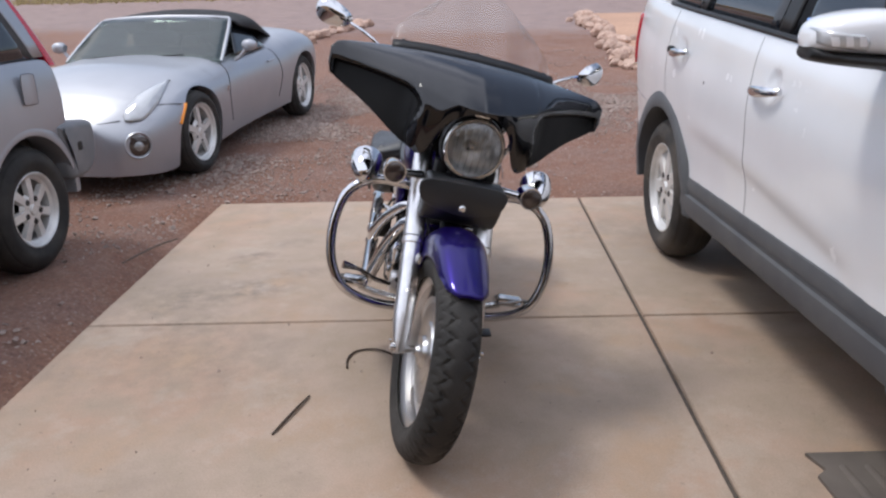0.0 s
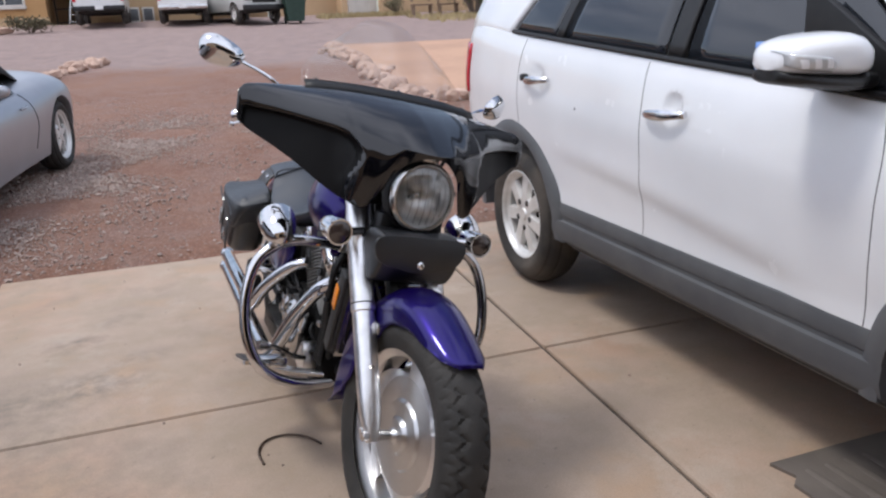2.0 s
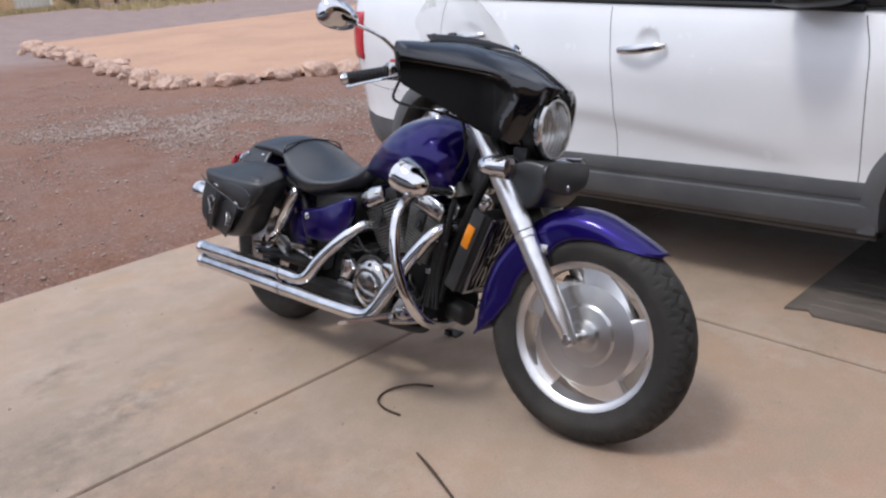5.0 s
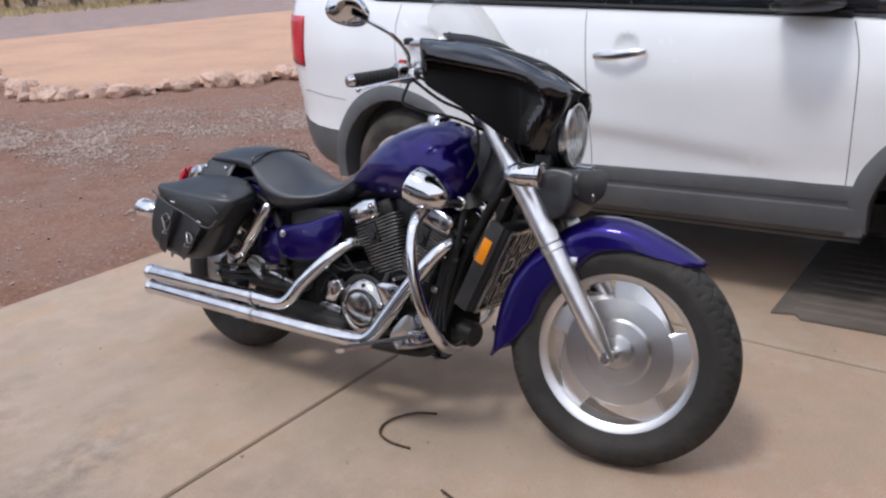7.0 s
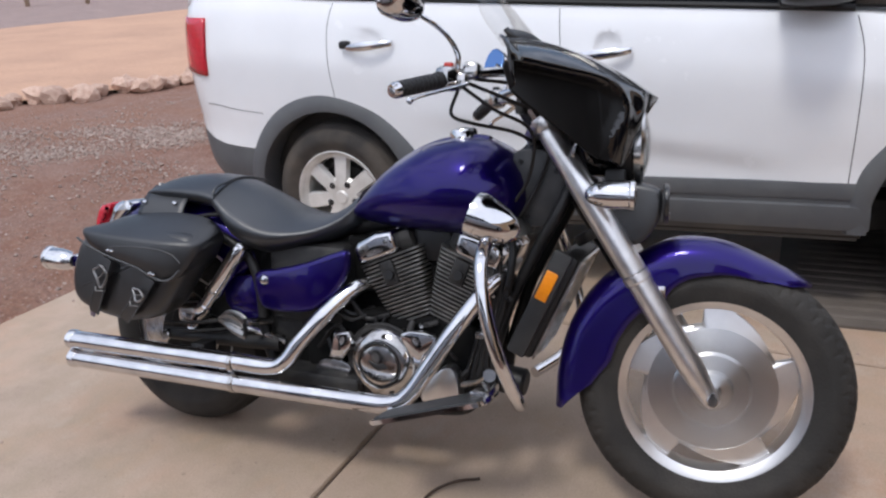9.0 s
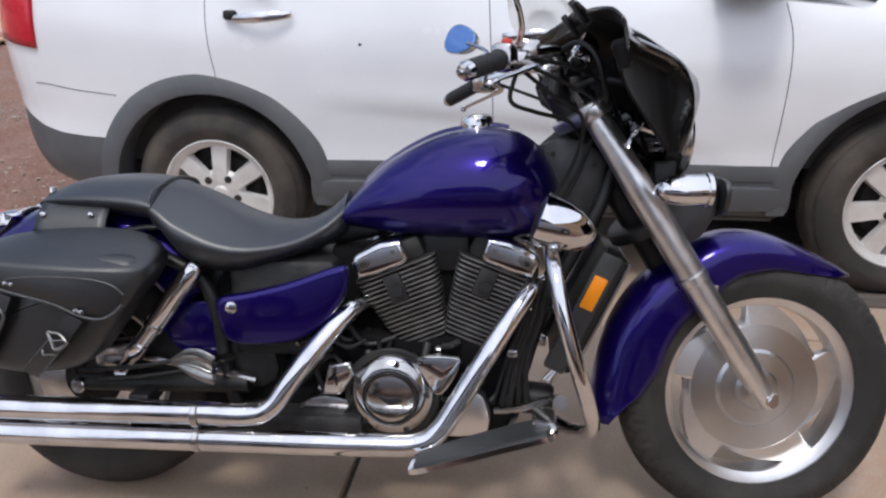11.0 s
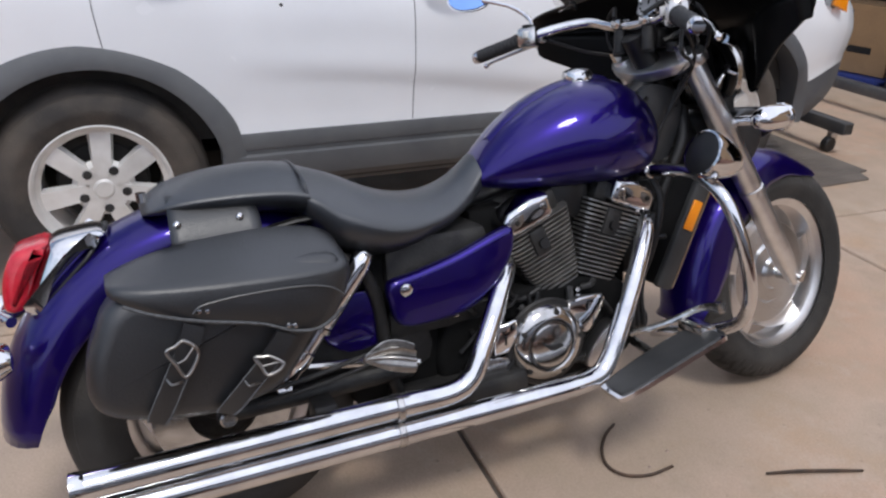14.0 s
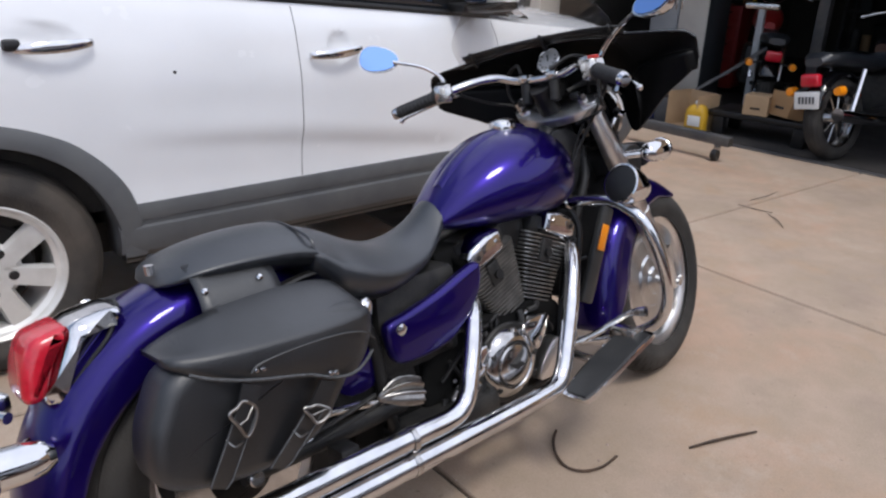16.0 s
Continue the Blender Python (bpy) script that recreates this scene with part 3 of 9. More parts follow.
def moto_wheel(root, name, y, z, R, W, rimr, m, tread, discs=()):
    tf = m @ Matrix.Translation((0, y, z))
    wheel = part(name, tyre_mesh(R, W, rimr - 0.012, 304, tread), RUBBER, root, "dusty black tyre on a machined alloy wheel", tf)
    w = W * 0.36
    rim = [(rimr + 0.003, w), (rimr + 0.003, w - 0.006), (rimr - 0.010, w - 0.010), (rimr - 0.022, w - 0.012), (rimr - 0.030, w - 0.022), (rimr - 0.033, 0.0),
           (rimr - 0.030, 0.022 - w), (rimr - 0.022, 0.012 - w), (rimr - 0.010, 0.010 - w), (rimr + 0.003, 0.006 - w), (rimr + 0.003, -w),
           (rimr - 0.006, -w), (rimr - 0.032, 0.016 - w), (rimr - 0.0355, 0.0), (rimr - 0.032, w - 0.016), (rimr - 0.006, w)]
    part("rim", lathe(rim, 96, closed=True), ALU, wheel, "polished aluminium rim")
    r_out, n = rimr - 0.030, 200

    def slot(k):
        """Width of the tapered slot at step k round the wheel."""
        t = (k / n * 5) % 1.0
        return 0.050 * (t / 0.70) ** 0.7 if t < 0.70 else 0.050 * max(0.0, 1 - (t - 0.70) / 0.05) ** 0.6

    def web(r0, r1, h0, h1):
        rows = []
        for k in range(n + 1):
            a = 2 * math.pi * k / n + 0.5
            c, q = math.cos(a), math.sin(a)
            ra, rb = r0(k), r1(k)
            rows.append([(h0, ra * c, ra * q), (h1, rb * c, rb * q), (-h1, rb * c, rb * q), (-h0, ra * c, ra * q)])
        bm = rings(rows, caps=False)
        bmesh.ops.remove_doubles(bm, verts=bm.verts, dist=1e-6)
        return bm
    hub = rimr * 0.70
    part("spoke_ring", web(lambda k: hub - 0.012, lambda k: r_out - slot(k), 0.018, 0.013), ALU if "front" in name else CASTING, wheel, "", sharp=25)
    part("rim_flange", web(lambda k: r_out - 0.001, lambda k: rimr - 0.018, 0.014, 0.020), ALU, wheel, "", sharp=25)
    face = [(0, 0.054), (0.014, 0.054), (0.018, 0.048), (0.022, 0.044), (0.044, 0.0405), (0.052, 0.030), (0.088, 0.0275), (0.096, 0.0205), (0.104, 0.0205), (0.150, 0.0175), (hub - 0.006, 0.0160), (hub - 0.002, 0.010)]
    disc = face + [(r, -h) for r, h in reversed(face)]
    part("wheel_disc", lathe(disc, 96), DISC if "front" in name else CASTING, wheel, "turned aluminium wheel disc with raised rings", sharp=22)
    part("valve", cyl((0.01, math.cos(0.6) * (rimr - 0.035), math.sin(0.6) * (rimr - 0.035)), (0.022, math.cos(0.6) * (rimr - 0.075), math.sin(0.6) * (rimr - 0.075)), 0.004, n=8), BLACK, wheel)
    for side in discs:
        bm = lathe([(0.075, -0.002), (0.148, -0.002), (0.148, 0.002), (0.075, 0.002)], 48, (side, 0, 0), closed=True)
        part("brake_disc", bm, DULLCHROME, wheel)
    return wheel


def arch(pts_outer, depth, halfw, n=10, lip=0.0, wheel=(0.0, 0.335)):
    """A mudguard: for each (y, z) of the crown a U section whose sides reach down by depth towards the wheel centre."""
    rows = []
    cy, cz = wheel
    for (y, z), dep, hw in zip(pts_outer, depth, halfw):
        d = Vector((0, y - cy, z - cz)).normalized()
        row = []
        for k in range(-n, n + 1):
            t = k / n
            if abs(t) < 0.6:
                a = t / 0.6 * math.pi / 2
                x, drop = hw * math.sin(a), min(dep, hw * 0.62) * (1 - math.cos(a))
            else:
                x = math.copysign(hw * (1 + 0.04 * (abs(t) - 0.6)), t)
                top = min(dep, hw * 0.62)
                drop = top + (dep - top) * (abs(t) - 0.6) / 0.4
            row.append(Vector((x, y, z)) - d * drop)
        rows.append(row)
    return rings(rows, closed=False)


def make_bike():
    root = thing("motorcycle", "metallic purple cruiser motorcycle with black fairing leaning on its sidestand", "motorcycle", BIKE)
    S = STEERED
    # -- front end, turned a little to its left
    moto_wheel(root, "front_wheel", 0.0105, 0.3225, 0.329, 0.132, 0.238, S @ Matrix.Translation((-0.020, 0, 0)), zigzag, (0.062,))
    knots = [(-0.205, 0.598), (-0.150, 0.632), (-0.084, 0.664), (-0.02, 0.690), (0.04, 0.702), (0.10, 0.701), (0.150, 0.685), (0.200, 0.656), (0.255, 0.617), (0.302, 0.573), (0.340, 0.520), (0.368, 0.462), (0.388, 0.390), (0.397, 0.320), (0.397, 0.252)]
    crown = [(p.y, p.z) for p in spline([(0, *q) for q in knots], 3)]
    n = len(crown)
    dep = [float(np.interp(i / (n - 1), [0, .05, .14, .30, .46, .5, .56, .7, .84, .93, 1], [.006, .030, .058, .092, .115, .130, .122, .125, .130, .095, .02])) for i in range(n)]
    hw = [float(np.interp(i / (n - 1), [0, .04, .12, .3, 1], [.030, .060, .074, .082, .082])) for i in range(n)]
    fender = part("front_fender", arch(crown, dep, hw, wheel=(0.012, 0.335)), PURPLE, root, "deep metallic purple front mudguard", S @ Matrix.Translation((-0.010, 0, 0)), sharp=70)
    solid(fender, 0.003)
    axis = Vector((0, math.sin(radians(RAKE)), math.cos(radians(RAKE))))
    for sx in (-1, 1):
        low = Vector((sx * 0.112 - 0.009, 0.016, 0.316))
        leg = part("fork_leg", lathe([(0, -0.012), (0.016, -0.012), (0.020, 0.0), (0.023, 0.03), (0.029, 0.07), (0.031, 0.12), (0.031, 0.330), (0.034, 0.334), (0.034, 0.352), (0.027, 0.356), (0.027, 0.36), (0, 0.36)], 24, low, axis), FORK, root, "satin aluminium fork slider", S)
        part("fork_shroud", lathe([(0, 0.357), (0.0325, 0.357), (0.0325, 0.60), (0.030, 0.64), (0.0295, 0.79), (0.026, 0.797), (0, 0.797)], 24, low, axis), FORK, leg, "satin fork shroud")
        part("axle_clamp", cyl(low + Vector((sx * 0.03, 0, 0.006)), low + Vector((-sx * 0.06, 0, 0.006)), 0.013, n=14, bevel=0.002), DULLCHROME, leg)
        part("axle_bolt", cyl(low + Vector((sx * 0.030, 0.0, 0.022)), low + Vector((sx * 0.037, 0, 0.022)), 0.008, n=6), CHROME, leg)
        fb = low + axis * 0.30
        part("fender_bracket", box(fb + Vector((-sx * 0.025, -0.02, 0)), (0.012, 0.05, 0.03), 0.003), DULLCHROME, leg)
        part("pinch_bolt", cyl(low + axis * 0.23 + Vector((0, -0.03, -0.02)), low + axis * 0.23 + Vector((0, -0.052, -0.034)), 0.009, n=10), DULLCHROME, leg)
    cal = box((0, 0, 0), (0.05, 0.07, 0.10), 0.012)
    part("brake_caliper", cal, DULLCHROME, root, "", S @ pose(0.075, 0.13, 0.42, 20, 0, 0))
    for d, name in ((0.47, "lower_triple_clamp"), (0.775, "upper_triple_clamp")):
        c = Vector((0, 0.016, 0.318)) + axis * d
        bm = prism(smooth_outline([(k * q, w) for k in ((1.0,) if d > 0.6 else (0.76,)) for q, w in ((-0.155, 0.0), (-0.12, -0.04), (0, -0.03), (0.12, -0.04), (0.155, 0.0), (0.11, 0.045), (0.0, 0.075), (-0.11, 0.045))], 3), -0.014, 0.014, 0.004)
        part(name, bm, ALU if d > 0.6 else BLACK, root, "", S @ Matrix.Translation(c + Vector((-0.009, 0.0 if d > 0.6 else 0.028, 0))) @ Matrix.Rotation(radians(-RAKE), 4, "X") @ Matrix(((0, 1, 0, 0), (0, 0, 1, 0), (1, 0, 0, 0), (0, 0, 0, 1))))
    part("steering_head", cyl((0, 0.235, 0.62), (0, 0.235 + 0.27, 0.62 + 0.424), 0.034, n=20), BLACK, root)
    make_headlamp(root, S)
    make_fairing(root, S)
    make_bars(root, S)
    for sx in (-1, 1):
        lampc = Vector((sx * 0.222, 0.25, 0.806))
        b = part("front_signal", lathe([(0, 0.072), (0.010, 0.070), (0.021, 0.060), (0.029, 0.040), (0.033, 0.014), (0.033, -0.028), (0.0355, -0.031), (0.0355, -0.040), (0.031, -0.040)], 28, lampc, (0, 1, 0)), CHROME, root, "chrome bullet turn signal", S)
        part("signal_lens", lathe([(0.0320, -0.037), (0.024, -0.043), (0, -0.046)], 24, lampc, (0, 1, 0)), LENSDARK, b)
        part("signal_stem", cyl(lampc + Vector((-sx * 0.03, 0.0, -0.005)), (sx * 0.125, 0.285, 0.80), 0.013, n=12), CHROME, b)
    # tool bag slung between the fork legs
    ol = smooth_outline([(0.166, 0.822), (0.235, 0.829), (0.272, 0.80), (0.277, 0.735), (0.250, 0.690), (0.195, 0.688), (0.156, 0.740), (0.148, 0.796)], 4)
    bag = part("tool_bag", prism(ol, -0.122, 0.122, 0.012, 3), LEATHER, root, "black leather tool bag with a domed snap", S)
    flap = smooth_outline([(-0.128, 0.825), (0.0, 0.832), (0.128, 0.825), (0.125, 0.765), (0.065, 0.742), (0.0, 0.732), (-0.065, 0.742), (-0.125, 0.765)], 4)
    part("bag_flap", prism(flap, -0.004, 0.008, 0.003), LEATHER, bag, "", Matrix(((0, 1, 0, -0.006), (1, 0.0, 0.02, 0.129), (0, 0, 1, -0.004), (0, 0, 0, 1))))
    part("snap", lathe([(0, -0.012), (0.008, -0.011), (0.013, -0.006), (0.014, 0.0), (0, 0.0)], 18, (-0.008, 0.140, 0.750), (0, 1, 0)), CHROME, bag)
    # -- bodywork
    tank(root)
    seats(root)
    rear_guard(root)
    moto_wheel(root, "rear_wheel", 1.640, 0.320, 0.320, 0.172, 0.205, Matrix.Identity(4), ribs, (-0.085,))
    frame_tubes(root)
    engine(root)
    exhaust(root)
    crash_bars(root)
    bags(root)
    return root


def make_headlamp(root, S):
    c = LAMP
    shell = part("headlamp", lathe([(0, 0.11), (0.03, 0.105), (0.06, 0.085), (0.080, 0.05), (0.088, 0.0), (0.090, -0.050)], 48, c, (0, 1, 0)), BLACKGLOSS, root, "round black headlamp with a chrome bezel and clear lens", S)
    part("bezel", lathe([(0.088, -0.046), (0.096, -0.052), (0.097, -0.068), (0.092, -0.075), (0.085, -0.075), (0.083, -0.066)], 48, c, (0, 1, 0), closed=True), DULLCHROME, shell, "chrome bezel")
    part("reflector_bowl", lathe([(0.084, -0.066), (0.074, -0.034), (0.055, -0.006), (0.030, 0.012), (0.012, 0.018), (0, 0.018)], 48, c, (0, 1, 0)), BOWL, shell, "silvered reflector bowl")
    part("bulb", lathe([(0, -0.030), (0.007, -0.028), (0.010, -0.020), (0.010, 0.015), (0, 0.015)], 20, c, (0, 1, 0)), DULLCHROME, shell)
    lens = part("lens", lathe([(0.0845, -0.070), (0.070, -0.079), (0.045, -0.086), (0.02, -0.089), (0, -0.090)], 48, c, (0, 1, 0)), LAMPGLASS, shell, "clear fluted glass lens")
    lens.visible_shadow = False
    for k in range(7):
        x = -0.060 + 0.020 * k
        h = math.sqrt(0.080 ** 2 - x * x)
        part("lens_flute", tube([(x, c.y - 0.0795 + 0.010 * (1 if abs(q) > 0.9 else 0) + 0.006 * (x / 0.06) ** 2 - 0.004 * (1 - q * q), c.z + h * q * 0.94) for q in (-1, -0.5, 0, 0.5, 1)], 0.0022, 6, 2), LAMPGLASS, shell)
    part("lamp_collar", lathe([(0.100, -0.012), (0.104, -0.030), (0.098, -0.048), (0.093, -0.046), (0.093, -0.012)], 48, c, (0, 1, 0), closed=True), BLACK, shell)
    for sx in (-1, 1):
        part("lamp_bracket", box((sx * 0.080, 0.262, 0.835), (0.035, 0.05, 0.06), 0.006), BLACK, shell)
    part("lamp_crest", box((0.0, 0.212, 1.030), (0.048, 0.02, 0.016), 0.005), DULLCHROME, shell, "small chrome crest over the lamp")


FX = [0.0, 0.06, 0.10, 0.15, 0.20, 0.25, 0.30, 0.36, 0.42, 0.452, 0.470]
FT = [(0.450, 1.173), (0.451, 1.172), (0.454, 1.171), (0.461, 1.169), (0.470, 1.165), (0.482, 1.160), (0.490, 1.153), (0.494, 1.146), (0.488, 1.138), (0.474, 1.130), (0.462, 1.112)]
FR = [(0.168, 1.043), (0.184, 1.046), (0.208, 1.052), (0.238, 1.061), (0.272, 1.071), (0.312, 1.079), (0.355, 1.085), (0.402, 1.090), (0.436, 1.092), (0.448, 1.092), (0.456, 1.085)]
FB = [(0.172, 1.030), (0.188, 1.016), (0.211, 0.962), (0.240, 0.876), (0.268, 0.884), (0.305, 0.910), (0.345, 0.944), (0.390, 0.980), (0.425, 1.010), (0.441, 1.030), (0.451, 1.060)]
LAMP = Vector((0, 0.272, 0.925))


def make_fairing(root, S):
    tables = [curve(FX, [q[i] for q in tab]) for tab in (FT, FR, FB) for i in (0, 1)]
    step = lambda t: 0.0 if t <= 0 else 1.0 if t >= 1 else t * t * (3 - 2 * t)
    half = sorted({0.47 * k / 84 for k in range(85)} | {0.1895 + 0.0022 * k for k in range(9)})
    rows, sunk = [], []
    NB = 44
    for x in [-q for q in half[:0:-1]] + half:
        a = abs(x)
        ty, tz, ry, rz, by, bz = (f(a) for f in tables)
        # the skirt is cut out round the headlamp
        if a < 0.112:
            bz = max(bz, LAMP.z + math.sqrt(max(0.0, 0.113 ** 2 - a * a)) - 0.004)
        T, R, Bq = Vector((ty, tz)), Vector((ry, rz)), Vector((by, bz))
        row = []
        for k in range(15):
            t = k / 14
            p = T.lerp(R, t)
            bow = 0.016 * math.sin(math.pi * t ** 0.9) * (1 - a / 0.47) + 0.004 * math.sin(math.pi * t)
            row.append((x, p.x - bow * 0.45, p.y + bow))
        for k in range(1, NB + 1):
            t = k / NB
            p = R.lerp(Bq, t)
            # the wing faces are let in behind a raised brow and cheek, round at the corner
            d1, d2, d4 = R.y - 0.013 - p.y, a - 0.192 + 0.010 * math.sin(6 * t), 0.455 - a
            q = min(d1, d2, d4)
            if d1 < 0.045 and d2 < 0.045:
                q = min(q, 0.045 - math.hypot(0.045 - d1, 0.045 - d2))
            depth = 0.034 * step(q / 0.009) * (1.0 - 0.45 * t)
            sunk.append(q > 0.004)
            cheek = (0.020 * math.sin(math.pi * t ** 0.8) + 0.006 * math.exp(-((a - 0.182) / 0.018) ** 2) * math.sin(math.pi * t)) * step((0.24 - a) / 0.06) * step((a - 0.07) / 0.05)
            row.append((x, p.x + depth - cheek, p.y))
        rows.append(row)
    bm = rings(rows, closed=False)
    inner = [v for v in bm.verts if not v.is_boundary]
    for _ in range(2):
        bmesh.ops.smooth_vert(bm, verts=inner, factor=0.5, use_axis_x=False, use_axis_y=True, use_axis_z=True)
    f = part("fairing", bm, BLACKGLOSS, root, "glossy black batwing handlebar fairing", S, sharp=60)
    if sum(q.normal.y for q in f.data.polygons) > 0:
        f.data.flip_normals()
    f.data.materials.append(SATINRECESS)
    # the sunk wing faces are satin
    for q in f.data.polygons:
        i, j = divmod(q.index, 14 + NB)
        if j >= 14 and sunk[NB * i + j - 14]:
            q.material_index = 1
    solid(f, 0.006, -1.0).modifiers["thickness"].material_offset = 1
    # inner mounting plate and clear screen
    part("fairing_bracket", box((0, 0.36, 1.03), (0.20, 0.010, 0.12), 0.004, m=Matrix.Translation((0, 0.36, 1.03)) @ Matrix.Rotation(radians(-25), 4, "X") @ Matrix.Translation((0, -0.36, -1.03))), LINER, f)
    back = grid(lambda u, v: ((u - 0.5) * 0.21, 0.288 + 0.062 * v + 0.10 * abs(u - 0.5) ** 2, 0.885 + 0.225 * v - 0.02 * abs(u - 0.5)), 14, 6)
    solid(part("inner_panel", back, LINER, f, "matt black inner panel"), 0.006)
    for sx in (-1, 1):
        part("mount_bolt", cyl((sx * 0.17, 0.335, 1.0), (sx * 0.17, 0.365, 1.01), 0.012, n=12), CHROME, f)
        part("mount_bolt", cyl((sx * 0.15, 0.305, 0.93), (sx * 0.15, 0.335, 0.94), 0.012, n=12), CHROME, f)
        part("mount_stay", tube([(sx * 0.15, 0.335, 0.94), (sx * 0.145, 0.355, 0.915), (sx * 0.13, 0.36, 0.885)], 0.010, 8, flat=0.5), CHROME, f)

    def shield(u, v):
        a = (u - 0.5) * 2
        half = 0.285 * (1 - 0.06 * v) * math.sqrt(max(0.0, 1 - (max(0, v - 0.25) / 0.75) ** 2.6 * 0.62))
        x = a * half
        top = 1.180 + 0.215 * (1 - 0.55 * abs(a) ** 2.6)
        z0 = 1.168 - 0.035 * (x / 0.3) ** 2
        z = z0 + (top - z0) * v
        return (x, 0.450 + 0.062 * (x / 0.3) ** 2 + (z - z0) * 0.86, z)

    scr = part("windshield", grid(shield, 24, 12), SCREEN, f, "clear bent plastic windshield", sharp=80)
    solid(scr, 0.003)
    for x in (-0.245, 0.0, 0.245):
        y, z = tables[0](abs(x)) - 0.004, tables[1](abs(x)) - 0.004
        part("screen_clamp", box((x, y + 0.012, z + 0.012), (0.011, 0.014, 0.056), 0.003, m=Matrix.Translation((x, y, z)) @ Matrix.Rotation(radians(-38), 4, "X") @ Matrix.Translation((-x, -y, -z))), BLACK, f)

    def trim(u, v):
        x = (u - 0.5) * 0.56
        ty, tz = tables[0](abs(x)), tables[1](abs(x))
        return (x, ty - 0.008 + 0.026 * v, tz - 0.003 + 0.022 * v)

    solid(part("screen_trim", grid(trim, 20, 2), BLACK, f, sharp=80), 0.006)


def make_bars(root, S):
    bar = part("handlebar", tube([(-0.285, 0.655, 1.062), (-0.245, 0.630, 1.072), (-0.20, 0.565, 1.088), (-0.15, 0.515, 1.092), (-0.09, 0.500, 1.075), (-0.03, 0.498, 1.068), (0.03, 0.498, 1.068), (0.09, 0.500, 1.075), (0.15, 0.515, 1.092), (0.20, 0.565, 1.088), (0.245, 0.630, 1.072), (0.285, 0.655, 1.062)], 0.0125, 14), CHROME, root, "swept chrome handlebar with rubber grips", S)
    for sx in (-1, 1):
        a, b = Vector((sx * 0.285, 0.655, 1.062)), Vector((sx * 0.400, 0.728, 1.028))
        d = (b - a).normalized()
        prof = [(0, 0), (0.021, 0.0), (0.021, 0.006)]
        for k in range(9):
            prof += [(0.0175, 0.010 + k * 0.0125), (0.0190, 0.0125 + k * 0.0125), (0.0190, 0.019 + k * 0.0125)]
        prof += [(0.0175, 0.128), (0, 0.128)]
        part("grip", lathe(prof, 20, a, d), GRIP, bar, "ribbed black rubber grip")
        part("bar_end", lathe([(0, 0), (0.0185, 0), (0.0185, 0.008), (0.014, 0.018), (0, 0.021)], 18, a + d * 0.127, d), CHROME, bar)
        c = Vector((sx * 0.262, 0.638, 1.068))
        part("switch_housing", box((0, 0, 0), (0.058, 0.048, 0.056), 0.012, m=Matrix.Translation(c) @ Matrix.Rotation(sx * radians(32), 4, "Z")), DULLCHROME, bar, "chrome switch housing")
        part("switch_button", box(c + Vector((sx * 0.004, 0.0, 0.03)), (0.024, 0.02, 0.012), 0.003), REDPART if sx < 0 else BLACK, bar)
        part("switch_button", box(c + Vector((-sx * 0.014, 0.022, 0.008)), (0.012, 0.012, 0.018), 0.002), WHITEPART, bar)
        lev = tube([(sx * 0.262, 0.602, 1.060), (sx * 0.300, 0.590, 1.050), (sx * 0.345, 0.618, 1.036), (sx * 0.395, 0.665, 1.016), (sx * 0.412, 0.682, 1.006)], [0.010, 0.009, 0.007, 0.006, 0.006], 10, flat=0.6)
        part("brake_lever" if sx < 0 else "clutch_lever", lev, CHROME, bar)
        part("lever_tip", lathe([(0, -0.009), (0.006, -0.006), (0.0085, 0), (0.006, 0.006), (0, 0.009)], 12, (sx * 0.414, 0.684, 1.005), (1, 0, 0)), CHROME, bar)
        part("lever_clamp", box((sx * 0.250, 0.612, 1.066), (0.045, 0.030, 0.030), 0.008), DULLCHROME, bar)
        if sx < 0:
            part("brake_reservoir", box((-0.232, 0.590, 1.088), (0.062, 0.040, 0.036), 0.009), DULLCHROME, bar, "chrome brake fluid reservoir")
        # mirror on its stalk
        mc = Vector((sx * 0.470, 0.690, 1.206))
        stalk = part("mirror", tube([(sx * 0.268, 0.618, 1.085), (sx * 0.290, 0.612, 1.120), (sx * 0.345, 0.630, 1.160), (sx * 0.425, 0.672, 1.190)], [0.0065, 0.0062, 0.0055, 0.0055], 10), CHROME, root, "teardrop chrome rear-view mirror", S)
        shell, face = [], None
        for k in range(9):
            t = k / 8
            s = math.cos(t * math.pi / 2) ** 0.6 if k < 8 else 0.02
            ring = []
            for x, z in oval(28, 0.066, 0.043, 2.3):
                taper = 1 - 0.22 * (-sx * x / 0.066)
                ring.append((x * s, -0.040 * math.sin(t * math.pi / 2), z * s * taper))
            shell.append(ring)
        turn = Matrix.Translation(mc) @ Matrix.Rotation(radians(42 if sx > 0 else -22), 4, "Z") @ Matrix.Rotation(radians(16 if sx > 0 else 28), 4, "X") @ Matrix.Rotation(radians(-sx * 12), 4, "Y")
        bm = rings(shell)
        bm.transform(turn)
        sh = part("mirror_shell", bm, CHROME, stalk)
        bm = rings([[(x * 0.93, 0.0015, z * 0.93 * (1 - 0.22 * (-sx * x / 0.066))) for x, z in oval(28, 0.066, 0.043, 2.3)], [(x * 0.90, 0.003, z * 0.90 * (1 - 0.22 * (-sx * x / 0.066))) for x, z in oval(28, 0.066, 0.043, 2.3)]])
        bm.transform(turn)
        part("sky_tinted_mirror", bm, MIRROR, stalk, "mirror glass coloured with the blue sky's reflection", smooth=False)
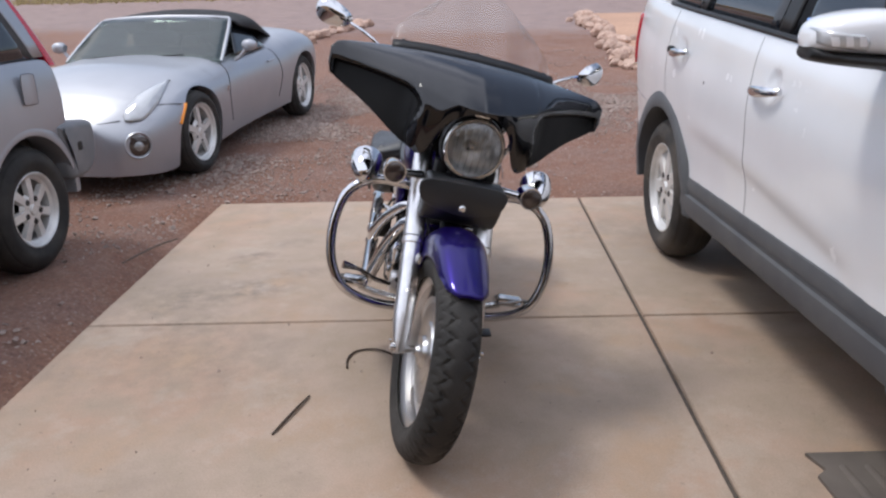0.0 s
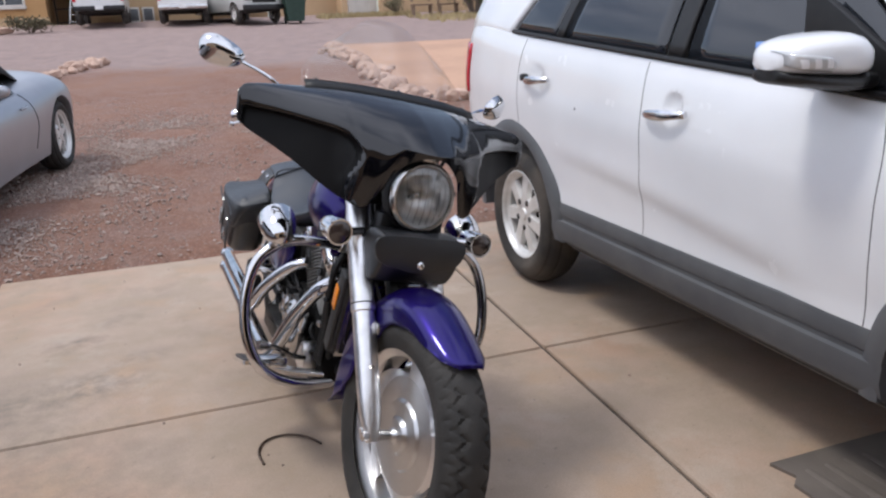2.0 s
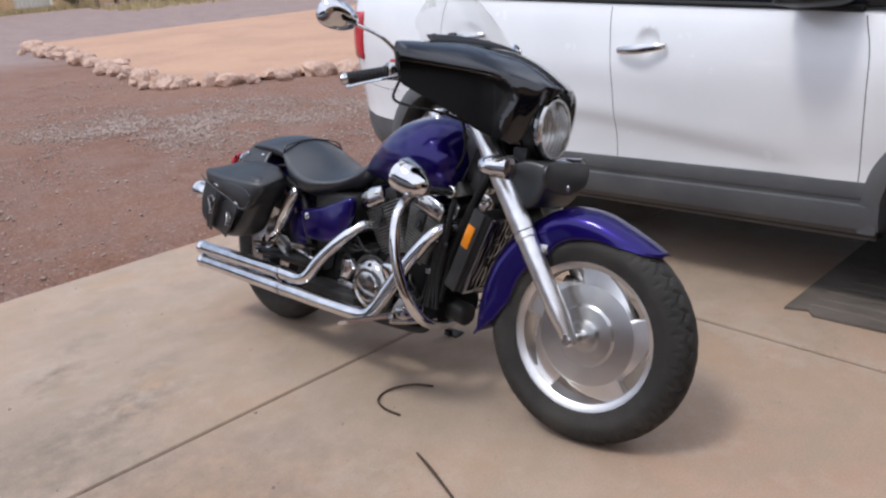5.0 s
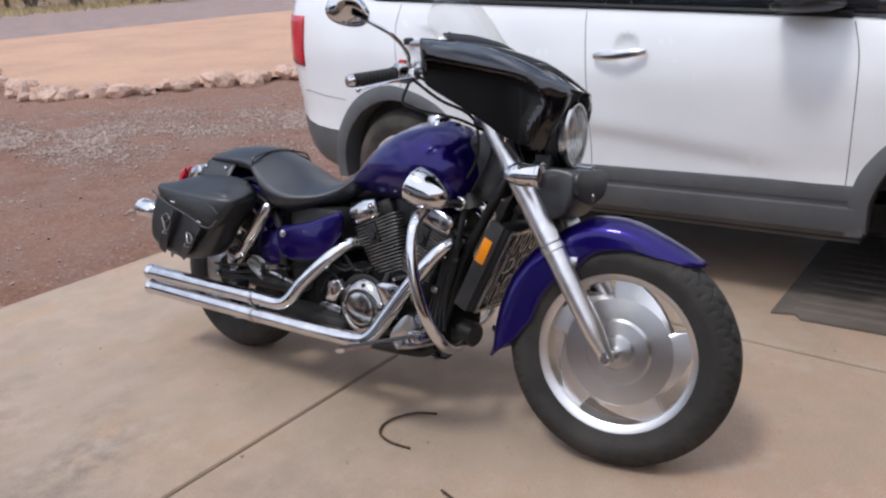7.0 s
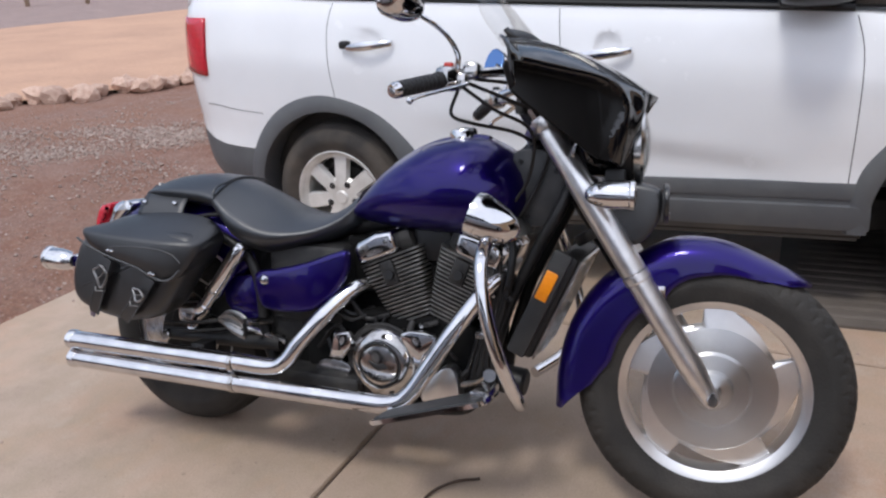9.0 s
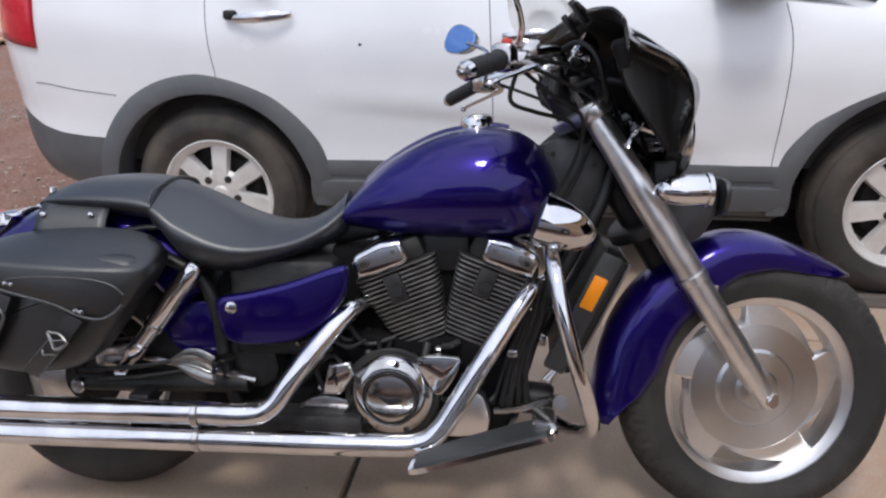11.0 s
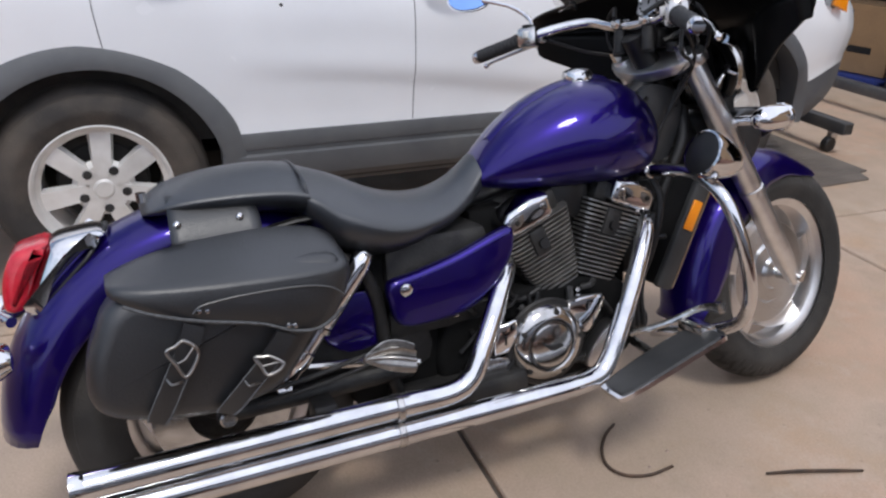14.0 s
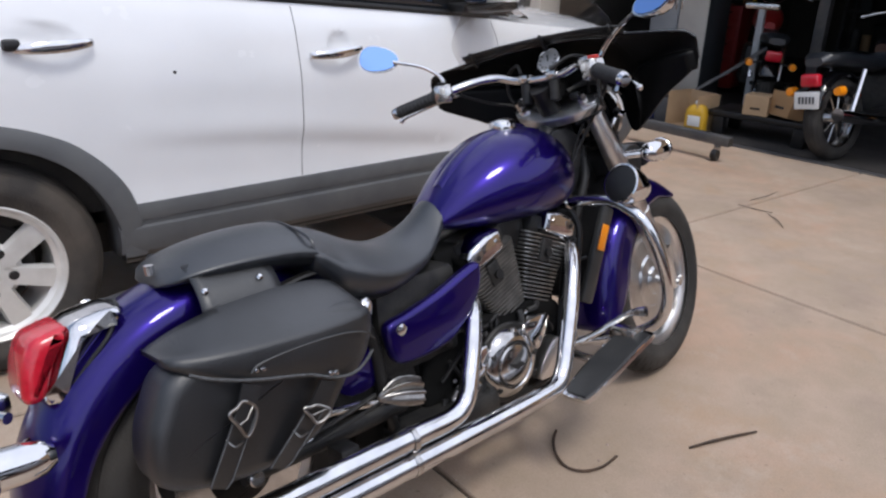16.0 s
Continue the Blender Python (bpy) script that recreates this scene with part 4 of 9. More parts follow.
    for sx in (-1, 1):
        part("riser", cyl((sx * 0.05, 0.505, 1.000), (sx * 0.05, 0.499, 1.062), 0.017, n=16, bevel=0.003), CASTING, bar)
        part("riser_cap", box((sx * 0.05, 0.498, 1.075), (0.036, 0.046, 0.026), 0.008), DULLCHROME, bar)
    # small clock ahead of the bars
    ck = part("speedometer", lathe([(0, 0.03), (0.030, 0.028), (0.040, 0.010), (0.042, -0.014), (0.038, -0.016), (0.036, -0.012)], 28, (0.0, 0.435, 1.115), (0, -0.85, -0.55)), CHROME, root, "small round chrome speedometer", S)
    part("dial", lathe([(0, -0.0125), (0.036, -0.012), (0.036, -0.010), (0, -0.010)], 28, (0.0, 0.435, 1.115), (0, -0.85, -0.55)), DIAL, ck)
    bm = bmesh.new()
    ax = Vector((0, 0.85, 0.55)).normalized()
    for k in range(9):
        a = radians(-120 + 30 * k)
        u, w = Vector((1, 0, 0)), ax.cross(Vector((1, 0, 0)))
        c = Vector((0.0, 0.435, 1.115)) + ax * 0.0135 + 0.027 * (math.sin(a) * u + math.cos(a) * w)
        box(c, (0.004, 0.004, 0.004), bm=bm)
    box(Vector((0.0, 0.435, 1.115)) + ax * 0.0135, (0.004, 0.003, 0.030), bm=bm)
    part("dial_marks", bm, BLACK, ck, smooth=False)
    # cables
    for k, pts in enumerate([
        [(-0.24, 0.60, 1.06), (-0.20, 0.50, 1.02), (-0.12, 0.42, 0.98), (-0.06, 0.44, 0.86), (-0.05, 0.50, 0.74)],
        [(-0.25, 0.61, 1.05), (-0.22, 0.54, 1.00), (-0.15, 0.46, 0.95), (-0.08, 0.48, 0.83), (-0.07, 0.56, 0.72)],
        [(0.24, 0.60, 1.06), (0.20, 0.50, 1.02), (0.12, 0.42, 0.98), (0.06, 0.44, 0.86), (0.05, 0.50, 0.74)],
        [(0.0, 0.44, 1.10), (-0.03, 0.42, 1.02), (-0.09, 0.36, 0.92), (-0.10, 0.32, 0.80)],
        [(-0.23, 0.585, 1.07), (-0.17, 0.49, 1.06), (-0.10, 0.40, 1.02), (-0.085, 0.33, 0.86), (-0.088, 0.24, 0.70), (-0.07, 0.2, 0.62)],
        [(-0.262, 0.618, 1.040), (-0.27, 0.63, 0.985), (-0.25, 0.58, 0.965), (-0.18, 0.50, 0.95), (-0.08, 0.45, 0.92)],
    ]):
        part("cable", tube(pts, 0.0045, 8), BLACK, bar)
    for sx in (-1, 1):
        part("fairing_stay", tube([(sx * 0.07, 0.47, 1.02), (sx * 0.10, 0.42, 1.04), (sx * 0.15, 0.375, 1.03)], 0.009, 8), BLACK, bar)
        part("cable_guide", tube([(sx * 0.05, 0.52, 1.09), (sx * 0.10, 0.47, 1.12), (sx * 0.16, 0.44, 1.09), (sx * 0.17, 0.42, 1.02), (sx * 0.10, 0.40, 0.94)], 0.006, 8), BLACK, bar)
        part("wire_plug", box((sx * 0.095, 0.455, 1.005), (0.030, 0.045, 0.024), 0.006), BLACK, bar)
        part("clamp_bolt", cyl((sx * 0.112, 0.452, 0.985), (sx * 0.112, 0.468, 1.010), 0.014, n=6), DULLCHROME, bar)
    part("dial_bracket", tube([(0.0, 0.452, 1.095), (0.0, 0.475, 1.06), (0.0, 0.49, 1.03)], 0.014, 8, flat=0.5), BLACK, bar)
    part("stem_nut", cyl((0.0, 0.448, 0.99), (0.0, 0.462, 1.015), 0.022, n=6, bevel=0.003), DULLCHROME, bar)
    part("ignition_block", box((0.0, 0.45, 1.03), (0.11, 0.05, 0.05), 0.012), BLACK, bar)


def tank(root):
    top = curve([0.478, 0.501, 0.547, 0.613, 0.691, 0.783, 0.891, 0.975, 1.012], [0.796, 0.864, 0.915, 0.944, 0.943, 0.921, 0.860, 0.780, 0.732])
    bot = curve([0.478, 0.500, 0.522, 0.572, 0.661, 0.777, 0.881, 0.985, 1.012], [0.785, 0.735, 0.705, 0.690, 0.688, 0.690, 0.696, 0.712, 0.722])
    wid = curve([0.478, 0.492, 0.520, 0.570, 0.65, 0.75, 0.85, 0.94, 0.99, 1.012], [0.012, 0.078, 0.128, 0.161, 0.175, 0.163, 0.134, 0.095, 0.068, 0.05])
    rows = []
    for k in range(33):
        y = 0.478 + (1.012 - 0.478) * (1 - math.cos(math.pi * k / 32)) / 2
        t, b, w = top(y), bot(y), wid(y)
        mid = b + (t - b) * 0.44
        row = []
        for i in range(40):
            a = 2 * math.pi * i / 40
            c, s = math.cos(a), math.sin(a)
            if s >= 0:
                x, z = w * math.copysign(abs(c) ** 0.86, c), mid + (t - mid) * abs(s) ** 0.95
            else:
                x, z = w * math.copysign(abs(c) ** 0.55, c) * (1 - 0.12 * abs(s)), mid - (mid - b) * abs(s) ** 0.8
            row.append((x, y, z))
        rows.append(row)
    tk = part("fuel_tank", rings(rows), PURPLE, root, "teardrop fuel tank in metallic purple", sharp=60)
    part("tank_console", grid(lambda u, v: ((v - 0.5) * 0.070 * (1 - 0.5 * abs(u - 0.5)), 0.60 + 0.34 * u, top(0.60 + 0.34 * u) + 0.007 - 0.012 * (2 * v - 1) ** 2), 16, 6), PURPLE, tk, "raised tank ridge")
    cap = lathe([(0, 0.036), (0.020, 0.035), (0.034, 0.030), (0.038, 0.022), (0.038, 0.008), (0.046, 0.004), (0.046, -0.004), (0, -0.004)], 30, (0.0, 0.675, 0.936), (0, 0.10, 1))
    part("fuel_cap", cap, CHROME, tk, "chrome fuel cap")


def seats(root):
    top = curve([0.985, 1.03, 1.09, 1.17, 1.25, 1.34, 1.427], [0.790, 0.749, 0.720, 0.718, 0.742, 0.786, 0.817])
    bot = curve([0.985, 1.04, 1.149, 1.26, 1.362, 1.400, 1.427], [0.692, 0.657, 0.622, 0.598, 0.624, 0.675, 0.700])
    wid = curve([0.985, 1.03, 1.10, 1.20, 1.30, 1.38, 1.427], [0.066, 0.090, 0.132, 0.170, 0.178, 0.165, 0.150])

    def pad(y0, y1, n, top, bot, wid, dish, p=3.2):
        rows = []
        for k in range(n + 1):
            y = y0 + (y1 - y0) * k / n
            t, b, w = top(y), bot(y), wid(y)
            row = []
            for i in range(36):
                a = 2 * math.pi * i / 36
                c, s = math.cos(a), math.sin(a)
                x = w * math.copysign(abs(c) ** (2 / p), c)
                h = math.copysign(abs(s) ** (2 / p), s)
                z = (t + b) / 2 + (t - b) / 2 * h
                if s > 0:
                    z -= dish * (x / w) ** 2 * (t - b) * abs(s)
                if s < 0:
                    x *= 1 - 0.10 * abs(s)
                row.append((x, y, z))
            rows.append(row)
        return rings(rows)

    st = part("rider_seat", pad(0.985, 1.427, 22, top, bot, wid, 0.34, 2.6), VINYL, root, "dished black vinyl rider seat", sharp=75)
    top2 = curve([1.420, 1.46, 1.53, 1.61, 1.67, 1.715, 1.740], [0.817, 0.825, 0.828, 0.822, 0.810, 0.790, 0.763])
    bot2 = curve([1.420, 1.46, 1.54, 1.61, 1.69, 1.740], [0.712, 0.722, 0.732, 0.740, 0.748, 0.750])
    wid2 = curve([1.420, 1.47, 1.56, 1.63, 1.69, 1.725, 1.740], [0.152, 0.148, 0.143, 0.136, 0.122, 0.098, 0.060])
    part("pillion_pad", pad(1.420, 1.740, 18, top2, bot2, wid2, 0.30, 2.3), VINYL, st, "narrow pillion pad", sharp=75)
    w = 0.151
    seam = [(x, 1.425, z) for x, z in [(-w * 0.98, 0.760), (-w * 0.9, 0.793), (-w * 0.6, 0.808), (0, 0.819), (w * 0.6, 0.808), (w * 0.9, 0.793), (w * 0.98, 0.760)]]
    part("seam_piping", tube(seam, 0.0035, 8), VINYL, st)


def rear_guard(root):
    cy, cz = 1.64, 0.325
    crown, dep, hw = [], [], []
    for k in range(31):
        a = radians(142 - 142 * k / 30 + 2)
        r = 0.425 + 0.020 * math.sin(max(0, a - 0.9))
        crown.append((cy + r * math.cos(a), cz + r * math.sin(a) * 1.02))
        dep.append(float(np.interp(k, [0, 6, 20, 27, 30], [0.14, 0.13, 0.115, 0.10, 0.07])))
        hw.append(0.108)
    f = part("rear_fender", arch(crown, dep, hw, wheel=(cy, cz)), PURPLE, root, "full purple rear mudguard", sharp=70)
    solid(f, 0.003)
    # tail lamp with chrome base on the guard
    b = part("tail_light", prism(smooth_outline([(1.812, 0.724), (1.825, 0.738), (1.868, 0.735), (1.912, 0.723), (1.940, 0.673), (1.966, 0.614), (1.971, 0.588), (1.955, 0.592), (1.893, 0.656), (1.850, 0.695)], 3), -0.072, 0.072, 0.030, 5), CHROME, root, "red tail light in a chrome housing")
    part("tail_lens", prism(smooth_outline([(1.914, 0.724), (1.950, 0.722), (1.980, 0.710), (2.002, 0.668), (2.010, 0.615), (2.000, 0.598), (1.970, 0.606), (1.942, 0.672)], 3), -0.066, 0.066, 0.022, 5), REDLENS, b, "ruby red lens")
    for sx in (-1, 1):
        part("housing_gasket", tube([(0, 1.808, 0.738), (sx * 0.036, 1.815, 0.730), (sx * 0.069, 1.848, 0.692), (sx * 0.071, 1.893, 0.650), (sx * 0.065, 1.955, 0.588)], 0.0045, 8), BLACK, b)
    for sx in (-1, 1):
        c = Vector((sx * 0.165, 2.055, 0.545))
        s = part("rear_signal", lathe([(0, -0.060), (0.018, -0.056), (0.031, -0.036), (0.036, -0.006), (0.036, 0.036), (0.040, 0.040), (0.040, 0.048), (0.034, 0.048)], 26, c, (0, 1, 0.05)), CHROME, root, "chrome bullet turn signal")
        part("signal_lens", lathe([(0.035, 0.044), (0.02, 0.054), (0, 0.057)], 22, c, (0, 1, 0.05)), REDLENS, s)
        part("signal_stem", cyl(c + Vector((-sx * 0.02, 0, 0)), (sx * 0.08, 2.02, 0.540), 0.012, n=12), CHROME, s)
    part("grab_bolt", cyl((-0.02, 1.735, 0.775), (-0.02, 1.735, 0.795), 0.010, n=10), CHROME, root)
    # side covers
    for sx in (-1, 1):
        ol = smooth_outline([(1.270, 0.556), (1.20, 0.572), (1.10, 0.597), (0.995, 0.634), (0.962, 0.634), (0.962, 0.585), (0.985, 0.540), (1.025, 0.495), (1.085, 0.458), (1.18, 0.446), (1.250, 0.455), (1.272, 0.51)], 4)
        sc = part("side_cover", prism(ol, sx * 0.135, sx * 0.172, 0.014, 3), PURPLE, root, "purple side cover with a round lock")
        part("lock", lathe([(0, 0.006), (0.008, 0.006), (0.014, 0.003), (0.016, -0.002), (0, -0.002)], 18, (sx * 0.172, 1.235, 0.538), (sx, 0, 0)), CHROME, sc)
        part("lower_panel", prism(smooth_outline([(1.29, 0.53), (1.40, 0.52), (1.42, 0.45), (1.36, 0.40), (1.28, 0.42)], 3), sx * 0.10, sx * 0.125, 0.006), PURPLE, root)


def frame_tubes(root):
    for sx in (-1, 1):
        part("frame_tube", tube([(sx * 0.03, 0.360, 0.85), (sx * 0.062, 0.392, 0.763), (sx * 0.070, 0.447, 0.660), (sx * 0.080, 0.518, 0.510), (sx * 0.090, 0.570, 0.34), (sx * 0.097, 0.615, 0.225), (sx * 0.10, 0.70, 0.195), (sx * 0.11, 0.95, 0.19), (sx * 0.12, 1.20, 0.22), (sx * 0.125, 1.27, 0.34), (sx * 0.125, 1.29, 0.52), (sx * 0.12, 1.36, 0.62), (sx * 0.11, 1.55, 0.68)], 0.016, 12), BLACK, root)
        part("swingarm", tube([(sx * 0.12, 1.22, 0.335), (sx * 0.128, 1.42, 0.330), (sx * 0.128, 1.66, 0.325)], [0.026, 0.022, 0.02], 12), CASTING, root)
        a, b = Vector((sx * 0.160, 1.325, 0.622)), Vector((sx * 0.160, 1.520, 0.372))
        d = (b - a).normalized()
        sh = part("shock_absorber", lathe([(0, -0.012), (0.018, -0.010), (0.022, 0.0), (0.0245, 0.012), (0.0255, 0.03), (0.0255, 0.158), (0.0245, 0.162), (0.020, 0.164), (0.020, 0.225), (0.0235, 0.228), (0.0235, 0.262), (0.020, 0.268), (0.016, 0.300), (0.013, 0.318), (0, 0.318)], 28, a, d), CHROME, root, "chrome rear shock absorber")
        part("spring_collar", lathe([(0.0200, 0.164), (0.0268, 0.166), (0.0268, 0.176), (0.0200, 0.178)], 24, a, d), DULLCHROME, sh)
        for p in (a, b):
            part("shock_eye", cyl(p + Vector((sx * 0.012, 0, 0)), p - Vector((sx * 0.05, 0, 0)), 0.018, n=16, bevel=0.003), CHROME, sh)
        part("axle_nut", cyl((sx * 0.115, 1.64, 0.325), (sx * 0.162, 1.64, 0.325), 0.018, n=12, bevel=0.003), DULLCHROME, root)
        part("fender_strut", tube([(sx * 0.115, 1.30, 0.70), (sx * 0.118, 1.45, 0.715), (sx * 0.118, 1.68, 0.66)], 0.014, 10, flat=0.5), BLACK, root)
    for sx in (-1, 1):
        nk = smooth_outline([(0.521, 0.905), (0.446, 0.916), (0.385, 0.878), (0.386, 0.812), (0.424, 0.724), (0.495, 0.726), (0.508, 0.829)], 3)
        ck = part("neck_cover", prism(nk, sx * 0.030, sx * 0.050, 0.006), NECKGREY, root, "dark grey steering neck cover")
        for y, z in ((0.50, 0.885), (0.405, 0.86), (0.48, 0.742)):
            part("cover_bolt", cyl((sx * 0.050, y, z), (sx * 0.055, y, z), 0.006, n=8), BLACK, ck)
    part("backbone", tube([(0, 0.46, 0.92), (0, 0.62, 0.80), (0, 0.95, 0.70), (0, 1.30, 0.66)], 0.030, 14), BLACK, root)
    part("battery_box", box((0, 1.13, 0.52), (0.23, 0.26, 0.24), 0.02), CASTING, root)
    part("inner_fender", box((0, 1.30, 0.46), (0.19, 0.08, 0.34), 0.02), BLACK, root)
    # black fill panels added, standing in for the dark gap ahead of the rear wheel
    part("dark_gap_panel", prism(smooth_outline([(1.14, 0.24), (1.33, 0.235), (1.345, 0.36), (1.30, 0.60), (1.16, 0.60)], 3), -0.095, 0.095, 0.012), LINER, root, "black panel filling the dark gap ahead of the rear wheel")
    for sx in (-1, 1):
        part("dark_gap_plate", prism(smooth_outline([(1.16, 0.335), (1.30, 0.300), (1.52, 0.300), (1.56, 0.36), (1.46, 0.46), (1.30, 0.47), (1.18, 0.44)], 3), sx * 0.094, sx * 0.104, 0.004), CASTING, root, "dark plate filling the gap beside the swingarm")
    part("brake_caliper", box((-0.105, 1.55, 0.40), (0.06, 0.11, 0.07), 0.014), DULLCHROME, root)
    part("torque_arm", tube([(-0.13, 1.20, 0.345), (-0.13, 1.35, 0.375), (-0.115, 1.52, 0.395)], 0.010, 8), DULLCHROME, root)
    part("final_drive", lathe([(0, 0.06), (0.06, 0.055), (0.09, 0.03), (0.098, 0.0), (0.09, -0.02), (0, -0.02)], 30, (0.11, 1.64, 0.325), (1, 0, 0)), CASTING, root)
    # sidestand
    st = part("sidestand", tube([(0.105, 0.86, 0.20), (0.18, 0.86, 0.125), (0.262, 0.85, 0.060)], [0.013, 0.012, 0.011], 10), BLACK, root, "black steel sidestand")
    part("stand_foot", box((0.275, 0.845, 0.054), (0.05, 0.07, 0.010), 0.003, m=Matrix.Translation((0.275, 0.845, 0.054)) @ Matrix.Rotation(radians(-10.5), 4, "Y") @ Matrix.Translation((-0.275, -0.845, -0.054))), BLACK, st)


def cylinder_unit(root, base, top, w0, w1, name):
    """A finned cylinder leaning from base to top in the y-z plane; w0 and w1 its half widths below and above."""
    base, top = Vector(base), Vector(top)
    d = (top - base).normalized()
    side = Vector((1, 0, 0)).cross(d)
    m = Matrix(((1, side.x, d.x, base.x), (0, side.y, d.y, base.y), (0, side.z, d.z, base.z), (0, 0, 0, 1)))
    h = (top - base).length
    cy_ = part(name, lathe([(0, -0.03), (0.052, -0.03), (0.056, h), (0, h)], 28, (0, 0, 0), (0, 0, 1)), CASTING, root, "finned engine cylinder with polished fin edges", m)
    n = 17
    for k in range(n):
        z = (h - 0.004) * k / (n - 1)
        w = w0 + (w1 - w0) * (k / (n - 1)) ** 0.8
        rows = []
        for dz, sh in ((-0.0030, 0.002), (-0.0022, 0.0), (0.0022, 0.0), (0.0030, 0.002)):
            rows.append([(x, y, z + dz) for x, y in oval(30, 0.112 - sh, w - sh, 9.0)])
        part("fin", rings(rows), FINS, cy_, sharp=60)
    part("cylinder_head", box((0, 0, h + 0.026), (0.19, 1.6 * w1, 0.055), 0.014), CASTING, cy_)
    lean = -1 if top.y > base.y else 1
    cover = [(0.084, 0.008), (0.086, 0.050), (0.066, 0.064), (0.004, 0.070), (-0.046, 0.060), (-0.044, 0.012), (-0.030, 0.002), (0.040, 0.002)]
    window = [(0.074, 0.024), (0.074, 0.044), (0.056, 0.052), (0.034, 0.050), (0.038, 0.034), (0.052, 0.024)]
    for sx in (-1, 1):
        part("head_cover", prism([(lean * q, h + w) for q, w in cover], sx * 0.040, sx * 0.130, 0.013, 4), CHROME, cy_, "chrome rocker cover with a cast recess")
        part("cover_recess", prism([(lean * q, h + w) for q, w in window], sx * 0.127, sx * 0.1310, 0.0015), BUCKLE, cy_)
        part("cover_bolt", cyl((sx * 0.128, lean * 0.058, h + 0.037), (sx * 0.135, lean * 0.058, h + 0.037), 0.007, n=6), CASTING, cy_)
        part("cover_bolt", cyl((sx * 0.128, lean * -0.020, h + 0.040), (sx * 0.135, lean * -0.020, h + 0.040), 0.006, n=6), DULLCHROME, cy_)
    part("spark_plug_cap", cyl((-0.100, -0.008, h - 0.055), (-0.128, -0.008, h - 0.050), 0.015, 0.013, 14), BLACK, cy_)
    part("cover_plate", box((-0.108, -0.012, h - 0.045), (0.022, 0.044, 0.070), 0.006), CASTING, cy_)
    return cy_


def engine(root):
    ol = smooth_outline([(0.56, 0.30), (0.60, 0.22), (0.72, 0.195), (0.92, 0.19), (1.08, 0.215), (1.14, 0.29), (1.12, 0.40), (1.02, 0.455), (0.86, 0.46), (0.70, 0.46), (0.60, 0.42)], 4)
    part("engine_case", prism(ol, -0.112, 0.112, 0.016, 3), LINER, root, "dark cast engine case")
    # black block added as the darkness seen between the cylinders
    part("engine_dark_fill", prism([(0.56, 0.40), (1.00, 0.40), (1.02, 0.66), (0.56, 0.66)], -0.055, 0.055, 0.01), LINER, root)
    cylinder_unit(root, (0, 0.795, 0.450), (0, 0.864, 0.622), 0.060, 0.102, "rear_cylinder")
    cylinder_unit(root, (0, 0.690, 0.455), (0, 0.622, 0.630), 0.060, 0.094, "front_cylinder")
    c = (-0.150, 0.866, 0.326)
    prof = [(0, 0.030), (0.040, 0.029), (0.050, 0.026), (0.054, 0.019), (0.058, 0.019), (0.062, 0.025), (0.072, 0.023), (0.082, 0.014), (0.090, 0.004), (0.093, -0.012), (0, -0.012)]
    prof = [(r * 1.10, h) for r, h in prof]
    cv = part("clutch_cover", lathe(prof, 56, c, (-1, 0, 0)), ENGINECHROME, root, "round chrome clutch cover with a ring")
    for k in range(5):
        a = 2 * math.pi * k / 5 + 0.5
        part("cover_bolt", cyl((-0.160, 0.866 + 0.084 * math.cos(a), 0.326 + 0.084 * math.sin(a)), (-0.174, 0.866 + 0.084 * math.cos(a), 0.326 + 0.084 * math.sin(a)), 0.007, n=6), CASTING, cv)
    part("cover_flange", lathe([(0.086, -0.012), (0.112, -0.012), (0.114, -0.006), (0.110, 0.000), (0.098, 0.001)], 56, c, (-1, 0, 0)), CASTING, cv, "dark flange behind the cover")
    part("ring_groove", lathe([(0.0605, 0.0195), (0.0625, 0.0215), (0.0650, 0.0205), (0.0640, 0.0190)], 48, c, (-1, 0, 0), closed=True), BLACK, cv)
    part("emblem", prism(smooth_outline([(0.836, 0.322), (0.850, 0.334), (0.868, 0.330), (0.896, 0.340), (0.884, 0.326), (0.866, 0.314), (0.850, 0.318)], 2), -0.1832, -0.176, 0.001), CASTING, cv, "dark winged emblem")
    part("chrome_cover", prism(smooth_outline([(0.806, 0.420), (0.707, 0.425), (0.712, 0.385), (0.746, 0.334), (0.775, 0.345)], 3), -0.160, -0.128, 0.008), CHROME, root, "triangular chrome engine cover")
    sq = part("chrome_cover", prism([(1.011, 0.404), (0.961, 0.412), (0.953, 0.376), (0.983, 0.330), (1.029, 0.329)], -0.172, -0.120, 0.008, 3), CHROME, root, "five-sided chrome engine cover")
    part("keyhole", box((-0.172, 0.992, 0.366), (0.004, 0.006, 0.024), 0.001), BLACK, sq)
    part("case_rib", prism(smooth_outline([(0.950, 0.262), (1.070, 0.262), (1.075, 0.305), (1.02, 0.318), (0.955, 0.300)], 3), -0.150, -0.11, 0.006), DULLCHROME, root, "bare alloy case edge")
    part("case_rib", prism(smooth_outline([(0.640, 0.245), (0.735, 0.228), (0.745, 0.262), (0.690, 0.330), (0.650, 0.330)], 3), -0.158, -0.11, 0.008), ALU, root, "rounded alloy front cover")
    for k in range(5):
        part("hose", tube([(-0.125, 1.09 - 0.03 * (k % 2), 0.44 - 0.05 * k), (-0.150, 1.03 - 0.015 * k, 0.470 - 0.05 * (k * 3 % 5)), (-0.145, 0.97 - 0.02 * k, 0.440 - 0.035 * (k * 2 % 5)), (-0.120, 0.93 - 0.03 * (k % 3), 0.450 - 0.05 * (k % 2))], 0.0055, 8), BLACK, root)
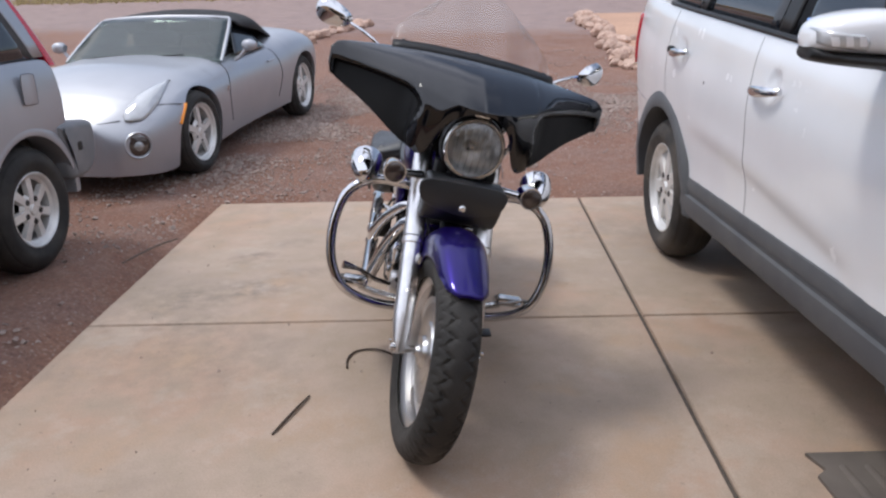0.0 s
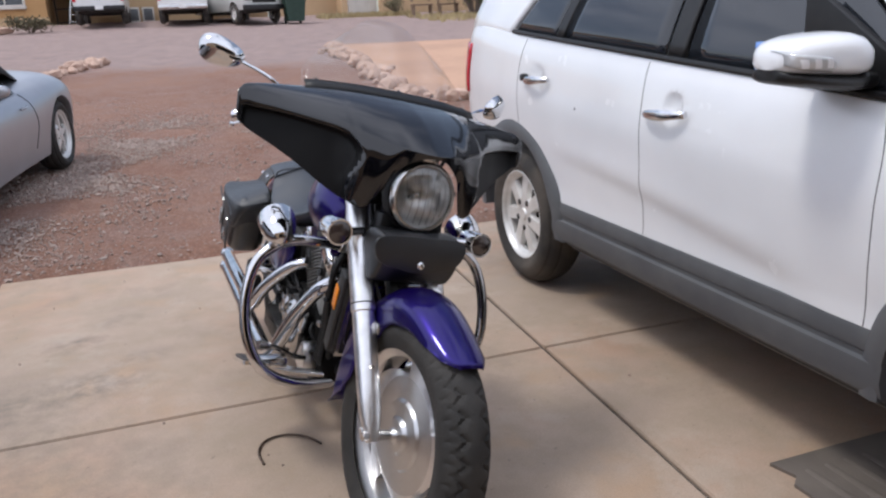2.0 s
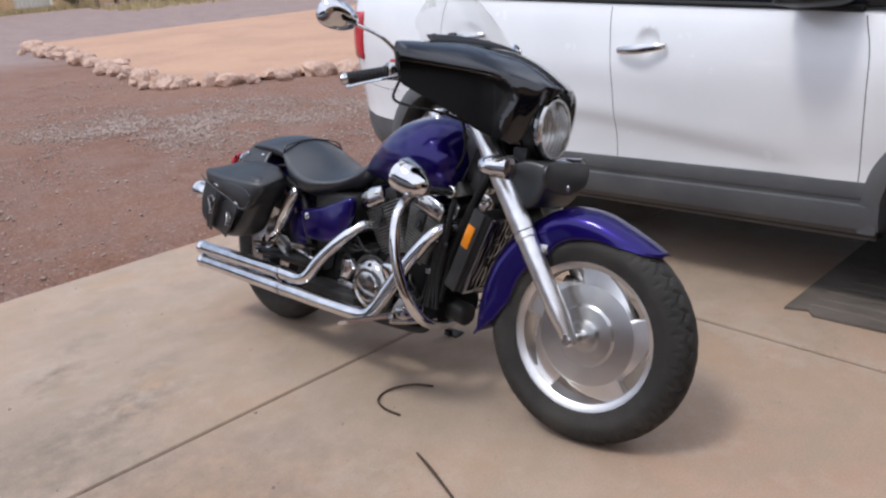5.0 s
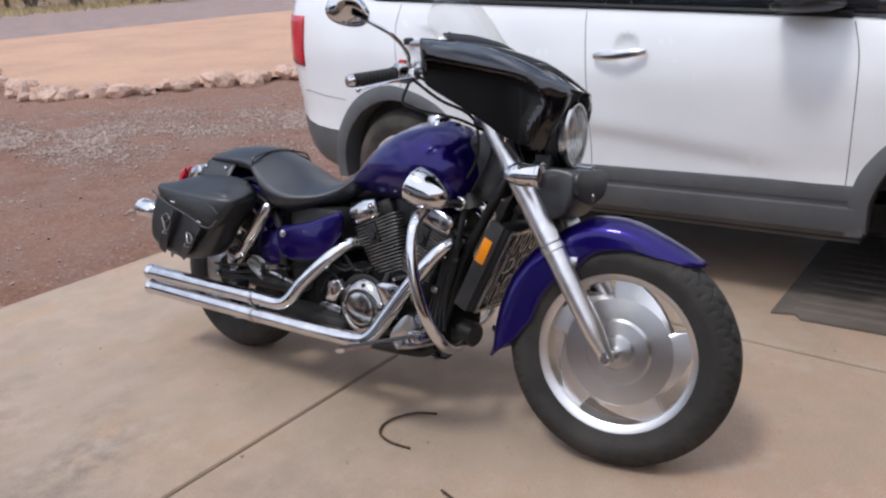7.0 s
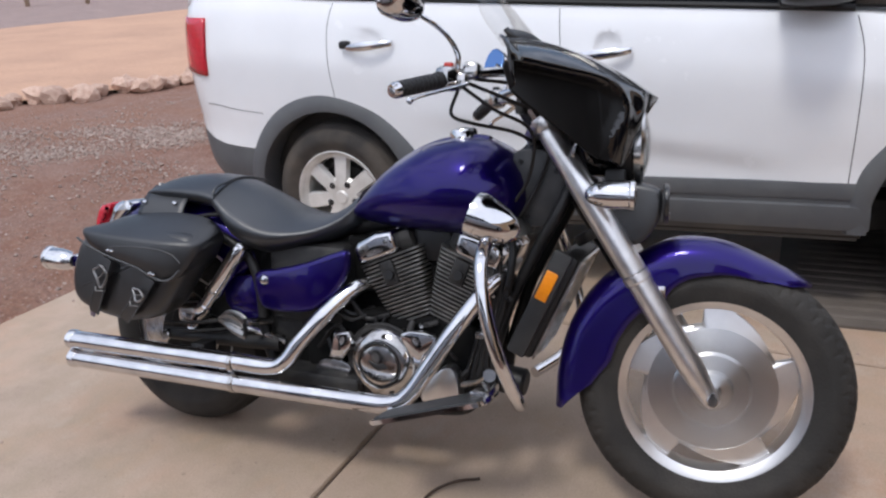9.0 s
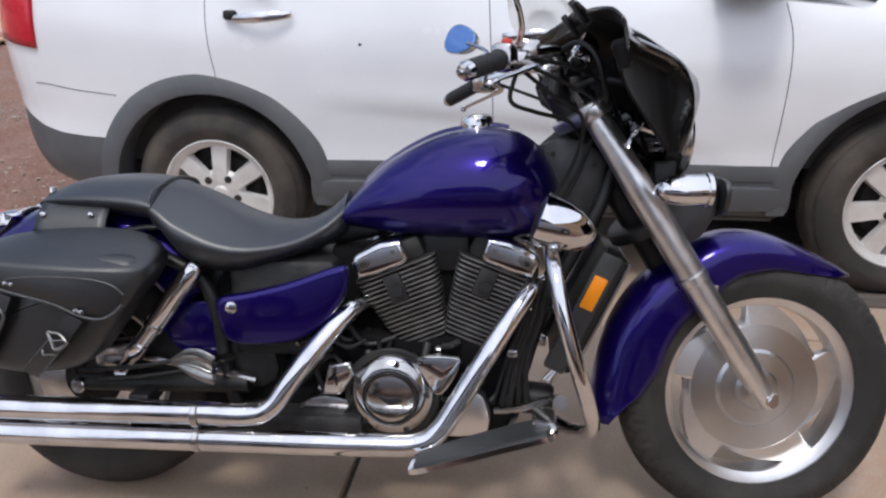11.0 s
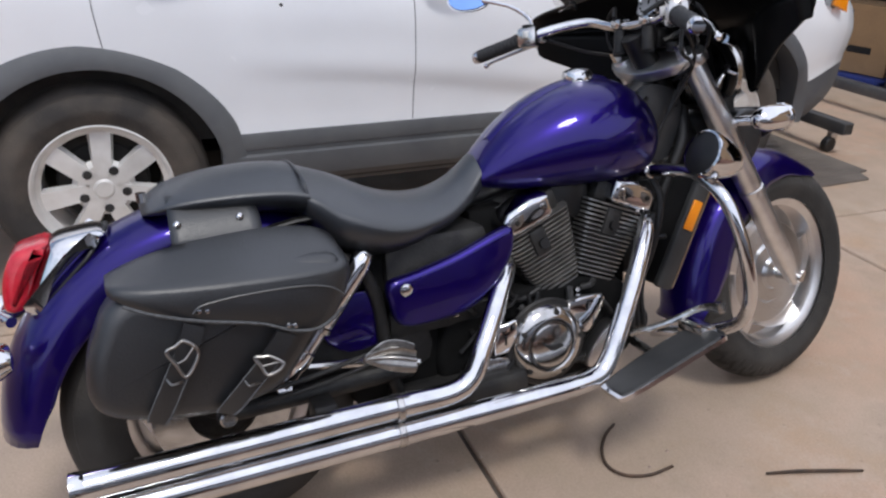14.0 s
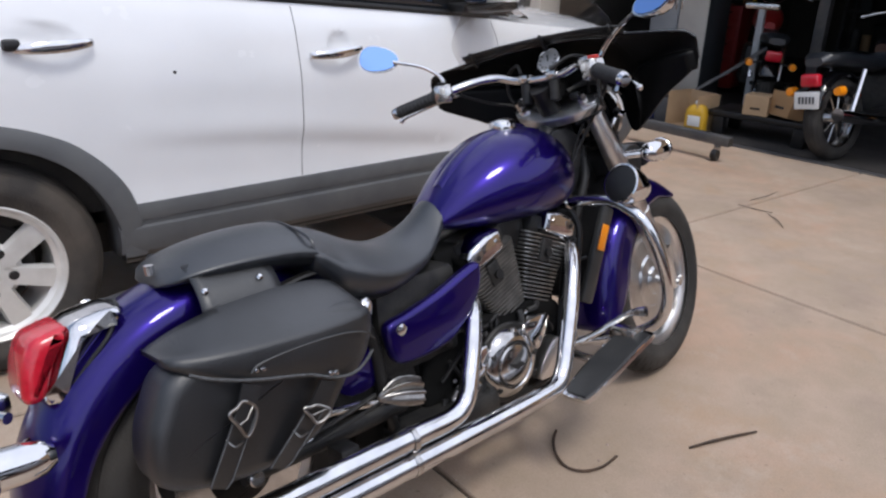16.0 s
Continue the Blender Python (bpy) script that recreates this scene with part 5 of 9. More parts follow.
        part("hose", tube([(-0.10 - 0.01 * k, 0.545 - 0.012 * k, 0.66 - 0.03 * k), (-0.118, 0.560 - 0.01 * k, 0.52), (-0.115, 0.600 - 0.012 * k, 0.40), (-0.125, 0.63 - 0.02 * k, 0.30)], 0.006 + 0.001 * (k % 3), 8), BLACK, root)
    rng = random.Random(5)
    for k in range(14):
        y, z = rng.uniform(0.60, 1.10), rng.uniform(0.235, 0.46)
        d = Vector((0, rng.uniform(-1, 1), rng.uniform(-1, 1))).normalized() * rng.uniform(0.012, 0.03)
        c = Vector((-0.122, y, z))
        part("fitting", tube([c - d, c + Vector((-0.012, 0, 0)), c + d], rng.uniform(0.005, 0.010), 8, 2), rng.choice([CASTING, BLACK, DULLCHROME, CASTING]), root)
        part("case_bolt", cyl((-0.112, y + 0.03, z - 0.01), (-0.124, y + 0.03, z - 0.01), 0.007, n=6), rng.choice([CASTING, DULLCHROME]), root)
    part("frame_clip", box((-0.125, 0.555, 0.545), (0.02, 0.028, 0.020), 0.004), DULLCHROME, root)
    part("frame_clip", box((-0.125, 0.585, 0.430), (0.02, 0.026, 0.018), 0.004), DULLCHROME, root)
    part("oil_filter", cyl((-0.03, 0.575, 0.285), (-0.03, 0.485, 0.275), 0.040, n=28, bevel=0.008), BLACK, root, "black oil filter")
    part("cover_left", lathe([(0, 0.035), (0.07, 0.032), (0.095, 0.018), (0.10, -0.01), (0, -0.01)], 40, (0.145, 0.86, 0.34), (1, 0, 0)), CHROME, root, "round chrome left engine cover")
    # intake and tangle of hoses
    part("air_box", box((0, 0.745, 0.655), (0.15, 0.12, 0.10), 0.02), BLACK, root)
    for k in range(7):
        y = 0.66 + 0.05 * k
        part("hose", tube([(-0.11, y, 0.225 + 0.02 * (k % 3)), (-0.135, y + 0.03, 0.26), (-0.13, y + 0.10, 0.245), (-0.10, y + 0.16, 0.28)], 0.006, 8), BLACK, root)
    part("hose", tube([(-0.07, 0.93, 0.46), (-0.125, 0.97, 0.45), (-0.13, 1.02, 0.47), (-0.10, 1.08, 0.44)], 0.008, 8), BLACK, root)
    part("hose", tube([(-0.10, 1.03, 0.50), (-0.13, 0.98, 0.50), (-0.12, 0.93, 0.44), (-0.11, 0.86, 0.455)], 0.007, 8), BLACK, root)
    part("hose", tube([(-0.06, 0.52, 0.72), (-0.115, 0.50, 0.64), (-0.12, 0.52, 0.52), (-0.11, 0.56, 0.40), (-0.12, 0.60, 0.30)], 0.010, 10), BLACK, root)
    part("horn", lathe([(0, 0.05), (0.02, 0.05), (0.035, 0.02), (0.042, 0), (0.0, 0.0)], 24, (-0.06, 0.500, 0.690), (0, 0.3, 1)), CASTING, root, "round black horn")
    # radiator with a cut-out steel guard
    lean = Matrix.Translation((0, 0.412, 0.520)) @ Matrix.Rotation(radians(25), 4, "X")
    rad = part("radiator", box((0, 0, 0), (0.236, 0.050, 0.300), 0.010), BLACK, root, "black radiator behind a cut-out guard", lean)
    for sx in (-1, 1):
        part("shroud", box((sx * 0.120, 0.016, 0.0), (0.022, 0.052, 0.305), 0.008), SHROUD, rad, "dark grey plastic shroud")
        part("reflector", box((sx * 0.1345, 0.018, 0.056), (0.006, 0.032, 0.082), 0.003), ORANGE, rad, "amber side reflector")
    guard = part("radiator_guard", box((0, -0.030, 0.140), (0.20, 0.006, 0.012)), DULLCHROME, root, "cut-out steel radiator guard", lean)
    for x, z, a, b in ((-0.045, 0.02, 0.030, 0.022), (0.045, 0.02, 0.030, 0.022), (0.0, 0.10, 0.018, 0.030), (-0.055, 0.105, 0.014, 0.034), (0.055, 0.105, 0.014, 0.034), (0.0, -0.055, 0.016, 0.030), (-0.05, -0.09, 0.012, 0.040), (0.05, -0.09, 0.012, 0.040), (0.0, -0.135, 0.05, 0.012), (-0.085, 0.0, 0.010, 0.09), (0.085, 0.0, 0.010, 0.09)):
        rows = []
        for w in (0.0, 1.0):
            rows.append([(x + (a + 0.006 * 1) * math.cos(t) if w else x + a * math.cos(t), -0.034, z + (b + 0.006) * math.sin(t) if w else z + b * math.sin(t)) for t in (2 * math.pi * k / 20 for k in range(20))])
        rows.append([(p[0], -0.027, p[2]) for p in rows[1]])
        rows.append([(p[0], -0.027, p[2]) for p in rows[0]])
        rows.append(rows[0])
        part("guard_ring", rings(rows, caps=False), DULLCHROME, guard)
    for x in (-0.105, 0.105):
        part("guard_bar", box((x, -0.030, 0), (0.012, 0.006, 0.29)), DULLCHROME, guard)
    part("guard_bar", box((0, -0.030, -0.140), (0.20, 0.006, 0.012)), DULLCHROME, guard)
    for k in range(9):
        part("guard_bar", box((-0.08 + 0.02 * k, -0.0305, 0.055 + 0.02 * math.sin(k * 2.1)), (0.005, 0.005, 0.14)), DULLCHROME, guard)
        part("guard_bar", box((-0.08 + 0.02 * k, -0.0305, -0.08 + 0.015 * math.cos(k * 1.7)), (0.005, 0.005, 0.10)), DULLCHROME, guard)


def exhaust(root):
    up = [(-0.050, 0.925, 0.520), (-0.090, 0.943, 0.532), (-0.132, 0.968, 0.520), (-0.188, 1.026, 0.458), (-0.228, 1.082, 0.388), (-0.247, 1.122, 0.332), (-0.250, 1.175, 0.309), (-0.250, 1.30, 0.309), (-0.250, 1.60, 0.308), (-0.250, 1.935, 0.307)]
    lo = [(-0.070, 0.520, 0.585), (-0.108, 0.540, 0.580), (-0.145, 0.572, 0.545), (-0.187, 0.634, 0.455), (-0.218, 0.700, 0.350), (-0.236, 0.745, 0.282), (-0.245, 0.795, 0.251), (-0.250, 0.92, 0.246), (-0.250, 1.40, 0.245), (-0.250, 1.935, 0.245)]
    for pts, r in ((up, [0.021, 0.0225, 0.0235, 0.0235, 0.024, 0.024, 0.025, 0.027, 0.0285, 0.0285]), (lo, [0.021, 0.0225, 0.0235, 0.0235, 0.024, 0.024, 0.025, 0.0265, 0.0285, 0.0285])):
        p = part("exhaust_pipe", tube(pts, r, 20, 6), CHROME, root, "long chrome exhaust pipe")
        e = Vector(pts[-1])
        part("exhaust_tip", lathe([(0.0285, -0.02), (0.0315, -0.012), (0.0315, 0.006), (0.026, 0.006), (0.024, -0.06), (0, -0.06)], 24, e, (0, 1, 0)), CHROME, p)
        part("heat_shield_band", lathe([(0.029, -0.008), (0.031, -0.006), (0.031, 0.006), (0.029, 0.008)], 22, (-0.25, 1.30, pts[-1][2]), (0, 1, 0), closed=True), DULLCHROME, p)
    part("muffler_box", box((-0.10, 1.10, 0.235), (0.16, 0.34, 0.09), 0.02), CASTING, root)
    part("muffler_bracket", box((-0.20, 1.45, 0.285), (0.06, 0.05, 0.11), 0.006), BLACK, root)


def crash_bars(root):
    for sx in (-1, 1):
        pts = [(sx * 0.06, 0.520, 0.700), (sx * 0.16, 0.515, 0.716), (sx * 0.262, 0.510, 0.718), (sx * 0.340, 0.503, 0.675), (sx * 0.376, 0.486, 0.600), (sx * 0.386, 0.460, 0.505), (sx * 0.370, 0.433, 0.415), (sx * 0.322, 0.419, 0.340), (sx * 0.22, 0.448, 0.288), (sx * 0.10, 0.500, 0.262)]
        cb = part("crash_bar", tube(pts, 0.0165, 14, 6), CHROME, root, "looped chrome highway bar")
        part("bar_clamp", cyl((sx * 0.075, 0.52, 0.702), (sx * 0.105, 0.518, 0.709), 0.022, n=16, bevel=0.003), DULLCHROME, cb)
        # speaker pod on top of the bar, grille to the rear
        c = Vector((sx * 0.300, 0.500, 0.765))
        prof = [(0.0, -0.082), (0.016, -0.078), (0.032, -0.062), (0.044, -0.038), (0.052, -0.008), (0.056, 0.028), (0.055, 0.038), (0.050, 0.040)]
        sp = part("speaker_pod", lathe(prof, 32, c, (0, 0.93, 0.36)), CHROME, root, "chrome bullet speaker with a black grille")
        part("grille", lathe([(0.052, 0.036), (0.03, 0.043), (0, 0.045)], 28, c, (0, 0.93, 0.36)), BLACK, sp)
        part("pod_bracket", cyl(c + Vector((0, 0.01, -0.05)), (sx * 0.285, 0.508, 0.700), 0.014, n=12), CHROME, sp)
        # floorboard, hinged up at the front
        ol = smooth_outline([(-0.050, -0.158), (-0.020, -0.165), (0.036, -0.160), (0.054, -0.142), (0.062, -0.05), (0.058, 0.06), (0.046, 0.140), (0.036, 0.156), (-0.022, 0.160), (-0.046, 0.150), (-0.054, 0.06), (-0.056, -0.05), (-0.058, -0.142)], 3)
        bm = bmesh.new()
        vs0 = [bm.verts.new((-sx * x, y, -0.004)) for x, y in ol]
        vs1 = [bm.verts.new((-sx * x, y, 0.008)) for x, y in ol]
        bm.faces.new(vs0)
        bm.faces.new(vs1[::-1])
        for i in range(len(ol)):
            bm.faces.new((vs0[i], vs0[(i + 1) % len(ol)], vs1[(i + 1) % len(ol)], vs1[i]))
        tilt = Matrix.Translation((sx * 0.315, 0.645, 0.285)) @ Matrix.Rotation(radians(-18), 4, "X") @ Matrix.Rotation(radians(-sx * 4), 4, "Y")
        fb = part("floorboard", bm, CHROME, root, "chrome floorboard with a black rubber pad", tilt)
        bm = bmesh.new()
        vs0 = [bm.verts.new((-sx * x * 0.88, y * 0.93, 0.0075)) for x, y in ol]
        vs1 = [bm.verts.new((-sx * x * 0.86, y * 0.92, 0.0125)) for x, y in ol]
        bm.faces.new(vs1[::-1])
        for i in range(len(ol)):
            bm.faces.new((vs0[i], vs0[(i + 1) % len(ol)], vs1[(i + 1) % len(ol)], vs1[i]))
        part("rubber_pad", bm, SHROUD, fb, "worn dark grey rubber pad")
        part("board_arm", tube([(sx * 0.10, 0.58, 0.26), (sx * 0.20, 0.60, 0.265), (sx * 0.27, 0.62, 0.275)], 0.013, 10), DULLCHROME, root)
        part("board_bracket", box((sx * 0.285, 0.515, 0.335), (0.09, 0.05, 0.035), 0.009), DULLCHROME, root)
        # passenger board or pedal behind the exhaust bend
        def shell(u, v):
            t = v * 2 * math.pi
            w = 0.028 * math.sin(math.pi * (0.05 + 0.62 * u)) ** 0.8
            flute = 1 + 0.36 * math.cos(9 * t) * min(1, u * 2.5)
            return (sx * (0.228 + 0.015 * math.cos(t) * flute * (w / 0.028) + 0.02 * u), 1.362 - 0.108 * u, 0.424 - 0.012 * u + 0.008 * math.sin(math.pi * u) + w * math.sin(t) * flute)
        bm = rings([[shell(i / 14, j / 90) for j in range(90)] for i in range(15)])
        pg = part("passenger_peg", bm, BUCKLE, root, "fluted chrome passenger peg", sharp=70)
        part("peg_arm", tube([(sx * 0.12, 1.26, 0.40), (sx * 0.17, 1.275, 0.41), (sx * 0.225, 1.30, 0.420)], 0.012, 10), DULLCHROME, pg)
        part("linkage_rod", tube([(sx * 0.195, 1.345, 0.418), (sx * 0.190, 1.48, 0.392), (sx * 0.175, 1.62, 0.375)], 0.0055, 8), CASTING, root)
        part("linkage_rod", tube([(sx * 0.185, 1.30, 0.395), (sx * 0.180, 1.46, 0.366), (sx * 0.165, 1.58, 0.350)], 0.0045, 8), CASTING, root)
    part("brake_pedal", tube([(-0.16, 0.62, 0.30), (-0.22, 0.56, 0.335), (-0.28, 0.50, 0.385), (-0.335, 0.485, 0.400)], [0.009, 0.009, 0.008, 0.016], 10), DULLCHROME, root)


def bags(root):
    body = smooth_outline([(1.806, 0.655), (1.857, 0.590), (1.880, 0.520), (1.874, 0.462), (1.830, 0.428), (1.740, 0.406), (1.650, 0.402), (1.545, 0.428), (1.474, 0.505), (1.418, 0.590), (1.400, 0.655), (1.45, 0.680), (1.65, 0.676)], 4)
    ly = [1.382, 1.388, 1.398, 1.43, 1.47, 1.52, 1.57, 1.69, 1.765, 1.81, 1.824]
    low = curve(ly, [0.634, 0.622, 0.606, 0.564, 0.542, 0.549, 0.572, 0.603, 0.631, 0.656, 0.664])
    edge = curve([1.382, 1.40, 1.50, 1.65, 1.75, 1.81, 1.824], [0.648, 0.652, 0.657, 0.664, 0.670, 0.674, 0.672])
    high = curve([1.382, 1.392, 1.42, 1.48, 1.56, 1.68, 1.75, 1.81, 1.824], [0.674, 0.690, 0.708, 0.720, 0.723, 0.715, 0.703, 0.684, 0.676])
    for sx in (-1, 1):
        b = part("saddlebag", prism(body, sx * 0.165, sx * 0.290, 0.034, 4), LEATHER, root, "black leather saddlebag with two buckled straps")
        rows = []
        for k in range(41):
            y = 1.382 + 0.442 * (1 - math.cos(math.pi * k / 40)) / 2
            f = math.sin(math.pi * min(1, max(0, (k + 1.6) / 43.2))) ** 0.30
            l, e = low(y), edge(y)
            h = high(y)
            xo = 0.165 + 0.151 * f
            ring = [(0.160, l + 0.012), (xo - 0.012, l + 0.002), (xo - 0.004, l), (xo, l + 0.005), (xo + 0.002, l + 0.5 * (e - l)), (xo + 0.0015, e - 0.006), (xo - 0.001, e), (xo - 0.008, e + 0.005)]
            for i in range(1, 7):
                t = i / 6
                ring.append((xo - 0.008 + (0.178 - xo) * t, e + 0.005 + (h - e - 0.005) * (0.85 * t + 0.15 * math.sin(t * math.pi / 2))))
            rows.append([(sx * x, y, z) for x, z in ring + [(0.160, h - 0.01)]])
        part("bag_lid", rings(rows), LEATHER, b, "stitched leather lid", sharp=60)
        rim = [(sx * 0.3150, float(y), low(float(y)) + 0.006) for y in np.linspace(1.42, 1.80, 24)]
        part("lid_piping", tube(rim, 0.0034, 6, 1), STITCH, b)
        st = [(sx * 0.3170, y, z) for y, z in [(1.690, 0.622), (1.672, 0.634), (1.60, 0.640), (1.50, 0.638), (1.44, 0.626), (1.412, 0.604)]]
        part("lid_piping", tube(st, 0.0025, 6), LEATHER, b)
        for k, (p0, p1, p2) in enumerate([((1.690, 0.600), (1.714, 0.543), (1.778, 0.422)), ((1.530, 0.550), (1.570, 0.500), (1.658, 0.410))]):
            a0, a1, a2 = (Vector((sx * 0.303, *p)) for p in (p0, p1, p2))
            bm = bmesh.new()
            w = Vector((0, 0.017, 0.008))
            rows = []
            for p, off, ww in ((a0, 0.010, 1.0), (a0.lerp(a1, 0.5), 0.012, 1.0), (a1, 0.010, 1.0), (a1.lerp(a2, 0.4), 0.007, 1.0), (a1.lerp(a2, 0.85), 0.002, 1.0), (a2, -0.004, 0.8)):
                o = Vector((sx * off, 0, 0))
                rows.append([p + o - w * ww, p + o + w * ww, p + o + w * ww - Vector((sx * 0.005, 0, 0)), p + o - w * ww - Vector((sx * 0.005, 0, 0))])
            s = part("strap", rings(rows), LEATHER, b, "leather strap")
            for i in (0, 1):
                part("strap_edge", tube([r[i] for r in rows[2:]], 0.0019, 6, 2), STITCH, s, "paler stitched edge")
            c = a1 + Vector((sx * 0.014, 0, 0))
            if k == 0:
                q = [(0.0, 0.029, 0.018), (0.0, -0.002, 0.033), (0.0, -0.032, 0.002), (0.004, 0.004, -0.033)]
            else:
                q = [(0.0, 0.024, 0.016), (0.004, -0.004, 0.014), (0.016, -0.034, -0.008), (0.010, 0.006, -0.018)]
            q = [c + Vector((sx * x, y, z)) for x, y, z in q]
            part("buckle", tube([(q[3] + q[0]) / 2, q[0], (q[0] + q[1]) / 2, q[1], q[1] * 0.3 + q[2] * 0.7, q[2] * 0.5 + q[3] * 0.5, q[3], (q[3] + q[0]) / 2], 0.0036, 8, 4), BUCKLE, b, "rounded metal buckle")
            part("buckle_pin", tube([(q[0] + q[3]) / 2, c + Vector((sx * 0.006, 0, 0)), (q[1] + q[2]) / 2], 0.0018, 6, 1), BUCKLE, b)
            d = (a2 - a1).normalized()
            part("keeper", tube([c + d * 0.044 + Vector((-sx * 0.012, 0.017, 0.008)), c + d * 0.050 + Vector((0, 0.006, 0.0)), c + d * 0.050 + Vector((0, -0.006, 0.0)), c + d * 0.044 + Vector((-sx * 0.012, -0.017, -0.008))], 0.0022, 6), BUCKLE, b)
        for y, z in ((1.679, 0.625), (1.665, 0.623), (1.525, 0.566), (1.513, 0.563)):
            part("rivet", lathe([(0, 0.005), (0.004, 0.004), (0.006, 0.0), (0, 0.0)], 12, (sx * 0.3165, y, z), (sx, 0, 0)), CHROME, b)

        def yoke(u, v):
            y = 1.695 - 0.165 * u + 0.010 * (0.5 - u) * v
            x = 0.085 + 0.085 * v + 0.015 * math.sin(math.pi * v)
            z = 0.792 - 0.075 * v - 0.010 * v * v
            return (sx * x, y, z)
        yk = part("yoke", grid(yoke, 8, 8), LEATHER, b, "leather yoke over the mudguard")
        solid(yk, 0.006, 0.0)
        for y in (1.683, 1.565):
            part("rivet", lathe([(0, 0.005), (0.004, 0.004), (0.0075, 0.0), (0, 0.0)], 14, (sx * 0.155, y, 0.750), (sx * 0.70, 0, 0.70)), CHROME, b)


make_bike()

# ---- cars: local y runs from the front axle to the rear, x to the car's left ----
def car_skin(y0, y1, half, low, high, crown, side, arches, round_end=(0.25, 0.25), step=0.10, nside=9, ndeck=7, shoulder=0.05, dent=None, extra=()):
    """A closed body: half(y) width, low(y) and high(y) the edges of the side, crown(y) the rise of the deck to the middle,
    side(s) the width factor from sill (0) to shoulder (1). Wheel arches (centre y, centre z, radius) are cut as tunnels."""
    ys = set(np.round(np.arange(y0, y1, step), 4)) | {y0, y1} | set(extra)
    for r, e in ((round_end[0], y0), (round_end[1], y1)):
        s = 1 if e == y0 else -1
        ys |= {e + s * r * f for f in (0.02, 0.06, 0.12, 0.22, 0.35, 0.5, 0.7, 1.0)}
    for c, z, r in arches:
        ys = {y for y in ys if abs(y - c) > r + 0.012}
        for k in range(25):
            ys.add(c + r * math.cos(math.pi * k / 24))
        ys |= {c - r - 0.004, c + r + 0.004}
    rows = []
    for y in sorted(ys):
        k = 1.0
        for r, e in ((round_end[0], y0), (round_end[1], y1)):
            d = abs(y - e) / r
            if d < 1:
                k *= 0.72 + 0.28 * math.sqrt(max(0, 1 - (1 - d) ** 2))
        w, lo, hi = half(y) * k, low(y), high(y)
        for c, z, r in arches:
            if abs(y - c) <= r + 1e-6:
                lo = max(lo, z + math.sqrt(max(0, r * r - (y - c) ** 2)))
        hi = max(hi, lo + 0.02)
        ring = [(0, lo - 0.0)]
        base = low(y)
        for i in range(nside + 1):
            z = lo + (hi - lo) * i / nside
            ring.append((w * side((z - base) / (hi - base)) - (dent(y, z) if dent else 0.0), z))
        xt, zt = ring[-1]
        for i in range(1, ndeck + 1):
            t = i / ndeck
            ring.append((xt * (1 - t) if t < 1 else 0, zt + shoulder * (1 - (1 - min(1, t * 4)) ** 2) + crown(y) * (1 - (1 - t) ** 2)))
        full = [(x, y, z) for x, z in ring] + [(-x, y, z) for x, z in ring[-2:0:-1]]
        rows.append(full)
    return rings(rows)


def patch(surf, lo, hi, nu=10, nv=6, out=0.0):
    """A piece of a surface surf(y, z) -> x between two (y0, z0)-(y1, z1) edges: lo(u) and hi(u) give (y, z)."""
    def f(u, v):
        a, b = Vector((*lo(u), 0)), Vector((*hi(u), 0))
        p = a.lerp(b, v)
        return (surf(p.x, p.y) + out * (1 if surf(p.x, p.y) > 0 else -1), p.x, p.y)
    return grid(f, nu, nv)


def car_wheel(root, name, x, y, z, R, W, rim, spokes, style, material=None, tyre=None, side=-1):
    """A road wheel; side gives which way its face looks along x."""
    m = Matrix.Translation((x, y, z)) @ (Matrix.Identity(4) if side > 0 else Matrix.Rotation(math.pi, 4, "Z"))
    wheel = part(name, tyre_mesh(R, W, rim - 0.012, 72, ribs), tyre or DUSTRUBBER, root, "dusty road tyre on a silver alloy wheel", m)
    f = W * 0.40
    prof = [(rim + 0.004, f), (rim - 0.006, f + 0.004), (rim - 0.016, f - 0.004), (rim - 0.026, f - 0.03), (rim - 0.032, -f), (rim + 0.004, -f), (rim + 0.004, -f - 0.004), (rim - 0.04, -f - 0.004), (rim - 0.038, f - 0.03)]
    part("rim", lathe(prof, 56, closed=True), material or WHEELSILVER, wheel)
    part("brake_drum", lathe([(0, 0.0), (rim * 0.62, 0.0), (rim * 0.66, -0.02), (rim * 0.66, -0.06), (0, -0.06)], 32, (0.01, 0, 0)), WELL, wheel)
    fx = f - 0.022
    for k in range(spokes):
        a = 2 * math.pi * k / spokes + 1.5
        ca, sa = math.cos(a), math.sin(a)
        w0, w1 = style
        rows = []
        for r, w, dx in ((rim * 0.18, w0, 0.004), (rim * 0.42, (w0 + w1) / 2 * 0.92, 0.004), (rim * 0.72, w1 * 0.95, -0.002), (rim - 0.012, w1, -0.006)):
            p = [(-w, -0.026), (-w * 0.8, 0.0), (w * 0.8, 0.0), (w, -0.026)]
            rows.append([(fx + dx + h, r * ca - q * sa, r * sa + q * ca) for q, h in p])
        part("spoke", rings(rows), material or WHEELSILVER, wheel, sharp=50)
    part("hub", lathe([(0, 0.010), (rim * 0.12, 0.009), (rim * 0.15, 0.0), (rim * 0.36, -0.001), (rim * 0.44, -0.022), (0, -0.022)], 32, (fx + 0.002, 0, 0)), material or WHEELSILVER, wheel)
    for k in range(5):
        a = 2 * math.pi * k / 5 - 1.5
        part("wheel_nut", cyl((fx - 0.002, rim * 0.31 * math.cos(a), rim * 0.31 * math.sin(a)), (fx + 0.008, rim * 0.31 * math.cos(a), rim * 0.31 * math.sin(a)), 0.009 if spokes == 5 else 0.0165, n=12, bevel=0.003), CASTING, wheel)
    return wheel


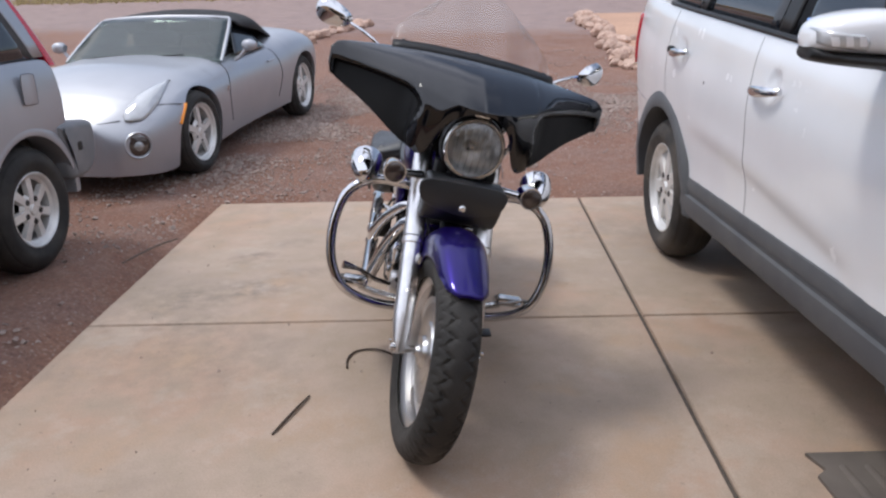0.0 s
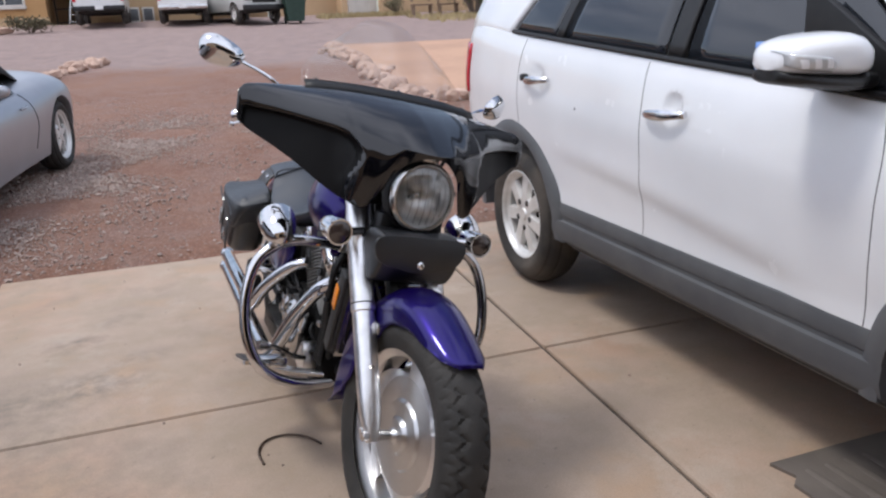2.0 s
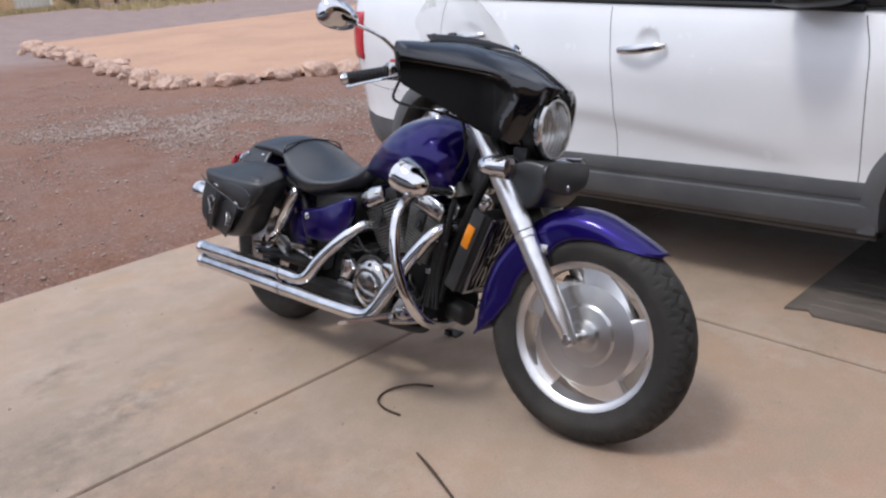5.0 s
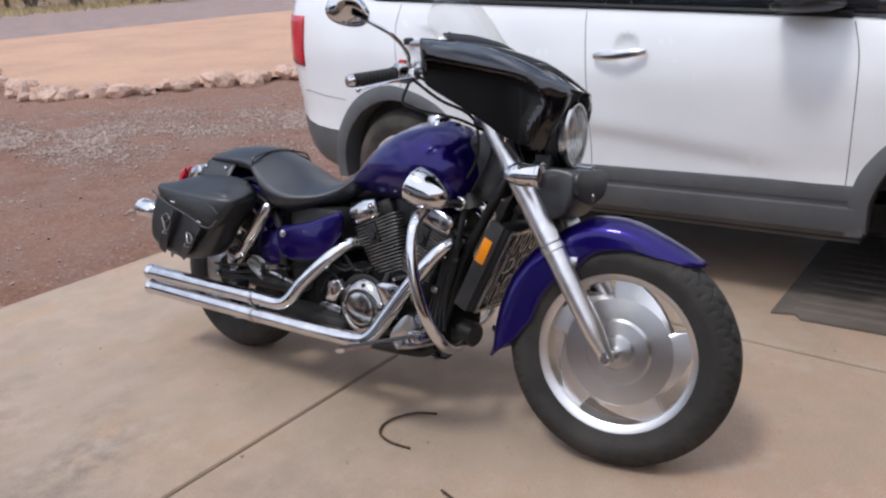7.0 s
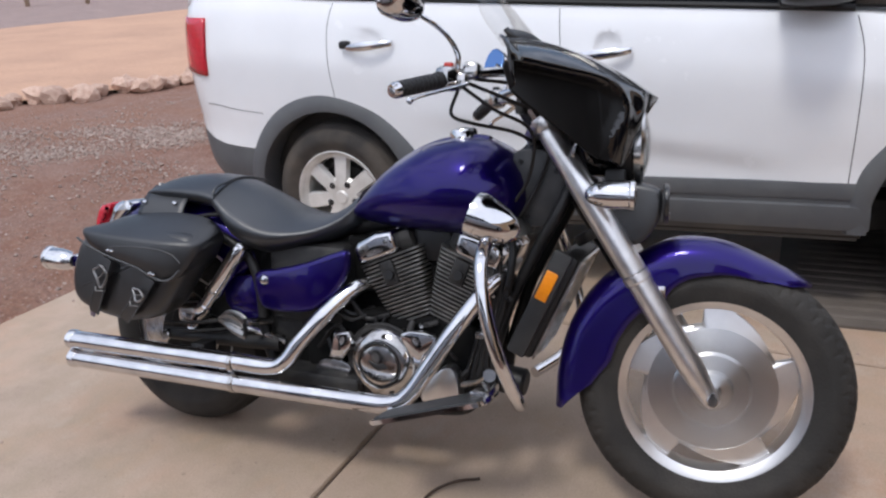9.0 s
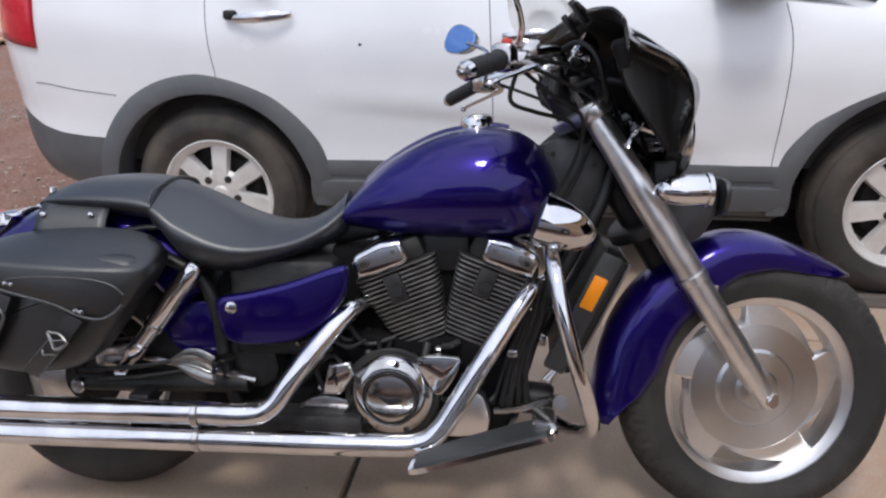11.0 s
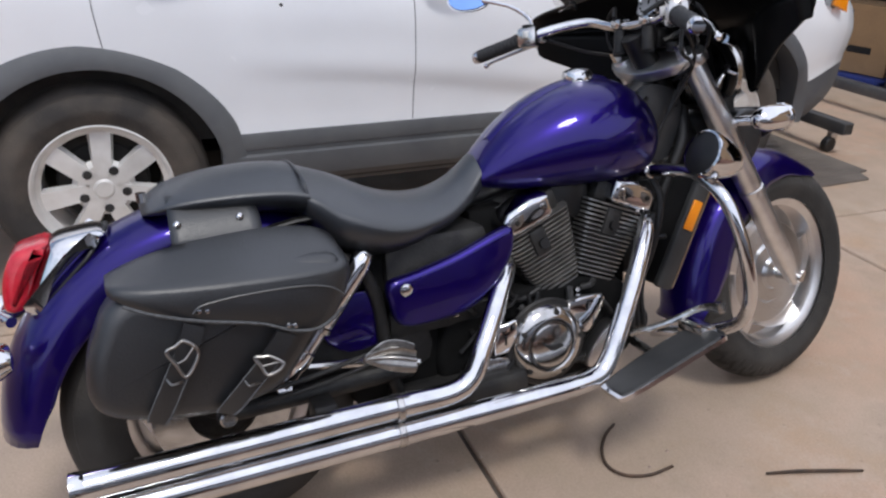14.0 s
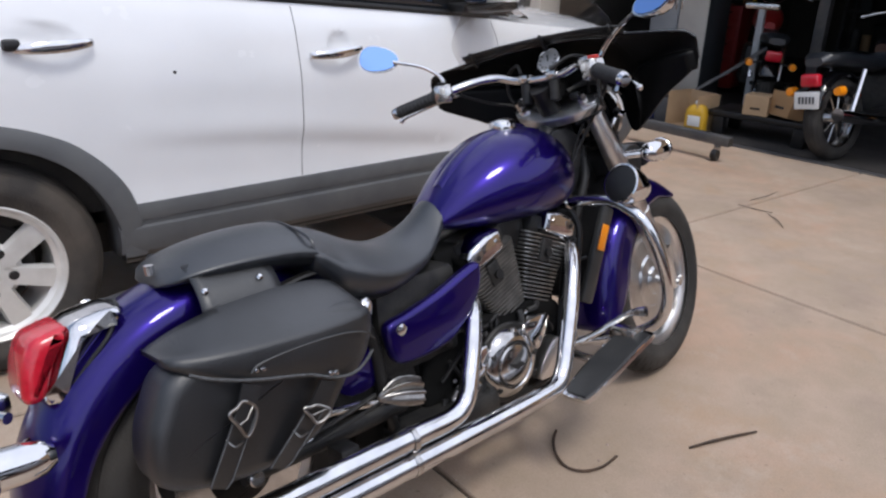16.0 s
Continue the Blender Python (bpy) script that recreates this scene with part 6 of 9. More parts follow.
def arch_trim(root, yc, zc, r, width, x, a0, a1, material, flare=0.03, n=48):
    """A wheel-arch moulding on the side at x (signed)."""
    s = 1 if (x(1.5) if callable(x) else x) > 0 else -1
    rows = []
    for k in range(n + 1):
        a = a0 + (a1 - a0) * k / n
        c, si = math.cos(a), math.sin(a)
        xs = x(a) if callable(x) else x
        fl = flare * (1 - 0.95 * min(1.0, max(0.0, (a - 2.55) / 0.35)) if callable(x) else 1)
        xs -= s * 0.022 * (1 - min(1.0, max(0.0, si) * 2.2 + 0.15))
        rows.append([(xs - s * 0.10, yc + (r - 0.008) * c, zc + (r - 0.008) * si), (xs + s * fl, yc + (r - 0.006) * c, zc + (r - 0.006) * si), (xs + s * (fl + 0.004), yc + (r + 0.012) * c, zc + (r + 0.012) * si),
                     (xs + s * fl * 0.75, yc + (r + width - 0.012) * c, zc + (r + width - 0.012) * si), (xs + s * 0.002, yc + (r + width) * c, zc + (r + width) * si), (xs - s * 0.05, yc + (r + width) * c, zc + (r + width) * si)])
    return part("arch_moulding", rings(rows, closed=False), material, root, sharp=50)


def door_handle(parent, s, y, z, x, slope):
    """Chrome pull handle over a scooped recess; s is the side."""
    m = Matrix.Translation((s * x, y, z)) @ Matrix.Rotation(-slope, 4, "X")
    bm = rings([[(s * (0.030 * math.sin(math.pi * t) ** 0.5 + 0.012) + s * 0.011 * c * 0.8, -0.118 + 0.236 * t, 0.0195 * d * (0.6 + 0.4 * math.sin(math.pi * t))) for c, d in ((math.cos(q), math.sin(q)) for q in (2 * math.pi * i / 14 for i in range(14)))] for t in (0.0, 0.04, 0.1, 0.2, 0.35, 0.5, 0.65, 0.8, 0.9, 0.96, 1.0)])
    h = part("door_handle", bm, CHROME, parent, "chrome pull handle", m)
    return h


def make_suv():
    C = pose(2.0535, -0.968, 0, 0, 0, -3.87)
    root = thing("white_suv", "white crossover car with grey lower cladding and roof rails", "car", C)
    belt = lambda y: 1.080 + 0.078 * y
    half = curve([-0.98, -0.80, -0.45, 0.1, 0.8, 1.6, 2.4, 3.0, 3.4, 3.66], [0.80, 0.87, 0.925, 0.948, 0.948, 0.948, 0.948, 0.935, 0.905, 0.86])
    high = curve([-0.98, -0.85, -0.6, -0.1, 0.35, 0.6, 1.5, 2.7, 3.4, 3.56, 3.66], [0.72, 0.86, 0.96, 1.045, 1.09, 1.118, 1.190, 1.284, 1.33, 1.24, 0.95])
    low = curve([-0.98, -0.7, -0.45, 0.45, 2.2, 3.1, 3.4, 3.66], [0.62, 0.60, 0.530, 0.524, 0.528, 0.60, 0.635, 0.76])
    crown = curve([-0.98, -0.6, 0.3, 0.6, 3.2, 3.66], [0.06, 0.09, 0.06, 0.03, 0.03, 0.02])
    side = curve([0, 0.10, 0.28, 0.45, 0.62, 0.8, 0.92, 1.0], [0.975, 0.976, 0.990, 0.998, 1.0, 0.984, 0.966, 0.944])
    arches = [(0.0, 0.372, 0.470), (2.69, 0.372, 0.446)]
    crease = curve([0.60, 0.68, 0.80, 1.10, 1.52, 1.80, 2.10, 2.30], [0.47, 0.50, 0.57, 0.625, 0.685, 0.713, 0.735, 0.745])
    cups = [(1.372, 1.036), (2.418, 1.097)]

    def dent(y, z):
        """The doors are pressed in below a falling crease, and scooped behind each handle."""
        d = 0.0
        if 0.60 < y < 2.30:
            fade = min(1, (y - 0.60) / 0.15) * min(1, (2.30 - y) / 0.35)
            t = (crease(y) - z) / 0.026
            press = 1 / (1 + math.exp(-2.2 * t))
            d += 0.010 * fade * press * math.exp(-max(0.0, t) * 0.16) - 0.004 * fade * math.exp(-((t + 2.2) / 1.8) ** 2)
        for cy, cz in cups:
            q = ((y - cy) ** 2 + (z - cz) ** 2) / 0.055 ** 2
            if q < 1:
                d += 0.017 * (1 - q) ** 0.7
        return d
    body = part("body", car_skin(-0.98, 3.66, half, low, high, crown, side, arches, (0.40, 0.30), 0.09, 44, 7, 0.02, dent, [c + 0.0095 * k for c in (1.372, 2.418) for k in range(-6, 7)]), WHITEPAINT, root, "glossy white painted body", sharp=28)

    def xs(s, y, z):
        k = 1.0
        for e, r in ((-0.98, 0.40), (3.66, 0.30)):
            d = abs(y - e) / r
            if d < 1:
                k *= 0.72 + 0.28 * math.sqrt(max(0, 1 - (1 - d) ** 2))
        return s * (half(y) * k * side(max(0, min(1, (z - low(y)) / (high(y) - low(y))))) - dent(y, z))

    # underbody, bumpers and sills in dark plastic
    lows = lambda y: 0.285 + max(0, y - 3.0) * 0.25 + max(0, -0.5 - y) * 0.3
    lohigh = lambda y: low(y) - 0.004
    cl = part("lower_cladding", car_skin(-0.97, 3.655, lambda y: half(y) * 0.985, lows, lohigh, lambda y: 0.0, curve([0, 0.25, 0.6, 1.0], [0.90, 0.955, 0.985, 0.99]), [(0.0, 0.372, 0.466), (2.69, 0.372, 0.442)], (0.40, 0.30), 0.2, 6, 2, 0.0), GREYPLASTIC, root, "dull grey plastic cladding", sharp=28)
    for s in (-1, 1):
        for yc in (0.0, 2.69):
            arch_trim(cl, yc, 0.372, 0.428 if yc else 0.455, 0.082 if yc else 0.069, s * 0.922 if yc else (lambda a, s=s: s * min(0.922, 0.010 + abs(xs(s, 0.49 * math.cos(a), max(0.56, 0.372 + 0.49 * math.sin(a)))))), radians(-4), radians(184), GREYPLASTIC, 0.026)
        # sill step with a groove
        rows = []
        for y in np.linspace(0.44, 2.28, 12):
            rows.append([(s * (half(y) * 0.955 + dx), float(y), z) for dx, z in ((0.0, 0.535), (0.020, 0.530), (0.028, 0.500), (0.022, 0.470), (0.012, 0.462), (0.012, 0.452), (0.030, 0.444), (0.032, 0.400), (0.018, 0.352), (-0.03, 0.345), (-0.05, 0.44))])
        part("sill", rings(rows), GREYPLASTIC, root, "ribbed grey sill")
        rows = [[(s * (half(y) * 0.90 + dx), float(y), z) for dx, z in ((0.0, 0.345), (0.020, 0.340), (0.012, 0.305), (-0.05, 0.295))] for y in np.linspace(0.46, 2.25, 8)]
        part("sill_lower", rings(rows), BLACK, root)
        # door shut lines as dark channels
        for pts in ([(1.548, 0.535), (1.548, 0.80), (1.556, 1.00), (1.565, 1.185)], [(2.620, 0.850), (2.634, 1.00), (2.630, 1.15), (2.600, 1.265)], [(0.520, 0.530), (0.512, 0.72), (0.508, 0.90), (0.515, 1.01), (0.540, 1.105)]):
            line = spline([(0, *p) for p in pts], 12)
            part("door_gap", tube([(xs(s, p.y, p.z) - s * 0.0008, p.y, p.z) for p in line], 0.0022, 6, 1), SEAMGREY, root)
        bump_line = spline([(0, 3.42, 0.828), (0, 3.36, 0.825), (0, 3.24, 0.803), (0, 3.06, 0.783)], 5)
        part("bumper_seam", tube([(xs(s, p.y, p.z), p.y, p.z) for p in bump_line], 0.0018, 6, 1), GREYPLASTIC, root)
        door_handle(root, s, 1.395, 1.014, abs(xs(1, 1.49, 1.014)), radians(4))
        door_handle(root, s, 2.410, 1.083, abs(xs(1, 2.52, 1.083)), radians(3))
        part("key_cover", box((s * (abs(xs(1, 2.53, 1.09)) + 0.018), 2.527, 1.090), (0.034, 0.052, 0.036), 0.012), BLACK, root)
        # greenhouse: side surface leans in from belt to roof
        def gl(y, z, s=s):
            b = belt(y)
            t = (z - b) / 0.46
            return s * (half(y) * 0.952 - 0.012 - 0.215 * max(0, t) ** 1.25 - 0.02 * max(0, y - 2.6))
        roofz = lambda y: 1.60 + 0.05 * math.sin(max(0, min(1, (y - 1.0) / 2.2)) * math.pi)
        A = lambda z: 0.36 + (z - 1.12) * 1.28
        def win(name, ya, yb, material, top=0.0, out=0.0, zb=0.012):
            return part(name, patch(gl, lambda u: (ya(belt(ya(1.2)) + zb) * (1 - u) + yb(belt(yb(1.25)) + zb) * u, belt(ya(1.2) * (1 - u) + yb(1.25) * u) + zb), lambda u: (ya(roofz(1.5) - 0.03) * (1 - u) + yb(roofz(1.5) - 0.03) * u, roofz(ya(1.5) * (1 - u) + yb(1.5) * u) - 0.03 + top), 10, 8, out), material, root)
        solid(win("side_window", lambda z: A(z) + 0.005, lambda z: 1.365 + (z - 1.2) * 0.02, DARKGLASS), 0.006)
        solid(win("pillar", lambda z: 1.385 + (z - 1.2) * 0.02, lambda z: 1.475 + (z - 1.2) * 0.02, BLACK, 0, 0.004), 0.02)
        solid(win("side_window", lambda z: 1.495 + (z - 1.2) * 0.02, lambda z: 2.245 - (z - 1.26) * 0.30, DARKGLASS), 0.006)
        solid(win("pillar", lambda z: 2.255 - (z - 1.26) * 0.30, lambda z: 2.325 - (z - 1.26) * 0.34, BLACK, 0, 0.004), 0.02)
        solid(win("side_window", lambda z: 2.335 - (z - 1.26) * 0.34, lambda z: 2.80 - (z - 1.30) * 1.15, DARKGLASS), 0.006)
        solid(win("rear_pillar", lambda z: 2.80 - (z - 1.30) * 1.15, lambda z: 3.50 - (z - 1.30) * 0.62, WHITEPAINT, 0.03, 0.006, -0.05), 0.03)
        solid(win("front_pillar", lambda z: A(z) - 0.05, lambda z: A(z) + 0.0, WHITEPAINT, 0.03, 0.008), 0.03)
        part("mirror_sail", prism([(0.40, 1.118), (0.86, 1.152), (0.86, 1.42)], s * 0.850, s * 0.880, 0.004), BLACK, root)
        strip = [(gl(y, belt(y) + 0.006) + s * 0.006, y, belt(y) + 0.006) for y in np.linspace(0.55, 2.78, 14)]
        part("belt_trim", tube([tuple(map(float, p)) for p in strip], 0.011, 8, 1), BLACK, root)
        # door mirror: a flat-bottomed white shell over a black foot, a lamp strip round its outer end
        mt = curve([0, 0.03, 0.10, 0.20, 0.45, 0.80, 0.93, 0.98, 1.0], [1.226, 1.250, 1.274, 1.290, 1.294, 1.282, 1.266, 1.250, 1.234])
        mb = curve([0, 0.06, 0.20, 0.50, 0.90, 1.0], [1.206, 1.186, 1.180, 1.184, 1.196, 1.206])
        md = curve([0, 0.06, 0.20, 0.50, 0.85, 0.96, 1.0], [0.060, 0.092, 0.108, 0.112, 0.090, 0.062, 0.034])
        mx = lambda t: s * (0.930 + 0.232 * t)

        def shell(t, a, b):
            return (mx(t), 0.650 + md(t) * a + 0.030 * t, (mt(t) + mb(t)) / 2 + (mt(t) - mb(t)) / 2 * b)

        def front(t, z, out):
            q = max(-1, min(1, (2 * z - mt(t) - mb(t)) / (mt(t) - mb(t))))
            return (mx(t), 0.650 + 0.030 * t - md(t) * (1 - abs(q) ** 2.9) ** (1 / 2.9) - out, z)
        steps = [0, 0.02, 0.05, 0.1, 0.18, 0.3, 0.45, 0.6, 0.75, 0.86, 0.93, 0.97, 0.99, 1.0]
        mirr = part("door_mirror", rings([[shell(t, a, b) for a, b in oval(28, 1, 1, 2.9)] for t in steps]), WHITEPAINT, root, "white door mirror with a lamp strip", sharp=60)
        part("mirror_base", box((s * 0.925, 0.690, 1.166), (0.13, 0.19, 0.040), 0.014), BLACK, mirr)
        part("mirror_underside", rings([[(mx(t), 0.652 + 0.030 * t + md(t) * 0.96 * a, mb(t) - 0.010 + (0.022 - 0.006 * t) * b) for a, b in oval(20, 1, 1, 2.6)] for t in steps[1:-1]]), BLACK, mirr)
        lamp = part("repeater_lamp", grid(lambda u, v: front(0.58 + 0.40 * u, mb(0.58 + 0.40 * u) + 0.014 + 0.034 * v * min(1, 0.55 + 3 * u), 0.003), 14, 5), CARLENS, mirr, "clear indicator strip")
        solid(lamp, 0.006, 0.0)
        for k in range(3):
            part("lamp_element", grid(lambda u, v: front(0.61 + 0.110 * k + 0.060 * u + 0.03 * v, mb(0.7) + 0.021 + 0.023 * v, 0.0085), 4, 3), WHITEPAINT, mirr)
        part("mirror_pane", grid(lambda u, v: (s * (0.99 + 0.13 * u), 0.772, 1.200 + 0.072 * v), 2, 2), MIRROR, mirr)
        # lamps
        lens = grid(lambda u, v, s=s: (xs(s, 3.372 - 0.03 * v + 0.22 * u, 0.968 + 0.03 * u + (0.275 - 0.02 * u) * v) + s * 0.012, 3.372 - 0.03 * v + 0.22 * u, 0.968 + 0.03 * u + (0.275 - 0.02 * u) * v), 12, 8)
        solid(part("tail_lamp", lens, REDLENS, root, "red wrap-round tail lamp"), 0.022)
        rows = []
        for k in range(9):
            t = k / 8
            y = -0.52 - 0.33 * t
            w = 0.900 - 0.14 * t
            rows.append([(s * (w + 0.02 * dx), y + (0.06 if dx < 0 else 0), z - 0.16 * t) for dx, z in ((-1.5, 0.90), (0.8, 0.90), (1.2, 0.95), (0.6, 1.01), (-1.5, 1.03))])
        hl = part("head_lamp", rings(rows), LENSCLEAR, root, "swept clear headlamp")
        part("indicator", prism([(-0.53, 0.905), (-0.62, 0.87), (-0.60, 0.985), (-0.53, 1.005)], s * 0.900, s * 0.930, 0.004), ORANGE, hl)
        for y in (0.0, 2.69):
            car_wheel(root, "wheel", s * 0.815, y, 0.366, 0.370, 0.235, 0.238, 7, (0.036, 0.043), side=s)
    # roof, windscreens, rails
    roof = grid(lambda u, v: ((v - 0.5) * 2 * 0.70, 1.02 + 2.22 * u, 1.605 + 0.05 * math.sin(math.pi * u) + 0.055 * (1 - (2 * v - 1) ** 2) - 0.02 * u), 14, 10)
    solid(part("roof", roof, WHITEPAINT, root, "white roof"), 0.04)
    solid(part("windscreen", grid(lambda u, v: ((v - 0.5) * 2 * (0.83 - 0.13 * u), 0.22 + 0.80 * u - 0.10 * (1 - (2 * v - 1) ** 2) * (1 - u), 1.105 + 0.51 * u), 8, 10), DARKGLASS, root), 0.006)
    solid(part("rear_window", grid(lambda u, v: ((v - 0.5) * 2 * (0.78 - 0.10 * u), 3.56 - 0.34 * u, 1.25 + 0.36 * u), 6, 8), DARKGLASS, root), 0.006)
    for s in (-1, 1):
        part("roof_rail", tube([(s * 0.66, 1.35, 1.67), (s * 0.66, 1.5, 1.72), (s * 0.66, 2.7, 1.735), (s * 0.66, 3.05, 1.67)], 0.016, 10), BLACK, root)
    part("inner_body", box((0, 1.35, 0.64), (1.62, 3.6, 0.30)), WELL, root)
    part("underbody", box((0, 1.35, 0.33), (1.30, 3.9, 0.12)), WELL, root)
    part("grille", box((0, -0.955, 0.76), (0.70, 0.03, 0.10), 0.01), BLACK, root)
    part("chip_mark", cyl((xs(-1, 2.04, 0.979) + 0.002, 2.04, 0.979), (xs(-1, 2.04, 0.979) - 0.001, 2.04, 0.979), 0.006, n=10), BLACK, root)
    return root


make_suv()


def make_roadster():
    M = pose(-2.465, 4.416, 0.055, 0, 0, -13.85) @ pose(0, 0, 0, 2.9, 0, 0)
    root = thing("silver_roadster", "silver two-seat roadster with a black cloth top raised", "car", M)
    half = curve([-0.80, -0.55, -0.25, 0.0, 0.4, 0.9, 1.5, 2.0, 2.42, 2.8, 3.18], [0.78, 0.855, 0.900, 0.905, 0.880, 0.855, 0.860, 0.890, 0.910, 0.890, 0.80])
    high = curve([-0.80, -0.62, -0.35, 0.0, 0.35, 0.75, 1.2, 1.7, 2.1, 2.45, 2.85, 3.18], [0.46, 0.575, 0.680, 0.745, 0.755, 0.785, 0.800, 0.815, 0.850, 0.865, 0.825, 0.70])
    low = curve([-0.80, -0.5, -0.33, 0.5, 1.9, 2.7, 3.18], [0.165, 0.130, 0.150, 0.18, 0.21, 0.24, 0.32])
    crown = curve([-0.80, -0.4, 0.2, 0.7, 1.2, 2.0, 2.6, 3.18], [0.06, 0.085, 0.085, 0.06, 0.03, 0.05, 0.07, 0.05])
    side = curve([0, 0.12, 0.35, 0.6, 0.8, 0.93, 1.0], [0.945, 0.962, 0.985, 1.0, 0.985, 0.93, 0.865])
    body = part("body", car_skin(-0.80, 3.18, half, low, high, crown, side, [(0.0, 0.325, 0.372), (2.415, 0.325, 0.372)], (0.55, 0.4), 0.09, 12, 9, 0.03), SILVER, root, "silver metallic painted body", sharp=30)
    part("underbody", box((0, 1.2, 0.20), (1.5, 3.4, 0.06)), WELL, root)
    part("inner_body", box((0, 1.2, 0.44), (1.50, 3.3, 0.30)), WELL, root)
    for s in (-1, 1):
        for y in (0.0, 2.415):
            car_wheel(root, "wheel", s * 0.775, y, 0.330, 0.335, 0.225, 0.235, 5, (0.034, 0.030), side=s, tyre=RUBBER)
        xs = lambda y, z: s * half(y) * side((z - low(y)) / (high(y) - low(y)))
        for pts in ([(0.62, 0.30), (0.58, 0.55), (0.70, 0.775)], [(1.72, 0.33), (1.80, 0.55), (1.72, 0.80)]):
            line = spline([(0, *p) for p in pts], 6)
            part("door_gap", tube([(xs(p.y, p.z), p.y, p.z) for p in line], 0.004, 6, 1), WELL, root)
        part("door_handle", tube([(xs(1.56, 0.70) + s * 0.012, 1.50, 0.700), (xs(1.6, 0.70) + s * 0.03, 1.57, 0.704), (xs(1.64, 0.70) + s * 0.012, 1.64, 0.706)], 0.011, 10), SILVER, root)
        # swept headlamp and fog lamp
        left = spline([(0.628, -0.682, 0.545), (0.600, -0.648, 0.592), (0.622, -0.560, 0.655), (0.640, -0.440, 0.708), (0.675, -0.270, 0.742), (0.712, -0.125, 0.762)], 4)
        right = spline([(0.668, -0.668, 0.536), (0.735, -0.612, 0.550), (0.765, -0.520, 0.598), (0.772, -0.410, 0.650), (0.748, -0.260, 0.715), (0.714, -0.125, 0.762)], 4)

        def lampf(u, v):
            k = u * (len(left) - 1)
            i = min(int(k), len(left) - 2)
            a, b = left[i].lerp(left[i + 1], k - i), right[i].lerp(right[i + 1], k - i)
            p = a.lerp(b, v) + Vector((0.45, -0.40, 0.80)) * (0.008 + 0.030 * math.sin(math.pi * v) * math.sin(math.pi * min(1, 0.12 + 0.8 * u)))
            return (s * p.x, p.y, p.z)
        hl = part("headlamp", grid(lampf, 20, 8), CARLENS, root, "clear teardrop headlamp", sharp=80)
        solid(hl, 0.03)
        part("lamp_unit", lathe([(0.052, 0.0), (0.046, 0.006), (0.030, 0.011), (0, 0.013)], 28, (s * 0.700, -0.560, 0.628), (s * 0.50, -0.62, 0.60)), LENSCLEAR, hl)
        seam = [(s * p.x, p.y, p.z) for p in spline([(0.595, -0.690, 0.555), (0.45, -0.752, 0.540), (0.25, -0.790, 0.532), (0.0, -0.805, 0.530)], 6)]
        part("hood_seam", tube(seam, 0.004, 6, 1), WELL, root)
        part("hood_seam", tube([(s * x, y, z) for x, y, z in ((0.775, -0.450, 0.628), (0.835, -0.370, 0.620), (0.882, -0.290, 0.606))], 0.004, 6, 3), WELL, root)
        ax = (s * 0.72, -0.69, 0.05)
        fog = part("fog_lamp", lathe([(0.078, -0.06), (0.090, -0.006), (0.100, 0.006), (0.094, 0.016), (0.084, 0.012), (0.078, -0.01)], 32, (s * 0.712, -0.694, 0.378), ax), SILVER, root, "recessed round fog lamp")
        part("fog_lens", lathe([(0.082, 0.000), (0.05, 0.010), (0, 0.014)], 28, (s * 0.712, -0.694, 0.378), ax), LENSDARK, fog)
        part("fog_bulb", lathe([(0.034, 0.012), (0.020, 0.018), (0, 0.020)], 20, (s * 0.712, -0.694, 0.372), ax), LENSCLEAR, fog)
        part("side_marker", tube([(s * 0.884, -0.252, 0.602), (s * 0.886, -0.310, 0.540), (s * 0.882, -0.362, 0.468)], 0.020, 10, 3, flat=0.45), ORANGE, root)
        part("fender_badge", box((s * 0.885, 0.52, 0.60), (0.008, 0.022, 0.05), 0.003), CHROME, root)
        mr = part("door_mirror", rings([[(s * (0.885 + 0.125 * t), 0.92 + 0.055 * a * math.sin(math.pi * (0.1 + 0.85 * t)) ** 0.5, 0.915 + 0.052 * b * math.sin(math.pi * (0.1 + 0.85 * t)) ** 0.5) for a, b in oval(18, 1, 1, 2.6)] for t in (0, 0.1, 0.25, 0.5, 0.75, 0.9, 1.0)]), SILVER, root)
        part("mirror_stalk", tube([(s * 0.80, 0.90, 0.79), (s * 0.85, 0.91, 0.82), (s * 0.91, 0.92, 0.885)], 0.016, 10), SILVER, mr)
        solid(part("side_window", grid(lambda u, v: (s * (0.765 - 0.135 * v), 0.98 + 0.72 * u + (0.30 - 0.42 * u) * v * 0.85, 0.815 + 0.275 * v * (1 - 0.30 * u * u)), 8, 6), DARKGLASS, root), 0.005)
        part("windscreen_pillar", tube([(s * 0.755, 0.72, 0.80), (s * 0.715, 0.95, 0.955), (s * 0.655, 1.20, 1.105), (s * 0.60, 1.27, 1.128)], 0.017, 10), SILVER, root)
    hdr = tube([(-0.62, 1.255, 1.122), (-0.35, 1.20, 1.142), (0, 1.18, 1.150), (0.35, 1.20, 1.142), (0.62, 1.255, 1.122)], 0.024, 10)
    part("windscreen_frame", hdr, SILVER, root)
    ws = part("windscreen", grid(lambda u, v: ((v - 0.5) * 2 * (0.755 - 0.12 * u), 0.70 + 0.50 * u - 0.13 * (1 - (2 * v - 1) ** 2) * (1 - 0.5 * u), 0.805 + 0.325 * u + 0.02 * (1 - (2 * v - 1) ** 2)), 10, 14), CABGLASS, root, "greenish windscreen", sharp=80)
    solid(ws, 0.005)

